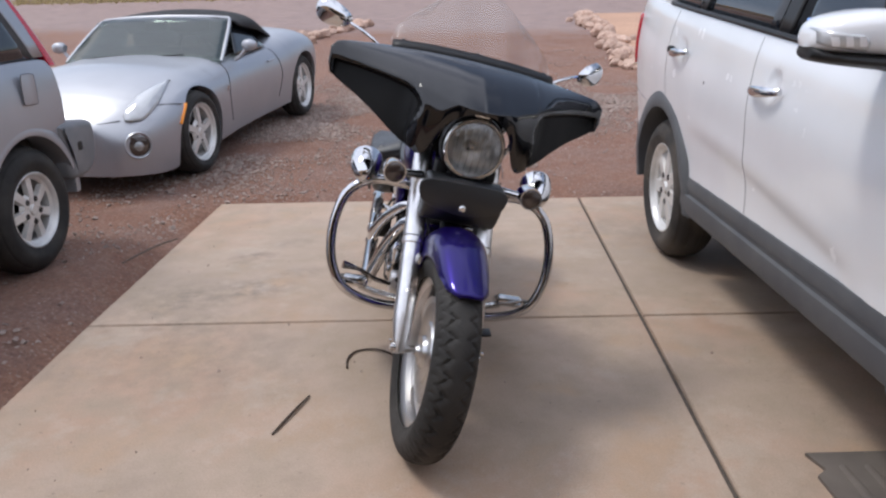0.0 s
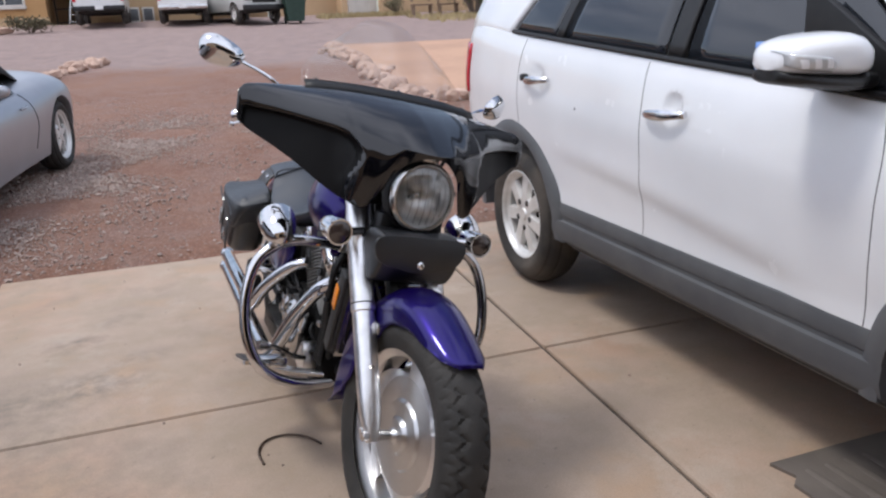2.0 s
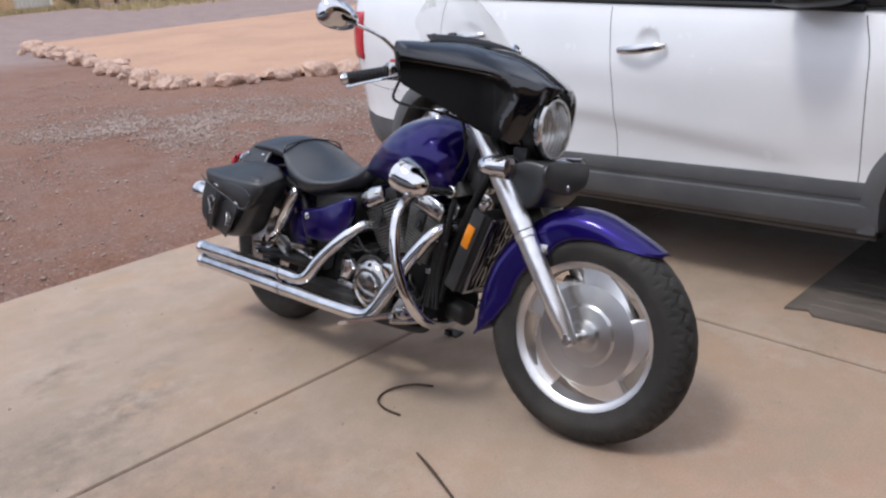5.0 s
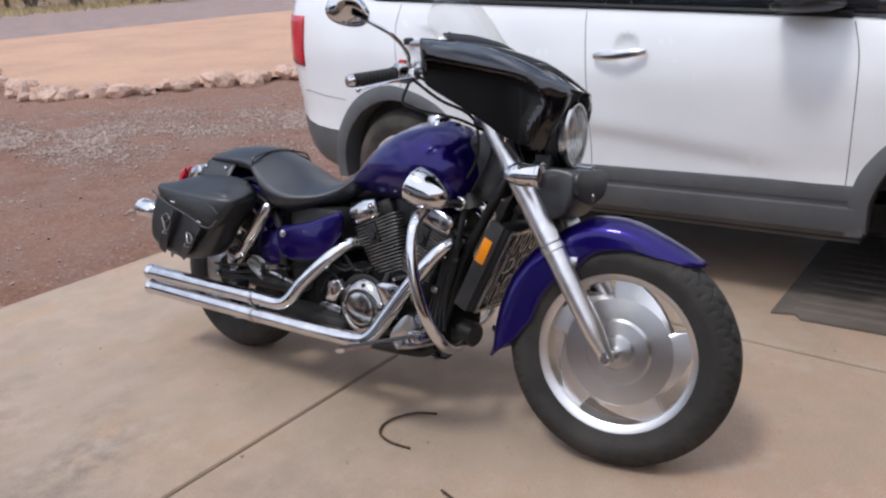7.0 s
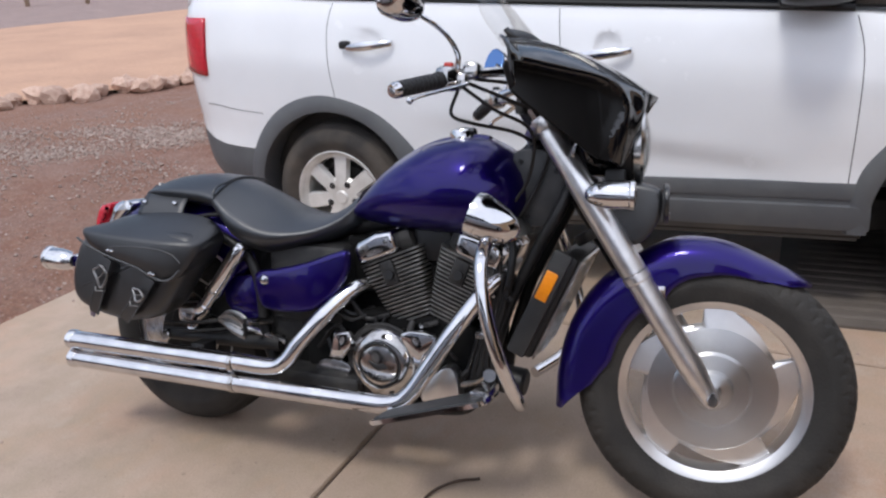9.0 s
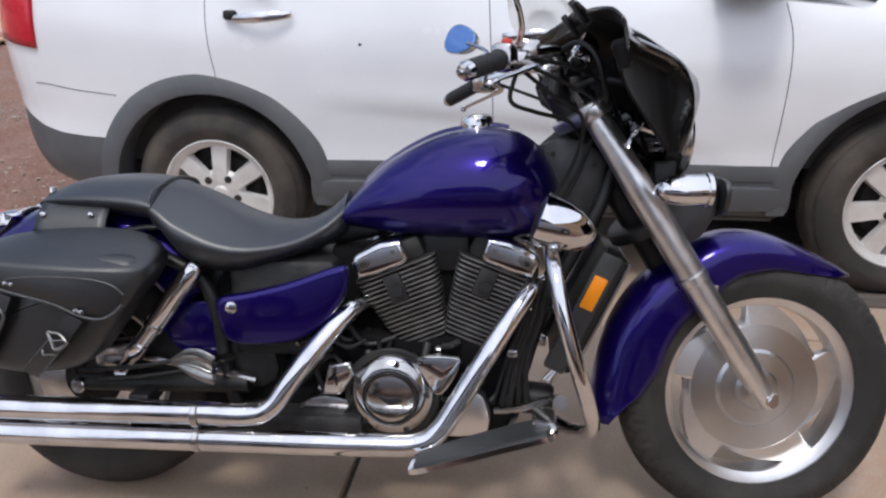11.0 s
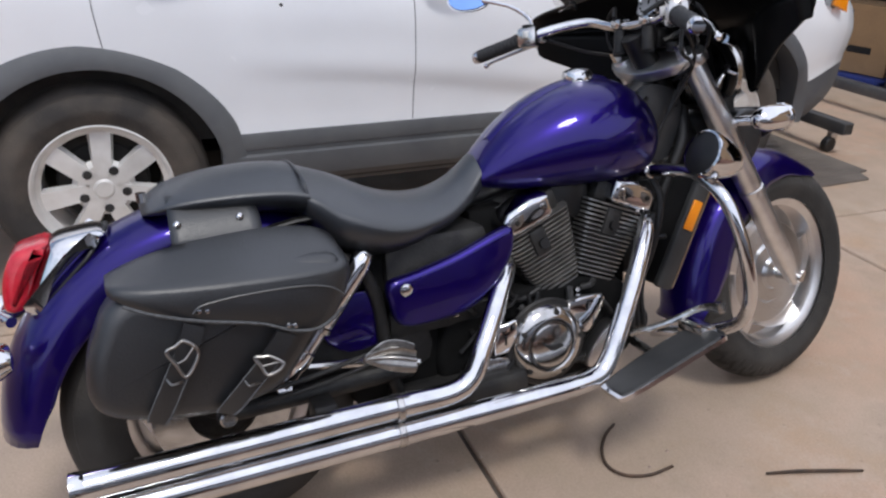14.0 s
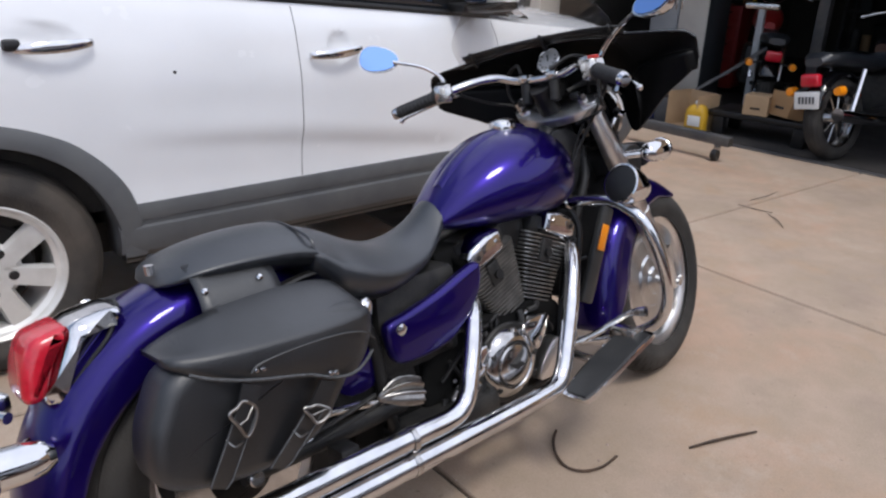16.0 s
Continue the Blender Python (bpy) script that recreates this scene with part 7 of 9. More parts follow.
    def top(u, v):
        a = (v - 0.5) * math.pi * 0.98
        y = 1.20 + 1.05 * u
        h = 1.155 + 0.045 * math.sin(math.pi * min(1, u * 1.5)) - 0.30 * max(0, (u - 0.45) / 0.55) ** 1.5
        w = 0.66 - 0.10 * max(0, u - 0.4)
        base = 1.06 - 0.24 * u ** 0.7
        x = w * math.sin(a) * (1 + 0.10 * (1 - math.cos(a)))
        k = math.cos(a) ** 0.42
        return (x, y, base + (h - base) * k)
    cloth = mat("black_cloth_top", (0.016, 0.016, 0.018), 0.85, noise_scale=9, amount=0.5, color2=(0.030, 0.029, 0.030), bump=0.2, bump_scale=400)
    solid(part("soft_top", grid(top, 16, 24), cloth, root, "black cloth convertible top", sharp=80), 0.01)
    # cabin
    part("cabin_lining", box((0, 1.38, 0.80), (1.34, 1.16, 0.13), 0.03), BLACK, root, "dark cabin lining")
    part("dashboard", box((0, 0.93, 0.80), (1.36, 0.24, 0.12), 0.04, seg=3), BLACK, root)
    part("steering_wheel", lathe([(0.165 + 0.014 * math.cos(t), 0.014 * math.sin(t)) for t in (2 * math.pi * k / 8 for k in range(8))], 28, (0.35, 1.10, 0.86), (0, -0.9, -0.42), closed=True), BLACK, root)
    seatm = mat("grey_seat_cloth", (0.09, 0.09, 0.095), 0.8, noise_scale=12, amount=0.4, color2=(0.06, 0.06, 0.065))
    for x in (-0.35, 0.35):
        st = part("seat", box((x, 1.62, 0.74), (0.46, 0.16, 0.52), 0.06, seg=3), seatm, root)
        part("headrest", box((x, 1.66, 1.03), (0.24, 0.10, 0.14), 0.04, seg=3), seatm, st)
    for x in (-0.45, 0.10):
        part("wiper", tube([(x, 0.60, 0.850), (x + 0.15, 0.625, 0.860), (x + 0.34, 0.66, 0.868)], 0.008, 6), BLACK, root)
    part("grille_opening", prism(smooth_outline([(-0.30, 0.42), (-0.06, 0.43), (-0.06, 0.50), (-0.28, 0.49)], 3), -0.01, 0.03, 0.004), BLACK, root, "", Matrix(((0, 1, 0, 0), (-1, 0, 0, -0.81), (0, 0, 1, 0), (0, 0, 0, 1))))
    part("lower_intake", box((0, -0.755, 0.24), (0.9, 0.05, 0.09), 0.02), BLACK, root)
    return root


make_roadster()


def make_silver_suv():
    M = pose(-3.216, -0.467, -0.01, 0, 0, -8)
    root = thing("silver_suv", "silver compact sport utility car with dark plastic bumpers", "car", M)
    half = curve([-0.75, -0.5, 0.0, 1.3, 2.62, 2.95, 3.14], [0.72, 0.81, 0.868, 0.875, 0.872, 0.862, 0.84])
    high = curve([-0.75, -0.5, 0.3, 0.6, 2.0, 2.9, 3.14], [0.85, 0.95, 1.03, 1.05, 1.08, 1.10, 1.07])
    low = curve([-0.75, 0.0, 2.6, 2.95, 3.14], [0.34, 0.30, 0.30, 0.42, 0.60])
    side = curve([0, 0.25, 0.5, 0.75, 0.92, 1.0], [0.955, 0.98, 1.0, 0.992, 0.968, 0.935])
    part("body", car_skin(-0.75, 3.14, half, low, high, lambda y: 0.03, side, [(0.0, 0.34, 0.405), (2.62, 0.34, 0.405)], (0.35, 0.14), 0.12, 14, 5, 0.02), SILVER, root, "silver metallic body", sharp=30)
    bp = mat("dark_bumper_plastic", (0.17, 0.175, 0.185), 0.5, noise_scale=8, amount=0.5, color2=(0.22, 0.22, 0.225))
    part("underbody", box((0, 1.18, 0.36), (1.45, 3.6, 0.14)), WELL, root)
    part("inner_body", box((0, 1.15, 0.56), (1.44, 3.4, 0.30)), WELL, root)
    ol = smooth_outline([(2.975, 0.44), (3.03, 0.41), (3.17, 0.43), (3.25, 0.50), (3.275, 0.66), (3.22, 0.735), (2.93, 0.748), (2.90, 0.70), (2.955, 0.56)], 4)
    b = part("rear_bumper", prism(ol, -0.882, 0.882, 0.045, 4), bp, root, "dark grey plastic rear bumper")
    for s in (-1, 1):
        part("bumper_reflector", box((s * 0.882, 3.075, 0.60), (0.012, 0.045, 0.05), 0.006), WELL, b)
        for yc in (0.0, 2.62):
            arch_trim(root, yc, 0.34, 0.395, 0.062, s * 0.845, radians(0), radians(180), SILVER, 0.028)
            car_wheel(root, "wheel", s * 0.755, yc, 0.335, 0.345, 0.215, 0.205, 7, (0.022, 0.030), side=s, tyre=RUBBER)
        # greenhouse
        belt = lambda y: 1.05 + 0.018 * y
        gl = lambda y, z: s * (half(y) * 0.93 - 0.20 * max(0, (z - belt(y)) / 0.55) ** 1.2)
        for name, a0, a1, b0, b1, m, o in (("side_window", 2.30, 2.90, 2.32, 2.72, DARKGLASS, 0.0), ("side_window", 1.30, 2.22, 1.35, 2.22, DARKGLASS, 0.0), ("side_window", 0.55, 1.22, 0.95, 1.25, DARKGLASS, 0.0), ("pillar", 2.22, 2.30, 2.22, 2.32, BLACK, 0.004), ("pillar", 1.22, 1.30, 1.25, 1.35, BLACK, 0.004), ("rear_pillar", 2.90, 3.05, 2.72, 2.86, SILVER, 0.004), ("front_pillar", 0.42, 0.55, 0.85, 0.95, SILVER, 0.004)):
            solid(part(name, patch(gl, lambda u: (a0 + (a1 - a0) * u, belt(a0 + (a1 - a0) * u) + 0.01), lambda u: (b0 + (b1 - b0) * u, 1.57), 6, 6, o), m, root), 0.01)
        rows = [[(s * (0.80 - 0.16 * t ** 1.2 + dx), 3.06 - 0.19 * t + dy, 1.06 + 0.48 * t) for dx, dy in ((-0.07, 0.03), (0.012, 0.03), (0.022, 0.0), (0.016, -0.035), (-0.05, -0.03))] for t in (0, 0.2, 0.4, 0.6, 0.8, 1.0)]
        part("tail_lamp", rings(rows), REDLENS, root, "tall red pillar tail lamp")
        fz = prism(smooth_outline([(2.655, 0.888), (2.745, 0.884), (2.765, 0.905), (2.765, 1.015), (2.745, 1.04), (2.665, 1.042), (2.645, 1.02), (2.64, 0.91)], 3), s * 0.868, s * 0.8745, 0.003)
        if s > 0:
            part("fuel_flap", fz, SILVER, root)
            line = [(s * 0.873, y, z) for y, z in smooth_outline([(2.655, 0.888), (2.745, 0.884), (2.765, 0.905), (2.765, 1.015), (2.745, 1.04), (2.665, 1.042), (2.645, 1.02), (2.64, 0.91)], 3)]
            part("flap_gap", tube(line + line[:1], 0.002, 6, 1), SEAMGREY, root)
        else:
            fz.free()
        line = spline([(0, 2.16, 0.42), (0, 2.20, 0.70), (0, 2.24, 1.06)], 6)
        part("door_gap", tube([(s * half(p.y) * side((p.z - 0.3) / 0.78), p.y, p.z) for p in line], 0.003, 6, 1), WELL, root)
    solid(part("roof", grid(lambda u, v: ((v - 0.5) * 2 * 0.63, 0.95 + 1.95 * u, 1.575 + 0.06 * math.sin(math.pi * u) + 0.04 * (1 - (2 * v - 1) ** 2)), 10, 8), SILVER, root), 0.03)
    solid(part("windscreen", grid(lambda u, v: ((v - 0.5) * 2 * (0.77 - 0.13 * u), 0.40 + 0.55 * u, 1.07 + 0.50 * u), 6, 8), DARKGLASS, root), 0.006)
    solid(part("rear_window", grid(lambda u, v: ((v - 0.5) * 2 * (0.72 - 0.10 * u), 3.10 - 0.18 * u, 1.08 + 0.49 * u), 6, 8), DARKGLASS, root), 0.006)
    return root


make_silver_suv()

# ---- road, rock borders, gravel, houses and vehicles across the way ----
SAND = mat("tan_sand", (0.50, 0.305, 0.205), 0.95, noise_scale=0.8, amount=0.5, color2=(0.42, 0.255, 0.175), bump=0.3, bump_scale=30, fine=0.35)
STONE = mat("pink_sandstone", (0.46, 0.33, 0.26), 0.9, noise_scale=6, amount=0.5, color2=(0.34, 0.215, 0.165), bump=0.4, bump_scale=24, island=0.35, fine=0.3)
PEBBLE = mat("grey_red_gravel", (0.34, 0.25, 0.21), 0.9, island=0.36, noise_scale=30, amount=0.4, color2=(0.43, 0.355, 0.31))
STUCCO = mat("ochre_stucco", (0.50, 0.300, 0.135), 0.9, noise_scale=0.7, amount=0.4, color2=(0.44, 0.255, 0.115), bump=0.3, bump_scale=40, fine=0.25)
STUCCO2 = mat("tan_stucco", (0.52, 0.36, 0.21), 0.9, noise_scale=0.7, amount=0.4, color2=(0.45, 0.31, 0.18), bump=0.3, bump_scale=40, fine=0.25)
TRIMWHITE = mat("weathered_white_trim", (0.62, 0.58, 0.52), 0.7, noise_scale=3, amount=0.4, color2=(0.52, 0.48, 0.43))
WOODGREY = mat("weathered_wood", (0.17, 0.11, 0.075), 0.85, noise_scale=6, amount=0.5, color2=(0.24, 0.17, 0.12), bump=0.3, bump_scale=40)
LEAFDRY = mat("dry_shrub_leaf", (0.135, 0.115, 0.065), 0.9, island=0.5)
LEAFGREEN = mat("olive_shrub_leaf", (0.085, 0.105, 0.045), 0.85, island=0.5)
TWIG = mat("grey_twig", (0.16, 0.125, 0.10), 0.9, noise_scale=12, amount=0.4, color2=(0.10, 0.08, 0.065))
STRAW = mat("dry_grass", (0.42, 0.33, 0.17), 0.9, island=0.35)

BORDER = [(5.15, 19.2), (4.75, 16.8), (4.45, 14.6), (4.15, 12.4), (3.85, 10.9), (3.55, 9.75), (3.80, 9.05), (4.35, 8.65), (5.0, 8.30), (5.7, 7.80), (6.6, 7.35), (7.8, 7.0), (9.5, 6.6)]
BORDER_L = [(-2.6, 13.4), (-2.0, 14.4), (-1.6, 15.6), (-1.1, 17.0), (-0.7, 18.2)]


def make_sand():
    edge = [(p.x, p.y) for p in spline([(x, y, 0) for x, y in BORDER], 4)]
    rows = []
    for k, (x, y) in enumerate(edge):
        row = []
        ex, ey = 30.0, 17.0 + (k / (len(edge) - 1)) * -3.0
        for j in range(13):
            t = (j / 12) ** 1.4
            px, py = x + (ex - x) * t, y + (ey - y) * t
            row.append((px, py, rise(px, py) + 0.035 + 0.02 * noise.noise((px, py, 0)) - (0.06 if j == 12 else 0)))
        rows.append(row)
    tagged(part("sand_yard", rings(rows, closed=False), SAND, sharp=80), "smooth tan sand yard behind a border of stones", "ground", kind="structure")


make_sand()


def lump(seed, n=2, squash=0.7):
    """An uneven stone of about unit size."""
    bm = bmesh.new()
    bmesh.ops.create_icosphere(bm, subdivisions=n, radius=0.5)
    for v in bm.verts:
        k = 1 + 0.45 * noise.noise(v.co * 2.2 + Vector((seed * 7.1, seed * 3.3, 0))) + 0.15 * noise.noise(v.co * 5 + Vector((0, seed * 5.0, 1)))
        v.co = Vector((v.co.x * k, v.co.y * k * 0.85, v.co.z * k * squash))
    me = bpy.data.meshes.new("stone")
    bm.to_mesh(me)
    bm.free()
    me.materials.append(STONE)
    return me


def make_borders():
    shapes = [lump(s) for s in range(7)]
    rng = random.Random(5)
    for line, gap, spread in ((BORDER, 0.115, 0.20), (BORDER_L, 0.13, 0.25)):
        root = thing("stone_border", "row of loose pinkish stones edging the drive", "stone border", kind="structure")
        pts = spline([(x, y, 0) for x, y in line], 30)
        acc, last = 0.0, pts[0]
        for p in pts[1:]:
            acc += (p - last).length
            last = p
            while acc > gap:
                acc -= gap * rng.uniform(0.7, 1.3)
                ob = new("stone", rng.choice(shapes))
                ob.parent = root
                s = rng.uniform(0.14, 0.36)
                x, y = p.x + rng.gauss(0, spread * 0.6), p.y + rng.gauss(0, spread * 0.6)
                ob.matrix_basis = Matrix.Translation((x, y, rise(x, y) + 0.16 * s)) @ Euler((rng.uniform(-0.4, 0.4), rng.uniform(-0.4, 0.4), rng.uniform(0, 6.3))).to_matrix().to_4x4() @ Matrix.Scale(s, 4)


make_borders()


def scatter(name, label, count, place, size, material, seed, category="gravel"):
    """Loose stones in ONE mesh, each a small uneven octahedron."""
    rng = np.random.default_rng(seed)
    base = np.array([(1, 0, 0), (0, 1, 0), (-1, 0, 0), (0, -1, 0), (0, 0, 0.7), (0, 0, -0.5), (0.6, 0.6, 0.35), (-0.6, -0.6, 0.3)], float)
    tri = np.array([(0, 6, 4), (6, 1, 4), (1, 2, 4), (2, 7, 4), (7, 3, 4), (3, 0, 4), (1, 6, 5), (6, 0, 5), (2, 1, 5), (7, 2, 5), (3, 7, 5), (0, 3, 5)])
    vs, fs, n = [], [], 0
    while n < count:
        x, y, keep = place(rng)
        if not keep:
            continue
        s = size(rng)
        a = rng.uniform(0, 6.28)
        p = base * (1 + rng.uniform(-0.35, 0.35, base.shape)) * s
        c, sn = math.cos(a), math.sin(a)
        p = np.stack([p[:, 0] * c - p[:, 1] * sn + x, p[:, 0] * sn + p[:, 1] * c + y, p[:, 2] + rise(x, y) - 0.015 + 0.035 * noise.noise((x * 0.9, y * 0.9, 3.0)) + 0.012 * noise.noise((x * 4, y * 4, 7.0))], 1)
        vs.append(p)
        fs.append(tri + 8 * n)
        n += 1
    me = bpy.data.meshes.new(name)
    me.from_pydata(np.concatenate(vs).tolist(), [], np.concatenate(fs).tolist())
    me.materials.append(material)
    return tagged(new(name, me), label, category, kind="stuff")


def on_slab(x, y):
    return x > -1.62 + 0.05 * y and y < 3.20 - 0.090 * x


def gravel_place(rng):
    k = rng.uniform()
    if k < 0.36:
        t = rng.uniform()
        x, y = -1.9 + 1.9 * t + rng.normal(0, 0.45), 3.6 + 5.2 * t + rng.normal(0, 0.7)
    elif k < 0.72:
        t = rng.uniform()
        x, y = 1.2 + 3.2 * t + rng.normal(0, 0.35), 7.6 - 2.6 * t + rng.normal(0, 0.9)
    else:
        x, y = rng.uniform(-6, 6), rng.uniform(-1, 12)
    d = noise.noise((x * 1.3, y * 1.3, 11.0))
    return x, y, (not on_slab(x, y)) and y < 14 and d > -0.05 + 0.3 * rng.uniform(-1, 1)


scatter("gravel", "loose grey and reddish gravel over the dirt", 46000, gravel_place, lambda r: float(np.clip(r.lognormal(-4.95, 0.45), 0.003, 0.026)), PEBBLE, 3)


def shrub(name, x, y, r, h, count, material, label, seed, stems=9, leaf=0.05):
    """A loose shrub: thin stems and many small leaves with gaps."""
    rng = random.Random(seed)
    z = rise(x, y)
    root = thing(name, label, "shrub", Matrix.Translation((x, y, z - 0.02)))
    bm = bmesh.new()
    ends = []
    for k in range(stems):
        a = rng.uniform(0, 6.28)
        q = Vector((math.cos(a) * r * rng.uniform(0.3, 0.9), math.sin(a) * r * rng.uniform(0.3, 0.9), h * rng.uniform(0.6, 1.0)))
        join(bm, tube([(0.1 * q.x, 0.1 * q.y, 0), (0.4 * q.x, 0.4 * q.y, 0.5 * q.z), tuple(q)], [0.03 * h, 0.02 * h, 0.008 * h], 5, 3))
        for _ in range(3):
            t = rng.uniform(0.4, 0.9)
            e = q * t + Vector((rng.gauss(0, r * 0.25), rng.gauss(0, r * 0.25), rng.uniform(0, h * 0.25)))
            join(bm, tube([tuple(q * (t - 0.2)), tuple(e)], [0.012 * h, 0.005 * h], 4, 1))
            ends.append(e)
        ends.append(q)
    part("stems", bm, TWIG, root)
    vs, fs = [], []
    for k in range(count):
        e = rng.choice(ends)
        c = e + Vector((rng.gauss(0, r * 0.20), rng.gauss(0, r * 0.20), rng.gauss(0, h * 0.13)))
        c.z = max(0.03, c.z)
        u = Vector((rng.gauss(0, 1), rng.gauss(0, 1), rng.gauss(0, 1))).normalized() * leaf * rng.uniform(0.6, 1.4)
        w = u.cross(Vector((rng.gauss(0, 1), rng.gauss(0, 1), rng.gauss(0, 1)))).normalized() * leaf * 0.45
        n = len(vs)
        vs += [tuple(c - u), tuple(c + w), tuple(c + u), tuple(c - w)]
        fs.append((n, n + 1, n + 2, n + 3))
    me = bpy.data.meshes.new("crown")
    me.from_pydata(vs, [], fs)
    me.materials.append(material)
    ob = new("crown", me)
    ob.parent = root
    return root


shrub("shrub", -6.9, 31.6, 0.55, 0.60, 600, LEAFDRY, "grey-brown dry shrub by the house wall", 1, leaf=0.07)
shrub("shrub", -2.9, 31.2, 0.75, 0.52, 700, LEAFDRY, "low spreading dry shrub beside the drive", 2, leaf=0.07)
shrub("shrub", -10.6, 32.2, 1.3, 2.6, 160, LEAFDRY, "bare branching desert bush with few leaves", 3, stems=14, leaf=0.05)
shrub("shrub", -12.2, 31.5, 1.2, 1.6, 900, LEAFGREEN, "rounded olive-green shrub at the roadside", 4, leaf=0.08)
shrub("shrub", -7.4, 34.0, 0.9, 1.4, 600, LEAFGREEN, "dark green shrub at the roadside", 14, leaf=0.08)
shrub("shrub", 15.1, 30.8, 1.4, 2.0, 1600, LEAFGREEN, "large olive-green shrub by the rail fence", 5, stems=12, leaf=0.09)
shrub("shrub", 16.6, 30.2, 1.0, 1.7, 900, LEAFGREEN, "olive-green shrub by the rail fence", 6, leaf=0.09)
shrub("shrub", 12.2, 33.0, 0.7, 0.8, 500, LEAFDRY, "small dry shrub at the foot of a wall", 7, leaf=0.06)
shrub("shrub", 19.4, 28.6, 1.2, 1.6, 900, LEAFGREEN, "olive-green shrub behind the fence", 8, leaf=0.09)
shrub("shrub", 6.4, -3.4, 0.75, 1.05, 1100, LEAFGREEN, "leafy green shrub beside the garage corner", 21, stems=12, leaf=0.07)
shrub("shrub", 7.6, -4.3, 0.95, 1.25, 1300, LEAFGREEN, "tall leafy green shrub at the side of the garage", 22, stems=12, leaf=0.08)
shrub("shrub", 9.3, -6.0, 1.2, 1.5, 1300, LEAFGREEN, "broad green shrub along the side yard", 23, stems=12, leaf=0.09)


def straw_tufts():
    rng = random.Random(9)
    vs, fs = [], []
    for k in range(2600):
        side = rng.random()
        if side < 0.45:
            x, y = rng.uniform(-15, -4), 30.6 + rng.gauss(0, 0.5)
        elif side < 0.7:
            x, y = rng.uniform(8.5, 13), 33.0 + rng.gauss(0, 0.3)
        else:
            x, y = rng.uniform(12, 20), 30.2 - 0.42 * (rng.uniform(12, 20) - 15) + rng.gauss(0, 0.6)
        z = rise(x, y)
        for _ in range(2):
            a, h, b = rng.uniform(0, 6.28), rng.uniform(0.06, 0.24), rng.uniform(0.02, 0.05)
            n = len(vs)
            ox, oy = x + rng.gauss(0, 0.06), y + rng.gauss(0, 0.06)
            vs += [(ox - b * math.cos(a), oy - b * math.sin(a), z - 0.03), (ox + b * math.cos(a), oy + b * math.sin(a), z - 0.03), (ox + rng.gauss(0, 0.05), oy + rng.gauss(0, 0.05), z + h)]
            fs.append((n, n + 1, n + 2))
    me = bpy.data.meshes.new("dry_grass")
    me.from_pydata(vs, [], fs)
    me.materials.append(STRAW)
    tagged(new("dry_grass", me), "tufts of straw-coloured dry grass along the road", "grass", kind="stuff")


straw_tufts()


def wall_box(root, name, x0, x1, y0, y1, z0, z1, material, label=""):
    return part(name, box(((x0 + x1) / 2, (y0 + y1) / 2, (z0 + z1) / 2), (x1 - x0, y1 - y0, z1 - z0), 0.02), material, root, label, smooth=False)


def house_window(root, x0, x1, z0, z1, y):
    """A window set back in the wall with a pale frame and sill."""
    w = part("window", box(((x0 + x1) / 2, y + 0.10, (z0 + z1) / 2), (x1 - x0, 0.03, z1 - z0)), DARKGLASS, root, "dark window with a pale frame", smooth=False)
    for bx in ((x0 - 0.10, x0), (x1, x1 + 0.10)):
        part("window_frame", box((sum(bx) / 2, y - 0.02, (z0 + z1) / 2), (0.10, 0.14, z1 - z0 + 0.2), 0.01), TRIMWHITE, w, smooth=False)
    part("window_sill", box(((x0 + x1) / 2, y - 0.05, z0 - 0.09), (x1 - x0 + 0.24, 0.24, 0.18), 0.015), TRIMWHITE, w, smooth=False)
    part("window_head", box(((x0 + x1) / 2, y - 0.02, z1 + 0.06), (x1 - x0 + 0.2, 0.14, 0.12), 0.01), TRIMWHITE, w, smooth=False)
    part("mullion", box(((x0 + x1) / 2, y + 0.07, (z0 + z1) / 2), (0.05, 0.05, z1 - z0)), TRIMWHITE, w, smooth=False)
    return w


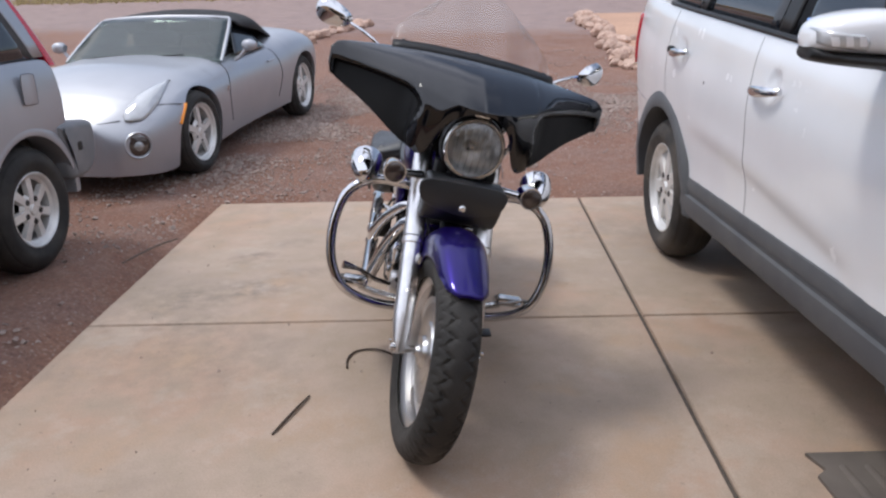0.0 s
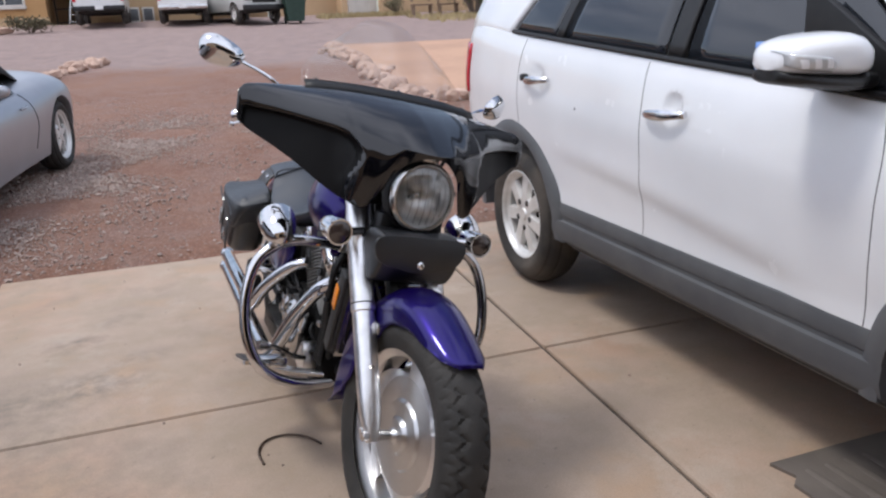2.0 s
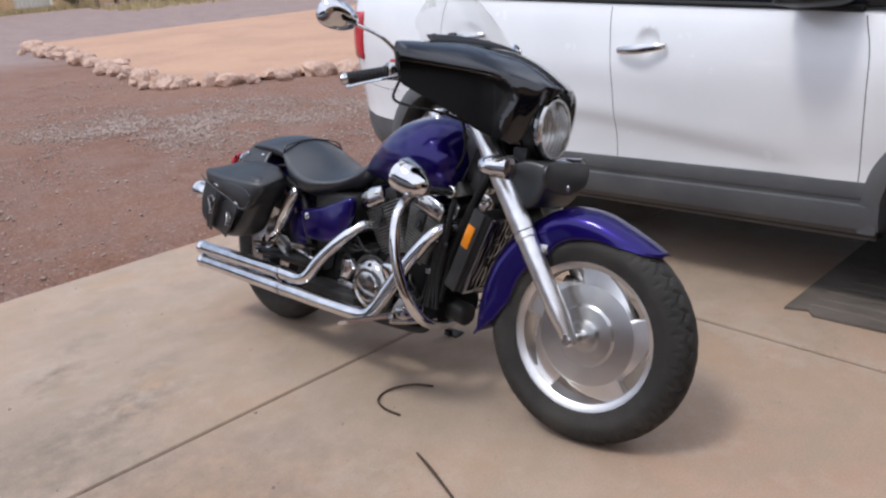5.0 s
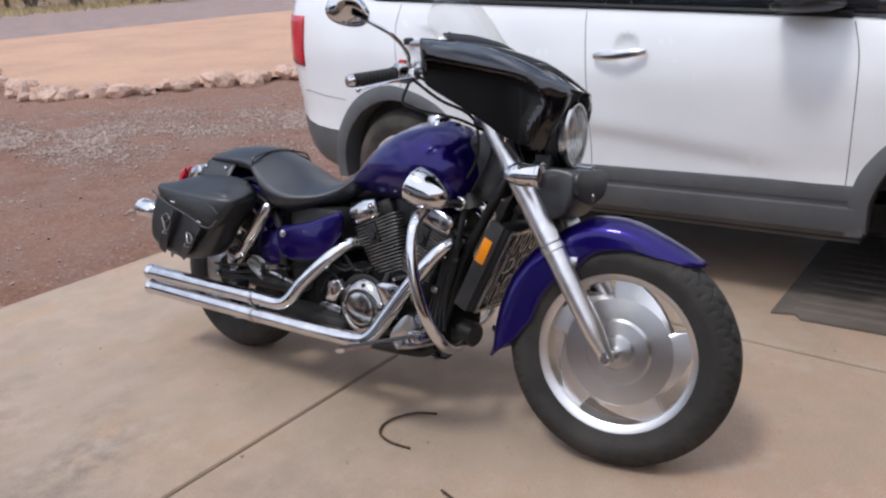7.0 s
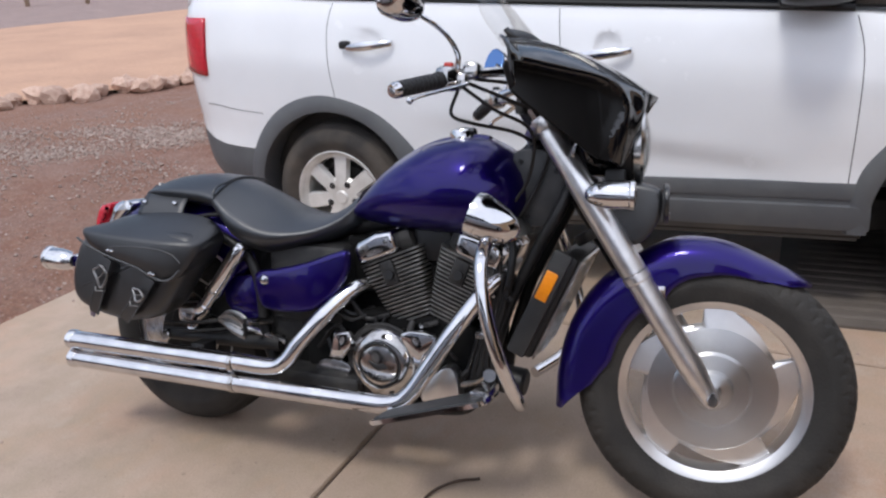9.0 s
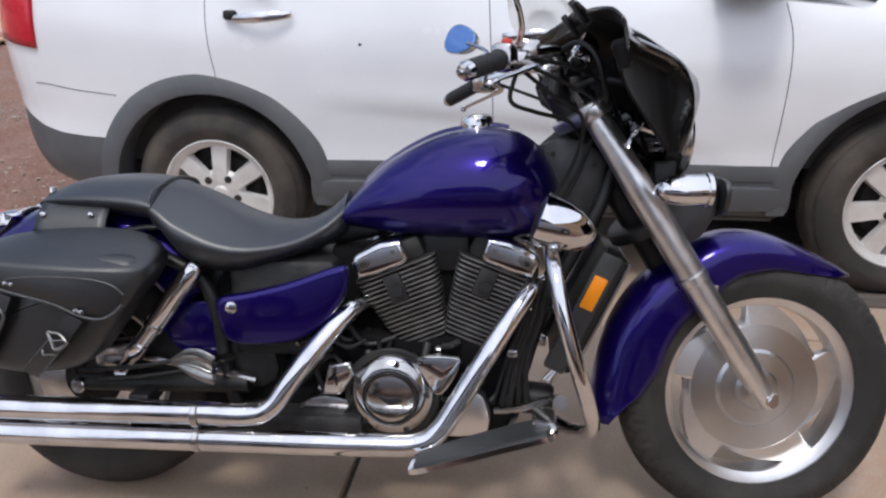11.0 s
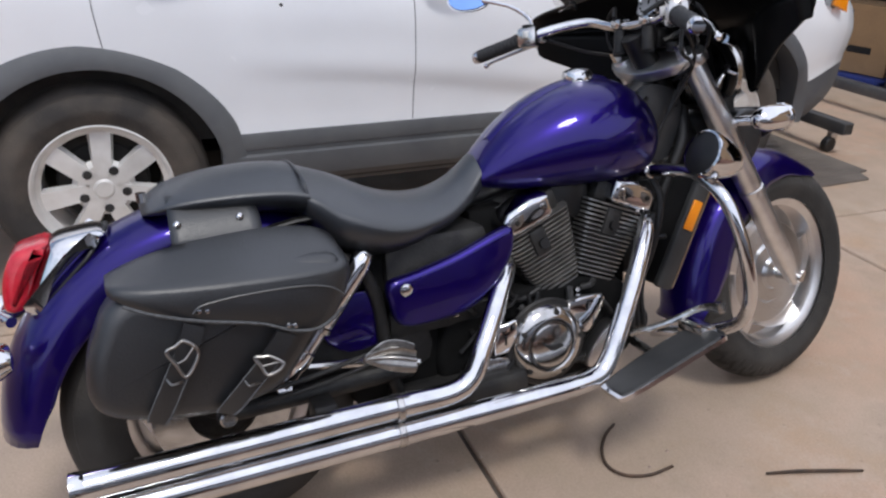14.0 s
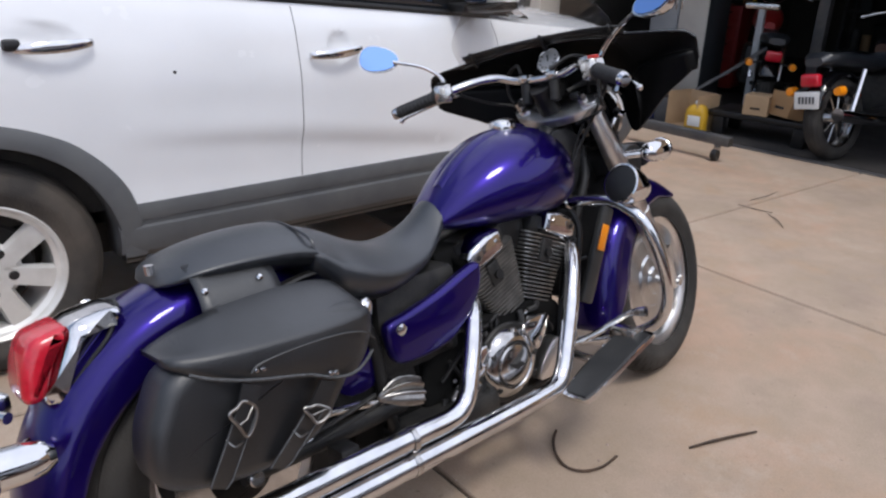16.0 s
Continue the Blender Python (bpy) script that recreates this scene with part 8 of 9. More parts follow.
def make_houses():
    root = thing("ochre_house", "ochre stucco house with pale-framed windows and a flat parapet", "house", kind="structure")
    y = 36.0
    # front wall in pieces round the windows
    wins = [(-7.10, -5.80), (-4.70, -3.36)]
    zs, zt, base, top = 2.95, 4.35, 1.7, 5.6
    xs = [-19.0] + [v for w in wins for v in w] + [-2.5]
    for a, b in zip(xs[::2], xs[1::2]):
        wall_box(root, "wall", a, b, y, y + 0.3, base, top, STUCCO)
    for a, b in wins:
        wall_box(root, "wall", a, b, y, y + 0.3, base, zs, STUCCO)
        wall_box(root, "wall", a, b, y, y + 0.3, zt, top, STUCCO)
        house_window(root, a, b, zs, zt, y)
    wall_box(root, "wall", -2.8, -2.5, y + 0.3, y + 8, base, top, STUCCO)
    wall_box(root, "wall", -19, -18.7, y + 0.3, y + 8, base, top, STUCCO)
    wall_box(root, "parapet", -19.1, -2.4, y - 0.05, y + 8.2, top, top + 0.18, STUCCO)
    wall_box(root, "plinth", -19.05, -2.45, y - 0.06, y, base, 2.42, STUCCO2)
    wall_box(root, "porch_post", -8.55, -8.40, y - 0.25, y - 0.10, 1.9, 5.0, WOODGREY)
    r2 = thing("tan_house", "tan stucco house with an open carport and a metal gate", "house", kind="structure")
    wall_box(r2, "wall", -0.9, 3.9, 37.5, 37.8, 1.7, 5.4, STUCCO2)
    wall_box(r2, "wall", -2.5, 8.0, 42.0, 42.3, 1.7, 5.4, STUCCO2)
    wall_box(r2, "carport_roof", -2.5, 8.2, 36.2, 42.3, 4.7, 4.95, STUCCO2)
    wall_box(r2, "wall", 7.4, 10.2, 36.0, 36.3, 1.7, 5.0, STUCCO2)
    wall_box(r2, "wall", 11.95, 22.0, 34.6, 34.9, 1.6, 4.6, STUCCO2)
    wall_box(r2, "corner_pier", 10.15, 10.45, 35.0, 36.3, 1.7, 4.4, STUCCO2)
    gate = part("gate", box((11.2, 35.2, 2.9), (1.5, 0.06, 2.0), 0.01), TRIMWHITE, r2, "pale ribbed metal gate", smooth=False)
    for k in range(8):
        part("gate_rib", box((10.55 + 0.185 * k, 35.155, 2.9), (0.04, 0.03, 1.95)), TRIMWHITE, gate, smooth=False)
    for k in range(2):
        ac = tagged(part("air_conditioner", box((0.95 + 0.62 * k, 36.9, 2.35), (0.5, 0.45, 0.75), 0.03), TRIMWHITE), "pale boxy outdoor air conditioning unit by the wall", "air conditioner", "air conditioners")
        part("vent_grille", box((0.95 + 0.62 * k, 36.665, 2.40), (0.38, 0.02, 0.5), 0.004), GREYPLASTIC, ac)
    lad = thing("ladder", "aluminium ladder leaning in the dark carport", "ladder", pose(-1.55, 36.6, 1.9, -8, 10, 0))
    for sx in (-0.2, 0.2):
        part("rail", box((sx, 0, 1.4), (0.05, 0.04, 2.8), 0.005), DULLCHROME, lad)
    for k in range(8):
        part("rung", cyl((-0.2, 0, 0.3 + 0.3 * k), (0.2, 0, 0.3 + 0.3 * k), 0.018, n=8), DULLCHROME, lad)
    for k in range(2):
        sh = thing("shelf_rack", "dark metal rack with stored boxes in the carport", "shelf", Matrix.Translation((-1.9 + 0.9 * k, 39.5, 1.95)), "carport racks")
        for z in (0.3, 0.9, 1.5, 2.1):
            part("shelf_board", box((0, 0, z), (0.8, 0.4, 0.04)), BLACK, sh)
        for sx in (-0.4, 0.4):
            part("upright", box((sx, 0, 1.1), (0.05, 0.4, 2.2)), BLACK, sh)


make_houses()


def rail_fence():
    root = thing("rail_fence", "weathered wooden post-and-rail fence", "fence")
    pts = [(17.0, 30.4), (18.6, 29.2), (20.2, 28.0), (21.8, 26.8), (23.6, 25.5)]
    for (x0, y0), (x1, y1) in zip(pts, pts[1:]):
        z0, z1 = rise(x0, y0), rise(x1, y1)
        part("post", tube([(x0, y0, z0 - 0.1), (x0 + 0.02, y0, z0 + 1.25)], 0.09, 8, 1), WOODGREY, root)
        for h in (0.5, 0.98):
            part("rail", tube([(x0, y0, z0 + h), ((x0 + x1) / 2, (y0 + y1) / 2, (z0 + z1) / 2 + h - 0.03), (x1, y1, z1 + h)], 0.05, 8, 3), WOODGREY, root)
    x, y = pts[-1]
    part("post", tube([(x, y, rise(x, y) - 0.1), (x, y, rise(x, y) + 1.25)], 0.09, 8, 1), WOODGREY, root)
    for bx in (13.0, 14.3):
        b = thing("garden_bench", "rough wooden bench against the tan wall", "bench", Matrix.Translation((bx, 31.9, rise(bx, 31.9))), "benches at the wall")
        part("seat", box((0, 0, 0.45), (1.0, 0.35, 0.06), 0.01), WOODGREY, b)
        for sx in (-0.42, 0.42):
            part("leg", box((sx, 0, 0.22), (0.08, 0.3, 0.44), 0.01), WOODGREY, b)
            part("back_post", box((sx, 0.16, 0.75), (0.08, 0.08, 0.62 if bx > 13.5 else 0.3), 0.01), WOODGREY, b)
        part("back_rail", box((0, 0.16, 0.85), (1.0, 0.05, 0.09), 0.01), WOODGREY, b)


rail_fence()


def pickup(x, y, yaw, front, label, paint, cab=True):
    """A parked truck across the road, seen end on; local y runs from front axle to rear."""
    z = rise(x, y)
    root = thing("parked_truck", label, "truck", Matrix.Translation((x, y, z)) @ Matrix.Rotation(yaw, 4, "Z"), "trucks across the road")
    half = curve([-0.9, -0.5, 0.5, 3.2, 4.2], [0.84, 0.93, 0.96, 0.96, 0.92])
    hi = curve([-0.9, -0.6, 0.6, 1.0, 3.0, 4.2], [0.95, 1.08, 1.14, 1.16, 1.16, 1.14])
    side = curve([0, 0.5, 0.85, 1], [0.96, 1.0, 0.99, 0.95])
    part("body", car_skin(-0.9, 4.2, half, lambda y: 0.52, hi, lambda y: 0.02, side, [(0.0, 0.40, 0.46), (3.1, 0.40, 0.46)], (0.2, 0.08), 0.25, 6, 4, 0.02), paint, root, sharp=30)
    y0, y1 = (0.75, 2.35) if cab else (0.75, 4.0)
    rows = []
    for t, w in ((0.0, 0.88), (0.06, 0.88), (0.9, 0.72), (1.0, 0.66)):
        zz = 1.15 + 0.62 * t
        rows.append([(w, y0 + 0.55 * t, zz), (w, y1 - 0.18 * t, zz), (-w, y1 - 0.18 * t, zz), (-w, y0 + 0.55 * t, zz)])
    cabp = part("cab", rings(rows), paint, root, smooth=False)
    for ya, yb, nm in ((y0, 0.55, "windscreen"), (y1, -0.18, "rear_window")):
        o = -0.012 if nm == "windscreen" else 0.012
        bm = grid(lambda u, v: ((v - 0.5) * 2 * (0.80 - 0.14 * u), ya + yb * (0.12 + 0.76 * u) + o, 1.15 + 0.62 * (0.12 + 0.76 * u)), 2, 2)
        solid(part(nm, bm, DARKGLASS, cabp), 0.01)
    for s in (-1, 1):
        solid(part("side_window", grid(lambda u, v: (s * (0.885 - 0.15 * u), y0 + 0.25 + 0.25 * u + v * (y1 - y0 - 0.55 - 0.2 * u), 1.24 + 0.42 * u), 2, 2), DARKGLASS, cabp), 0.01)
        for yy in (0.0, 3.1):
            car_wheel(root, "wheel", s * 0.83, yy, 0.38, 0.385, 0.25, 0.21, 5, (0.04, 0.04), side=s)
        part("tail_lamp", box((s * 0.86, 4.20, 0.98), (0.12, 0.03, 0.26), 0.01), REDLENS, root)
        part("head_lamp", box((s * 0.70, -0.905, 0.93), (0.26, 0.03, 0.14), 0.02), LENSCLEAR, root)
        part("door_mirror", box((s * 1.05, 0.98, 1.22), (0.18, 0.10, 0.20), 0.03), BLACK, root)
    part("rear_bumper", box((0, 4.26, 0.60), (1.86, 0.14, 0.18), 0.03), DULLCHROME if cab else BLACK, root)
    part("front_bumper", box((0, -0.98, 0.60), (1.86, 0.16, 0.20), 0.03), BLACK, root)
    part("grille", box((0, -0.91, 0.90), (1.0, 0.03, 0.24), 0.02), BLACK, root)
    part("plate", box((0, 4.34, 0.62), (0.30, 0.01, 0.14), 0.004), WHITEPART, root)
    part("tailgate_handle", box((0, 4.215, 0.98), (0.20, 0.03, 0.10), 0.01), BLACK, root)
    part("underbody", box((0, 1.6, 0.55), (1.5, 4.6, 0.2)), WELL, root)
    return root


LIGHTPAINT = mat("plain_white_truck_paint", (0.72, 0.72, 0.71), 0.35, coat=0.5, noise_scale=2, amount=0.3, color2=(0.64, 0.63, 0.61))
BEIGEPAINT = mat("pale_beige_truck_paint", (0.52, 0.52, 0.50), 0.35, coat=0.5, noise_scale=2, amount=0.3, color2=(0.45, 0.45, 0.43))
t1 = pickup(-0.75, 36.2, radians(-4) + math.pi, False, "white utility truck seen from behind by the house", LIGHTPAINT, False)
t2 = pickup(2.35, 35.2, radians(-6) + math.pi, False, "white pickup truck seen from behind by the house", LIGHTPAINT, True)
t3 = pickup(5.35, 31.0, radians(14), True, "pale older off-road truck facing the road", BEIGEPAINT, False)
for ob, (x, y) in ((t1, (-0.45, 31.9)), (t2, (2.56, 31.0))):
    # tail of the body comes to the given place
    yaw = ob.matrix_basis.to_euler().z
    px, py = x - (-math.sin(yaw)) * 4.2, y - math.cos(yaw) * 4.2
    ob.matrix_basis = Matrix.Translation((px, py, rise(px, py - 2) - 0.02)) @ Matrix.Rotation(yaw, 4, "Z")

bin_ = thing("wheeled_bin", "dark green wheeled rubbish bin", "bin", Matrix.Translation((6.75, 30.2, rise(6.75, 30.2))))
BINGREEN = mat("dark_green_plastic", (0.012, 0.035, 0.025), 0.5, noise_scale=5, amount=0.4, color2=(0.02, 0.05, 0.036))
part("bin_body", rings([[(sx * w, sy * w, z) for sx, sy in ((-1, -1), (1, -1), (1, 1), (-1, 1))] for z, w in ((0.08, 0.32), (0.95, 0.42), (1.0, 0.45))]), BINGREEN, bin_, smooth=False)
part("bin_lid", box((0, 0, 1.04), (0.95, 0.95, 0.08), 0.03), BINGREEN, bin_)
for sx in (-0.3, 0.3):
    part("bin_wheel", cyl((sx - 0.04, 0.36, 0.12), (sx + 0.04, 0.36, 0.12), 0.12, n=16), BLACK, bin_)
rock = tagged(new("boulder", lump(21)), "pale boulder beside the shrubs", "rock")
rock.matrix_basis = Matrix.Translation((-3.9, 31.0, rise(-3.9, 31.0) + 0.1)) @ Matrix.Diagonal((0.8, 0.5, 0.4, 1))

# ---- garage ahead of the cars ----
# wall and floor colours hold the shade inside, far darker than the outer stucco
GARAGEWALL = mat("shaded_garage_wall", (0.070, 0.064, 0.058), 0.9, noise_scale=1.5, amount=0.4, color2=(0.046, 0.042, 0.038), bump=0.1, bump_scale=60)
GARAGEFLOOR = mat("shaded_garage_floor", (0.030, 0.027, 0.026), 0.75, noise_scale=3, amount=0.6, color2=(0.058, 0.050, 0.046), bump=0.1, bump_scale=80)
CARD = mat("brown_cardboard", (0.37, 0.22, 0.105), 0.85, noise_scale=7, amount=0.4, color2=(0.31, 0.185, 0.09), fine=0.15)
CARD2 = mat("pale_cardboard", (0.46, 0.32, 0.19), 0.85, noise_scale=7, amount=0.4, color2=(0.40, 0.27, 0.155))
YELLOW = mat("yellow_plastic", (0.62, 0.36, 0.02), 0.45, noise_scale=6, amount=0.4, color2=(0.52, 0.29, 0.02))
RED = mat("red_paint", (0.32, 0.02, 0.02), 0.4, noise_scale=6, amount=0.4, color2=(0.24, 0.014, 0.014))
STEELGREY = mat("grey_steel", (0.075, 0.075, 0.08), 0.5, 0.3, noise_scale=9, amount=0.5, color2=(0.12, 0.115, 0.11))
PALEGREY = mat("pale_grey_enamel", (0.38, 0.39, 0.40), 0.5, noise_scale=4, amount=0.4, color2=(0.30, 0.31, 0.32))
BLUEPART = mat("blue_plastic", (0.02, 0.04, 0.20), 0.5, noise_scale=6, amount=0.4, color2=(0.015, 0.03, 0.15))
BLUEGREY = mat("blue_grey_paint", (0.038, 0.043, 0.050), 0.6, noise_scale=3, amount=0.3, color2=(0.026, 0.030, 0.036))


def make_garage():
    X0, X1, Y0, Y1, H = -3.4, 4.1, -3.74, -10.5, 2.9
    f = bmesh.new()
    box(((X0 + X1) / 2, (Y0 + Y1) / 2, -0.055), (X1 - X0, Y0 - Y1, 0.11), bm=f)
    tagged(part("garage_floor", f, GARAGEFLOOR, smooth=False), "garage floor coloured dark for the shade inside", "floor", kind="structure")
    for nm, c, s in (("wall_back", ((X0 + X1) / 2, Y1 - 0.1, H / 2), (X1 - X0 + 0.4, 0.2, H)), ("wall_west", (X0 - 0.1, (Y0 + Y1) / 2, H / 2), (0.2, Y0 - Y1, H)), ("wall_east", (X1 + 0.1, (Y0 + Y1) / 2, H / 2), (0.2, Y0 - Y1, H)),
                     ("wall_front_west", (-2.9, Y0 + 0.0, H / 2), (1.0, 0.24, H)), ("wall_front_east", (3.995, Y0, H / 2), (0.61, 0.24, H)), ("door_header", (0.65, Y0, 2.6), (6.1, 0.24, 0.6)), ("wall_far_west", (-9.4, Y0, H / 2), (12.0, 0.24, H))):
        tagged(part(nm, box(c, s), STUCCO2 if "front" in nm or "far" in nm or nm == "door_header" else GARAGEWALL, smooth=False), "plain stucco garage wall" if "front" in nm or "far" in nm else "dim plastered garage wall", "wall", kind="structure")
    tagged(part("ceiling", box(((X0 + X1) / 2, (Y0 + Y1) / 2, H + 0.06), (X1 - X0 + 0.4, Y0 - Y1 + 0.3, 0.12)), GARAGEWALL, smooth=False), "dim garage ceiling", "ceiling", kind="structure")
    tagged(part("roof", box((-5.5, -7.3, H + 0.24), (19.8, 7.4, 0.2)), STUCCO2, smooth=False), "flat garage roof", "roof", kind="structure")
    for sx, x in ((1, 3.62), (-1, -2.36)):
        tagged(part("door_jamb", box((x, Y0 + 0.02, 1.15), (0.14, 0.30, 2.3), 0.008), TRIMWHITE, smooth=False), "pale wooden garage door jamb", "trim", kind="structure")
    tagged(part("threshold", box((0.65, Y0 + 0.09, 0.004), (6.0, 0.07, 0.012), 0.004), STEELGREY), "dark metal threshold strip", "trim", kind="structure")


make_garage()


def carton(x, y, z, sx, sy, sz, yaw, material, label, open_top=False, tilt=0.0, open_front=False):
    root = thing("cardboard_box", label, "box", Matrix.Translation((x, y, z)) @ Euler((tilt, 0, yaw)).to_matrix().to_4x4())
    t = 0.006
    if open_top:
        for c, s in (((0, -sy / 2, sz / 2), (sx, t, sz)), ((0, sy / 2, sz / 2), (sx, t, sz)), ((-sx / 2, 0, sz / 2), (t, sy, sz)), ((sx / 2, 0, sz / 2), (t, sy, sz)), ((0, 0, t), (sx, sy, t))):
            if not (open_front and c[1] > 0):
                part("panel", box(c, s), material, root, smooth=False)
        for k, (c, s, r) in enumerate((((0, -sy / 2, sz), (sx, sy * 0.45, t), 0.9), ((0, sy / 2, sz), (sx, sy * 0.45, t), -0.6))):
            if open_front:
                break
            b = box((0, (-1 if k == 0 else 1) * sy * 0.22, 0), s)
            b.transform(Matrix.Translation(c) @ Matrix.Rotation(r, 4, "X"))
            part("flap", b, material, root, smooth=False)
    else:
        part("panel", box((0, 0, sz / 2), (sx, sy, sz), 0.006), material, root, smooth=False)
        part("tape", box((0, 0, sz + 0.001), (sx * 1.002, 0.05, 0.002)), CARD2, root, smooth=False)
        part("flap_line", box((0, 0, sz + 0.0025), (sx * 0.99, 0.004, 0.002)), WELL, root, smooth=False)
        part("print_bar", box((0, sy / 2 + 0.001, sz * 0.35), (sx * 0.4, 0.002, sz * 0.10)), BLACK, root, smooth=False)
    return root


carton(2.80, -4.20, 0.045, 0.50, 0.36, 0.54, radians(10), CARD, "large brown taped cardboard box on a flat blue tray")
carton(2.07, -4.00, 0.0, 0.33, 0.28, 0.31, radians(-12), CARD2, "brown cardboard box open at the front round a yellow jug", True, 0.0, True)
carton(1.50, -4.04, 0.211, 0.20, 0.20, 0.165, radians(10), CARD2, "small closed cardboard box on a low dolly")
carton(1.27, -4.08, 0.211, 0.24, 0.22, 0.20, radians(-24), CARD, "tilted cardboard box with dark print on a low dolly", False, 0.22)



def small_things():
    jug = thing("yellow_jug", "yellow plastic oil jug with a white cap", "jug", pose(1.955, -3.88, 0, 0, 0, 8))
    rows = [[(x, y, z) for x, y in oval(20, w, d, 4)] for z, w, d in ((0.0, 0.085, 0.055), (0.01, 0.092, 0.062), (0.17, 0.092, 0.062), (0.215, 0.07, 0.05), (0.24, 0.03, 0.03))]
    part("jug_body", rings(rows), YELLOW, jug)
    part("cap", cyl((0, 0, 0.238), (0, 0, 0.265), 0.028, n=18, bevel=0.003), WHITEPART, jug)
    part("jug_label", box((0, 0.063, 0.10), (0.11, 0.004, 0.09), 0.001), WHITEPART, jug)
    can = thing("dark_canister", "dark grey steel canister with a handle", "canister", pose(2.34, -3.98, 0, 0, 0, -6))
    part("can_body", box((0, 0, 0.12), (0.15, 0.10, 0.24), 0.02), STEELGREY, can)
    bm = bmesh.new()
    bm.from_mesh(lump(3))
    part("crumpled_foil", bm, DULLCHROME, can, "crumpled foil in its mouth", Matrix.Translation((0, 0, 0.262)) @ Matrix.Scale(0.13, 4))
    part("can_handle", tube([(-0.05, 0, 0.24), (-0.03, 0, 0.28), (0.03, 0, 0.28), (0.05, 0, 0.24)], 0.008, 8), STEELGREY, can)
    tray = thing("plastic_tray", "flat blue plastic tray under a cardboard box", "tray", pose(2.84, -4.12, 0, 0, 0, 8))
    part("tray_floor", box((0, 0, 0.02), (0.70, 0.56, 0.04), 0.012), BLUEPART, tray)
    for sy in (-1, 1):
        part("tray_rim", box((0, sy * 0.272, 0.034), (0.70, 0.016, 0.046), 0.006), BLUEPART, tray)
    bin_ = thing("red_bin", "red plastic bin beside a cardboard box", "bin", pose(3.30, -4.32, 0, 0, 0, 6))
    part("bin_body", rings([[(x, y, z) for x, y in oval(24, w, w * 0.8, 5)] for z, w in ((0.0, 0.105), (0.012, 0.112), (0.40, 0.135), (0.40, 0.128), (0.03, 0.104))]), RED, bin_)
    part("bin_rim", rings([[(x, y, z) for x, y in oval(24, w, w * 0.8, 5)] for z, w in ((0.385, 0.134), (0.385, 0.145), (0.405, 0.145), (0.405, 0.134))], caps=False), RED, bin_)
    # engine hoist legs reaching out over the slab
    h = thing("engine_hoist", "grey steel engine hoist with casters on its legs", "hoist")
    for a, b in (((1.225, -3.06, 0.158), (3.0, -3.20, 0.158)), ((1.353, -2.14, 0.158), (3.0, -2.28, 0.158))):
        a, b = Vector(a), Vector(b)
        d = (b - a).normalized()
        m = Matrix.Translation((a + b) / 2) @ d.to_track_quat("Y", "Z").to_matrix().to_4x4()
        bm = box((0, 0, 0), (0.070, (b - a).length, 0.070), 0.006)
        bm.transform(m)
        leg = part("leg", bm, STEELGREY, h)
        bm = box((0, 0, 0), (0.056, 0.004, 0.056))
        bm.transform(Matrix.Translation(a - d * 0.001) @ d.to_track_quat("Y", "Z").to_matrix().to_4x4())
        part("tube_mouth", bm, WELL, leg)
        c = a + d * 0.10
        part("caster_fork", box((c.x, c.y, 0.092), (0.036, 0.056, 0.068), 0.006), DULLCHROME, leg)
        part("caster_wheel", cyl((c.x - 0.022, c.y + 0.02, 0.045), (c.x + 0.022, c.y + 0.02, 0.045), 0.045, n=20, bevel=0.006), BLACK, leg)
    part("cross_beam", box((3.02, -2.74, 0.158), (0.08, 1.1, 0.08), 0.006), STEELGREY, h)
    part("mast", box((3.05, -2.74, 0.85), (0.09, 0.09, 1.4), 0.006), STEELGREY, h)
    # low dolly
    d = thing("dolly", "low black dolly loaded with cartons", "dolly", pose(1.46, -4.17, 0, 0, 0, 4))
    part("deck", box((0, 0, 0.185), (0.86, 0.46, 0.05), 0.01), BLACK, d)
    for sx in (-0.34, 0.34):
        for sy in (-0.18, 0.18):
            part("leg", box((sx, sy, 0.08), (0.10, 0.07, 0.16), 0.01), BLACK, d)


small_things()


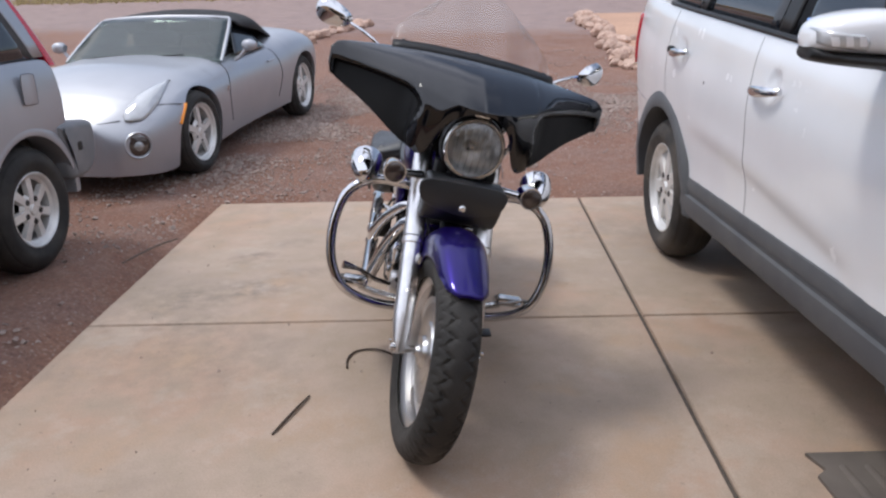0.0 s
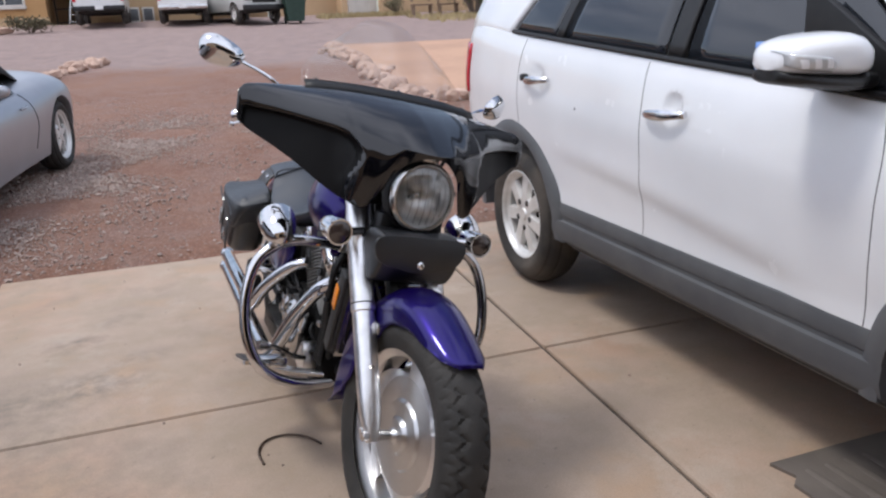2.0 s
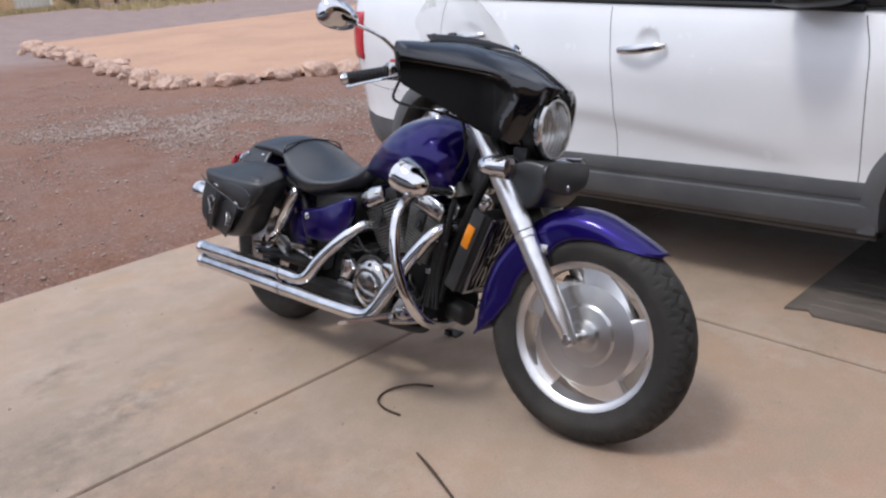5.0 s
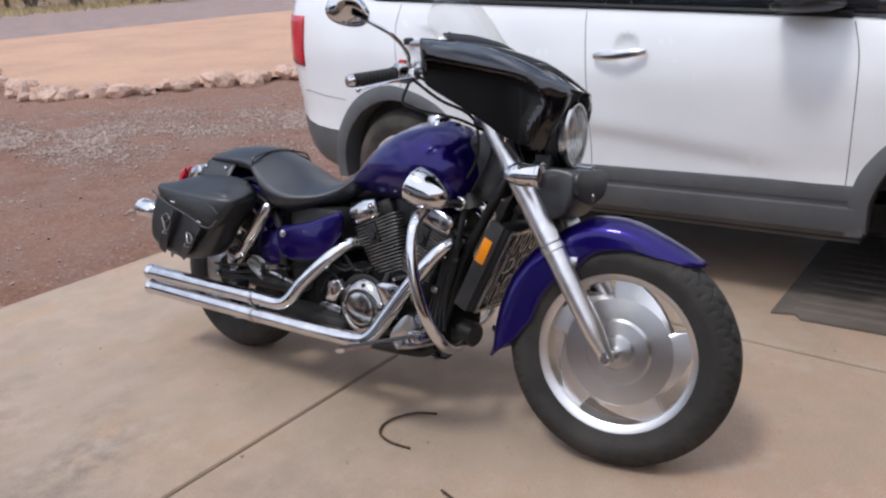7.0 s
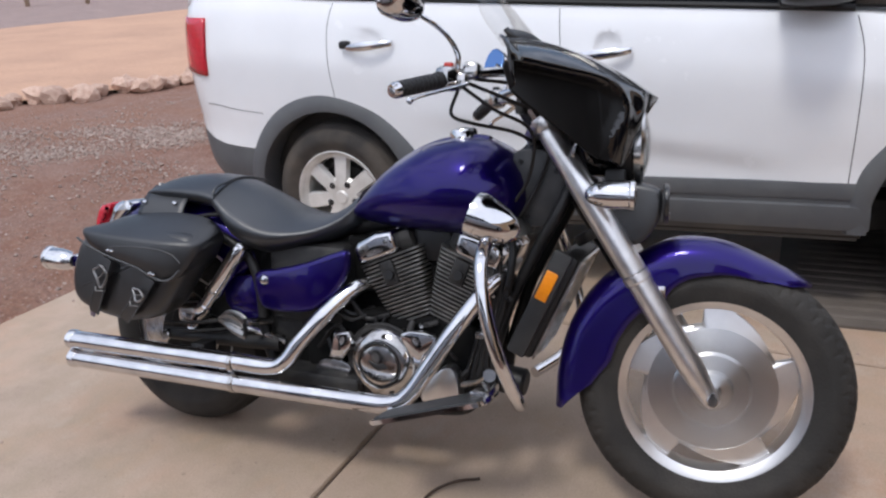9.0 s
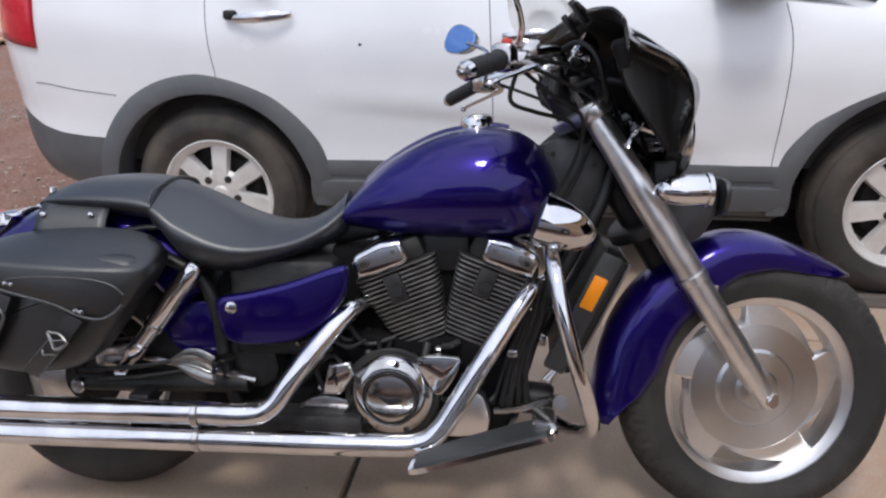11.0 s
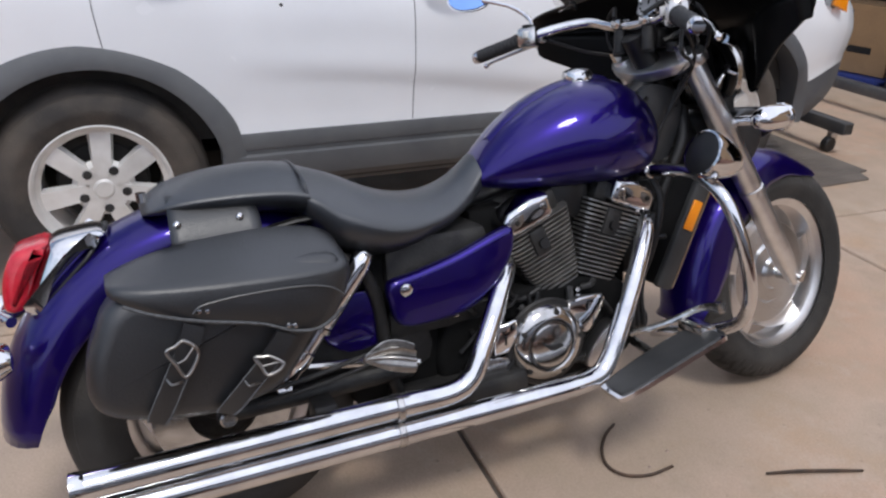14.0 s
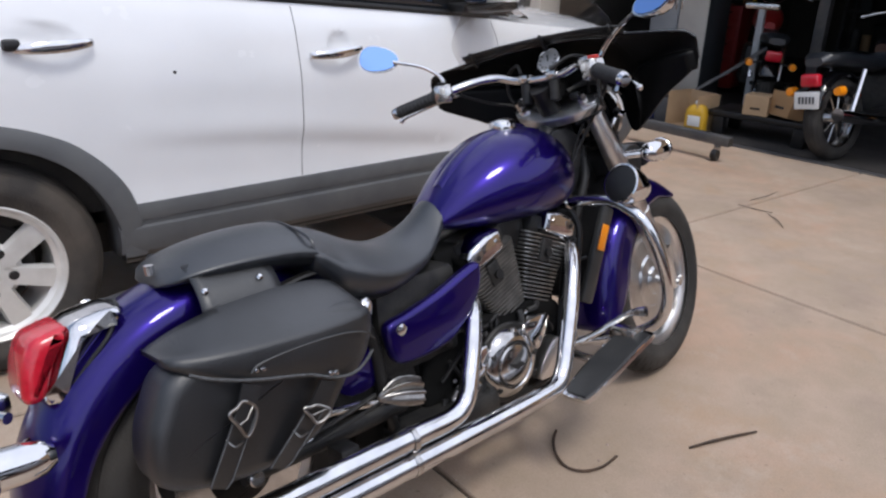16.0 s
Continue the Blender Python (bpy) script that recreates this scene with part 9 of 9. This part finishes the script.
def stored_bike(m, label, red=False, plate=False):
    """A dark standard motorcycle seen from its tail; local y runs forwards."""
    root = thing("parked_motorcycle", label, "motorcycle", m, "stored motorcycles")
    for y, nm in ((0.0, "rear_wheel"), (1.42, "front_wheel")):
        w = part(nm, tyre_mesh(0.315, 0.14, 0.215, 90, ribs), RUBBER, root, "", Matrix.Translation((0, y, 0.315)))
        part("rim", lathe([(0.222, 0.04), (0.20, 0.03), (0.195, -0.03), (0.222, -0.04), (0.212, -0.04), (0.188, 0.0), (0.212, 0.04)], 36, closed=True), DULLCHROME, w)
        for k in range(10):
            a = 2 * math.pi * k / 10
            part("spoke", tube([(0.02, 0.03 * math.cos(a), 0.03 * math.sin(a)), (0.0, 0.2 * math.cos(a), 0.2 * math.sin(a))], 0.006, 6, 1), DULLCHROME, w)
        part("hub", cyl((-0.06, 0, 0), (0.06, 0, 0), 0.05, n=20, bevel=0.006), DULLCHROME, w)
    crown = [(0.36 * math.cos(radians(a)), 0.315 + 0.36 * math.sin(radians(a))) for a in range(165, 40, -8)]
    solid(part("rear_fender", arch([(y, z) for y, z in crown], [0.05] * len(crown), [0.085] * len(crown), wheel=(0, 0.315)), BLACKGLOSS, root), 0.003)
    rows = [[(x, y, z + zz) for x, zz in oval(20, w, hgt, 3)] for y, z, w, hgt in ((-0.28, 0.74, 0.07, 0.03), (-0.22, 0.76, 0.11, 0.05), (0.1, 0.74, 0.13, 0.06), (0.4, 0.70, 0.14, 0.06), (0.6, 0.74, 0.10, 0.05))]
    part("seat", rings(rows), VINYL, root)
    rows = [[(x, y, z + zz) for x, zz in oval(22, w, hgt, 2.4)] for y, z, w, hgt in ((0.58, 0.80, 0.05, 0.05), (0.7, 0.84, 0.12, 0.10), (0.9, 0.86, 0.15, 0.13), (1.08, 0.86, 0.13, 0.12), (1.16, 0.85, 0.05, 0.06))]
    part("fuel_tank", rings(rows), RED if red else BLACKGLOSS, root)
    part("engine", box((0, 0.72, 0.42), (0.36, 0.42, 0.40), 0.05), CASTING, root)
    part("tail_light", box((0, -0.30, 0.612), (0.14, 0.07, 0.095), 0.02, seg=3), REDLENS, root, "red tail lamp")
    if plate:
        pl = part("number_plate", box((0, -0.345, 0.470), (0.20, 0.004, 0.125), 0.002), WHITEPART, root, "white plate with dark bars")
        for k in range(5):
            part("plate_bar", box((-0.055 + 0.0275 * k, -0.349, 0.470), (0.016, 0.002, 0.05)), BLUEGREY, pl, smooth=False)
    for sx in (-1, 1):
        s = part("rear_signal", lathe([(0, -0.04), (0.03, -0.035), (0.036, 0.0), (0.036, 0.03), (0, 0.032)], 20, (sx * 0.19, -0.24, 0.530), (0, 1, 0)), ORANGE, root, "amber turn signal")
        part("signal_stem", cyl((sx * 0.02, -0.22, 0.56), (sx * 0.17, -0.24, 0.530), 0.009, n=8), BLACK, s)
        part("shock_absorber", cyl((sx * 0.13, 0.02, 0.36), (sx * 0.13, 0.16, 0.66), 0.026, n=16), CHROME, root)
        part("fork_leg", cyl((sx * 0.09, 1.40, 0.33), (sx * 0.09, 1.15, 0.95), 0.025, n=14), DULLCHROME, root)
        part("swingarm", tube([(sx * 0.10, 0.0, 0.315), (sx * 0.10, 0.5, 0.35)], 0.022, 8, 1), BLACK, root)
    part("exhaust_pipe", tube([(0.12, 0.85, 0.35), (0.19, 0.6, 0.27), (0.20, 0.2, 0.29), (0.205, -0.28, 0.36)], [0.022, 0.03, 0.045, 0.048], 16), CHROME, root)
    part("handlebar", tube([(-0.38, 0.92, 1.08), (-0.2, 1.02, 1.10), (-0.05, 1.10, 1.02), (0.05, 1.10, 1.02), (0.2, 1.02, 1.10), (0.38, 0.92, 1.08)], 0.013, 10), DULLCHROME, root)
    part("headlamp", lathe([(0, 0.10), (0.06, 0.09), (0.09, 0.03), (0.09, 0.0), (0, -0.01)], 24, (0, 1.22, 0.90), (0, -1, 0)), BLACKGLOSS, root)
    return root


stored_bike(Matrix.Translation((0.78, -3.86, 0.0)) @ Matrix.Rotation(radians(180 - 12), 4, "Z") @ Matrix.Rotation(radians(-10), 4, "Y"), "dark motorcycle with an amber-signalled tail in the garage", False, True)
stored_bike(Matrix.Translation((1.95, -5.0, 0)) @ Matrix.Rotation(radians(180 + 30), 4, "Z") @ Matrix.Rotation(radians(4), 4, "Y"), "black motorcycle with a red tank stored deeper in the garage", True)
stored_bike(Matrix.Translation((-0.2, -4.9, 0)) @ Matrix.Rotation(radians(180 - 6), 4, "Z") @ Matrix.Rotation(radians(-4), 4, "Y"), "black motorcycle stored beside another in the garage")



def garage_back():
    for k, (x, y) in enumerate(((3.6, -7.4), (2.2, -9.9), (0.4, -9.9), (-1.4, -9.9))):
        sh = thing("storage_shelf", "dark steel shelf crowded with cans and boxes", "shelf", pose(x, y, 0, 0, 0, 90 if k == 0 else 0), "garage shelves")
        rng = random.Random(30 + k)
        for z in (0.25, 0.8, 1.35, 1.9):
            b = part("shelf_board", box((0, 0, z), (1.6, 0.45, 0.03)), STEELGREY, sh, smooth=False)
        for sx in (-0.8, 0.8):
            for sy in (-0.2, 0.2):
                part("upright", box((sx, sy, 1.0), (0.04, 0.04, 2.0)), STEELGREY, sh, smooth=False)
        for z in (0.265, 0.815, 1.365):
            xx = -0.7
            while xx < 0.65:
                w, hh = rng.uniform(0.10, 0.28), rng.uniform(0.12, 0.4)
                m_ = rng.choice([CARD, CARD2, BLACK, RED, STEELGREY, BLUEGREY, YELLOW])
                ob = part("storage_tin" if w < 0.16 else "storage_carton", cyl((0, 0, 0), (0, 0, hh), w / 2, n=16, bevel=0.006) if w < 0.16 else box((0, 0, hh / 2), (w, 0.3, hh), 0.006), m_)
                tagged(ob, "small tin on a garage shelf" if w < 0.16 else "small carton on a garage shelf", "tin" if w < 0.16 else "box", "things on the garage shelves")
                ob.matrix_basis = sh.matrix_basis @ Matrix.Translation((xx + w / 2, 0, z))
                xx += w + rng.uniform(0.01, 0.08)
    cab = thing("tall_cabinet", "tall steel cabinet with pale grey doors", "cabinet", pose(2.92, -5.25, 0, 0, 0, 4))
    part("cabinet_body", box((0, 0, 0.95), (0.62, 0.5, 1.9), 0.01), BLUEGREY, cab)
    for sx in (-1, 1):
        dr = part("cabinet_door", box((sx * 0.155, 0.258, 0.95), (0.300, 0.018, 1.84), 0.004), TRIMWHITE if sx < 0 else PALEGREY, cab)
        part("handle", box((sx * 0.03, 0.275, 1.0), (0.016, 0.02, 0.14), 0.004), CHROME, dr)
    post = thing("floor_stand", "grey steel stand with a flat crossbar top", "stand", pose(2.05, -5.0, 0, 0, 0, 10))
    part("column", box((0, 0, 0.5), (0.06, 0.06, 1.0), 0.006), PALEGREY, post)
    part("crossbar", box((0, 0, 1.02), (0.30, 0.09, 0.05), 0.008), DULLCHROME, post)
    part("foot", box((0, 0, 0.02), (0.4, 0.4, 0.04), 0.008), STEELGREY, post)
    pump = thing("jack_handle", "long dark lever resting against the stand", "tool", pose(2.12, -4.6, 0.20, 0, 0, 0))
    part("lever", tube([(0.22, 0.30, 0.0), (0.0, 0.0, 0.22), (-0.22, -0.30, 0.46)], 0.02, 8, 1), STEELGREY, pump)
    p2 = thing("steel_post", "dark steel support post in the garage", "post", pose(1.60, -5.3, 0))
    part("column", box((0, 0, 1.45), (0.10, 0.10, 2.9), 0.006), STEELGREY, p2)
    part("base_plate", box((0, 0, 0.006), (0.2, 0.2, 0.012), 0.002), STEELGREY, p2)
    chest = thing("tool_chest", "red steel tool chest with drawers", "tool chest", pose(3.15, -6.3, 0, 0, 0, 5))
    part("chest_body", box((0, 0, 0.5), (0.7, 0.45, 0.9), 0.01), RED, chest)
    for k in range(5):
        dr = part("drawer", box((0, 0.232, 0.16 + 0.17 * k), (0.64, 0.016, 0.15), 0.004), RED, chest)
        part("handle", box((0, 0.246, 0.20 + 0.17 * k), (0.5, 0.012, 0.014), 0.003), CHROME, dr)


garage_back()

# ---- small things lying on the slabs ----
WIRE = mat("rusty_wire", (0.055, 0.040, 0.032), 0.7, 0.3, noise_scale=30, amount=0.5, color2=(0.10, 0.06, 0.04))
w = thing("bent_wire", "dark bent hoop of wire lying on the concrete", "wire")
part("strand", tube([(-0.10, 0.608, 0.006), (-0.135, 0.665, 0.012), (-0.185, 0.712, 0.010), (-0.235, 0.728, 0.006), (-0.280, 0.706, 0.006), (-0.304, 0.648, 0.006), (-0.302, 0.572, 0.005)], 0.0042, 8, 6), WIRE, w)
t = thing("stick", "thin dark stick lying on the concrete", "stick")
part("twig", tube([(-0.425, 0.366, 0.006), (-0.455, 0.288, 0.009), (-0.492, 0.196, 0.008), (-0.522, 0.122, 0.005)], [0.0035, 0.005, 0.0048, 0.0035], 7, 4), WIRE, t)
t = thing("stick", "thin dry stick on the dirt beside the slab", "stick")
part("twig", tube([(-1.62, 2.02, 0.0), (-1.50, 2.25, 0.02), (-1.42, 2.42, 0.01)], [0.004, 0.006, 0.004], 6, 3), TWIG, t)
for a, b, c in (((0.300, -1.935, 0.004), (0.385, -2.030, 0.010), (0.468, -2.103, 0.004)), ((0.462, -2.152, 0.004), (0.560, -2.120, 0.009), (0.672, -2.138, 0.004)), ((0.670, -2.285, 0.004), (0.640, -2.450, 0.008), (0.645, -2.620, 0.004))):
    t = thing("stick", "short dry twig on the concrete", "stick", group="dry twigs")
    part("twig", tube([a, b, c], [0.0022, 0.0036, 0.0020], 6, 4), TWIG, t)

MATRUBBER = mat("dusty_ribbed_rubber", (0.105, 0.088, 0.075), 0.8, noise_scale=4, amount=0.5, color2=(0.16, 0.135, 0.115), bump=0.15, bump_scale=90)


def rubber_mat():
    root = thing("floor_mat", "dusty brown ribbed rubber mat under the car", "mat", pose(1.115, -0.170, 0, 0, 0, -3.5))
    W, L, h = 1.25, 1.85, 0.011
    bm = bmesh.new()
    ol = [(0, 0), (W, 0), (W, -L), (0.10, -L), (0.10, -L + 0.06), (0.0, -L + 0.10), (-0.015, -0.115), (0.022, -0.085)]
    lo, hi = [bm.verts.new((x, y, 0.0005)) for x, y in ol], [bm.verts.new((x, y, h)) for x, y in ol]
    bm.faces.new(hi)
    bm.faces.new(lo[::-1])
    for i in range(len(ol)):
        bm.faces.new((lo[i], lo[(i + 1) % len(ol)], hi[(i + 1) % len(ol)], hi[i]))
    base = part("sheet", bm, MATRUBBER, root, smooth=False)
    for k in range(15):
        x = 0.075 + 0.075 * k
        rows = []
        for t in np.linspace(0, 1, 7):
            y = -0.075 - (L - 0.17) * float(t)
            e = 0.55 if t in (0.0, 1.0) else 1.0
            rows.append([(x + 0.022 * c * e, y, h - 0.001 + 0.010 * s * e) for c, s in ((math.cos(math.pi * i / 6), math.sin(math.pi * i / 6)) for i in range(7))])
        part("rib", rings(rows), MATRUBBER, base)


rubber_mat()


def grit_place(rng):
    x, y = rng.uniform(-1.4, 3.0), rng.uniform(-3.6, 3.2)
    near_edge = min(abs(x - (-1.5)), abs(y - 3.2))
    return x, y, rng.uniform() < 0.12 + 0.9 * math.exp(-near_edge * 3.0)


def grit():
    rng = np.random.default_rng(8)
    vs, fs, n = [], [], 0
    base = np.array([(1, 0, 0), (-0.5, 0.8, 0), (-0.5, -0.8, 0), (0, 0, 0.9)], float)
    while n < 420:
        x, y, keep = grit_place(rng)
        if not keep or not (x > -1.5 + 0.05 * y and y < 3.2 - 0.085 * x):
            continue
        s = float(np.clip(rng.lognormal(-5.7, 0.5), 0.0015, 0.010))
        p = base * (1 + rng.uniform(-0.4, 0.4, base.shape)) * s + (x, y, 0.0008)
        vs.append(p)
        fs.append(np.array([(0, 1, 3), (1, 2, 3), (2, 0, 3), (2, 1, 0)]) + 4 * n)
        n += 1
    me = bpy.data.meshes.new("grit")
    me.from_pydata(np.concatenate(vs).tolist(), [], np.concatenate(fs).tolist())
    me.materials.append(PEBBLE)
    tagged(new("grit", me), "scattered grit and tiny stones on the concrete", "grit", kind="stuff")


grit()
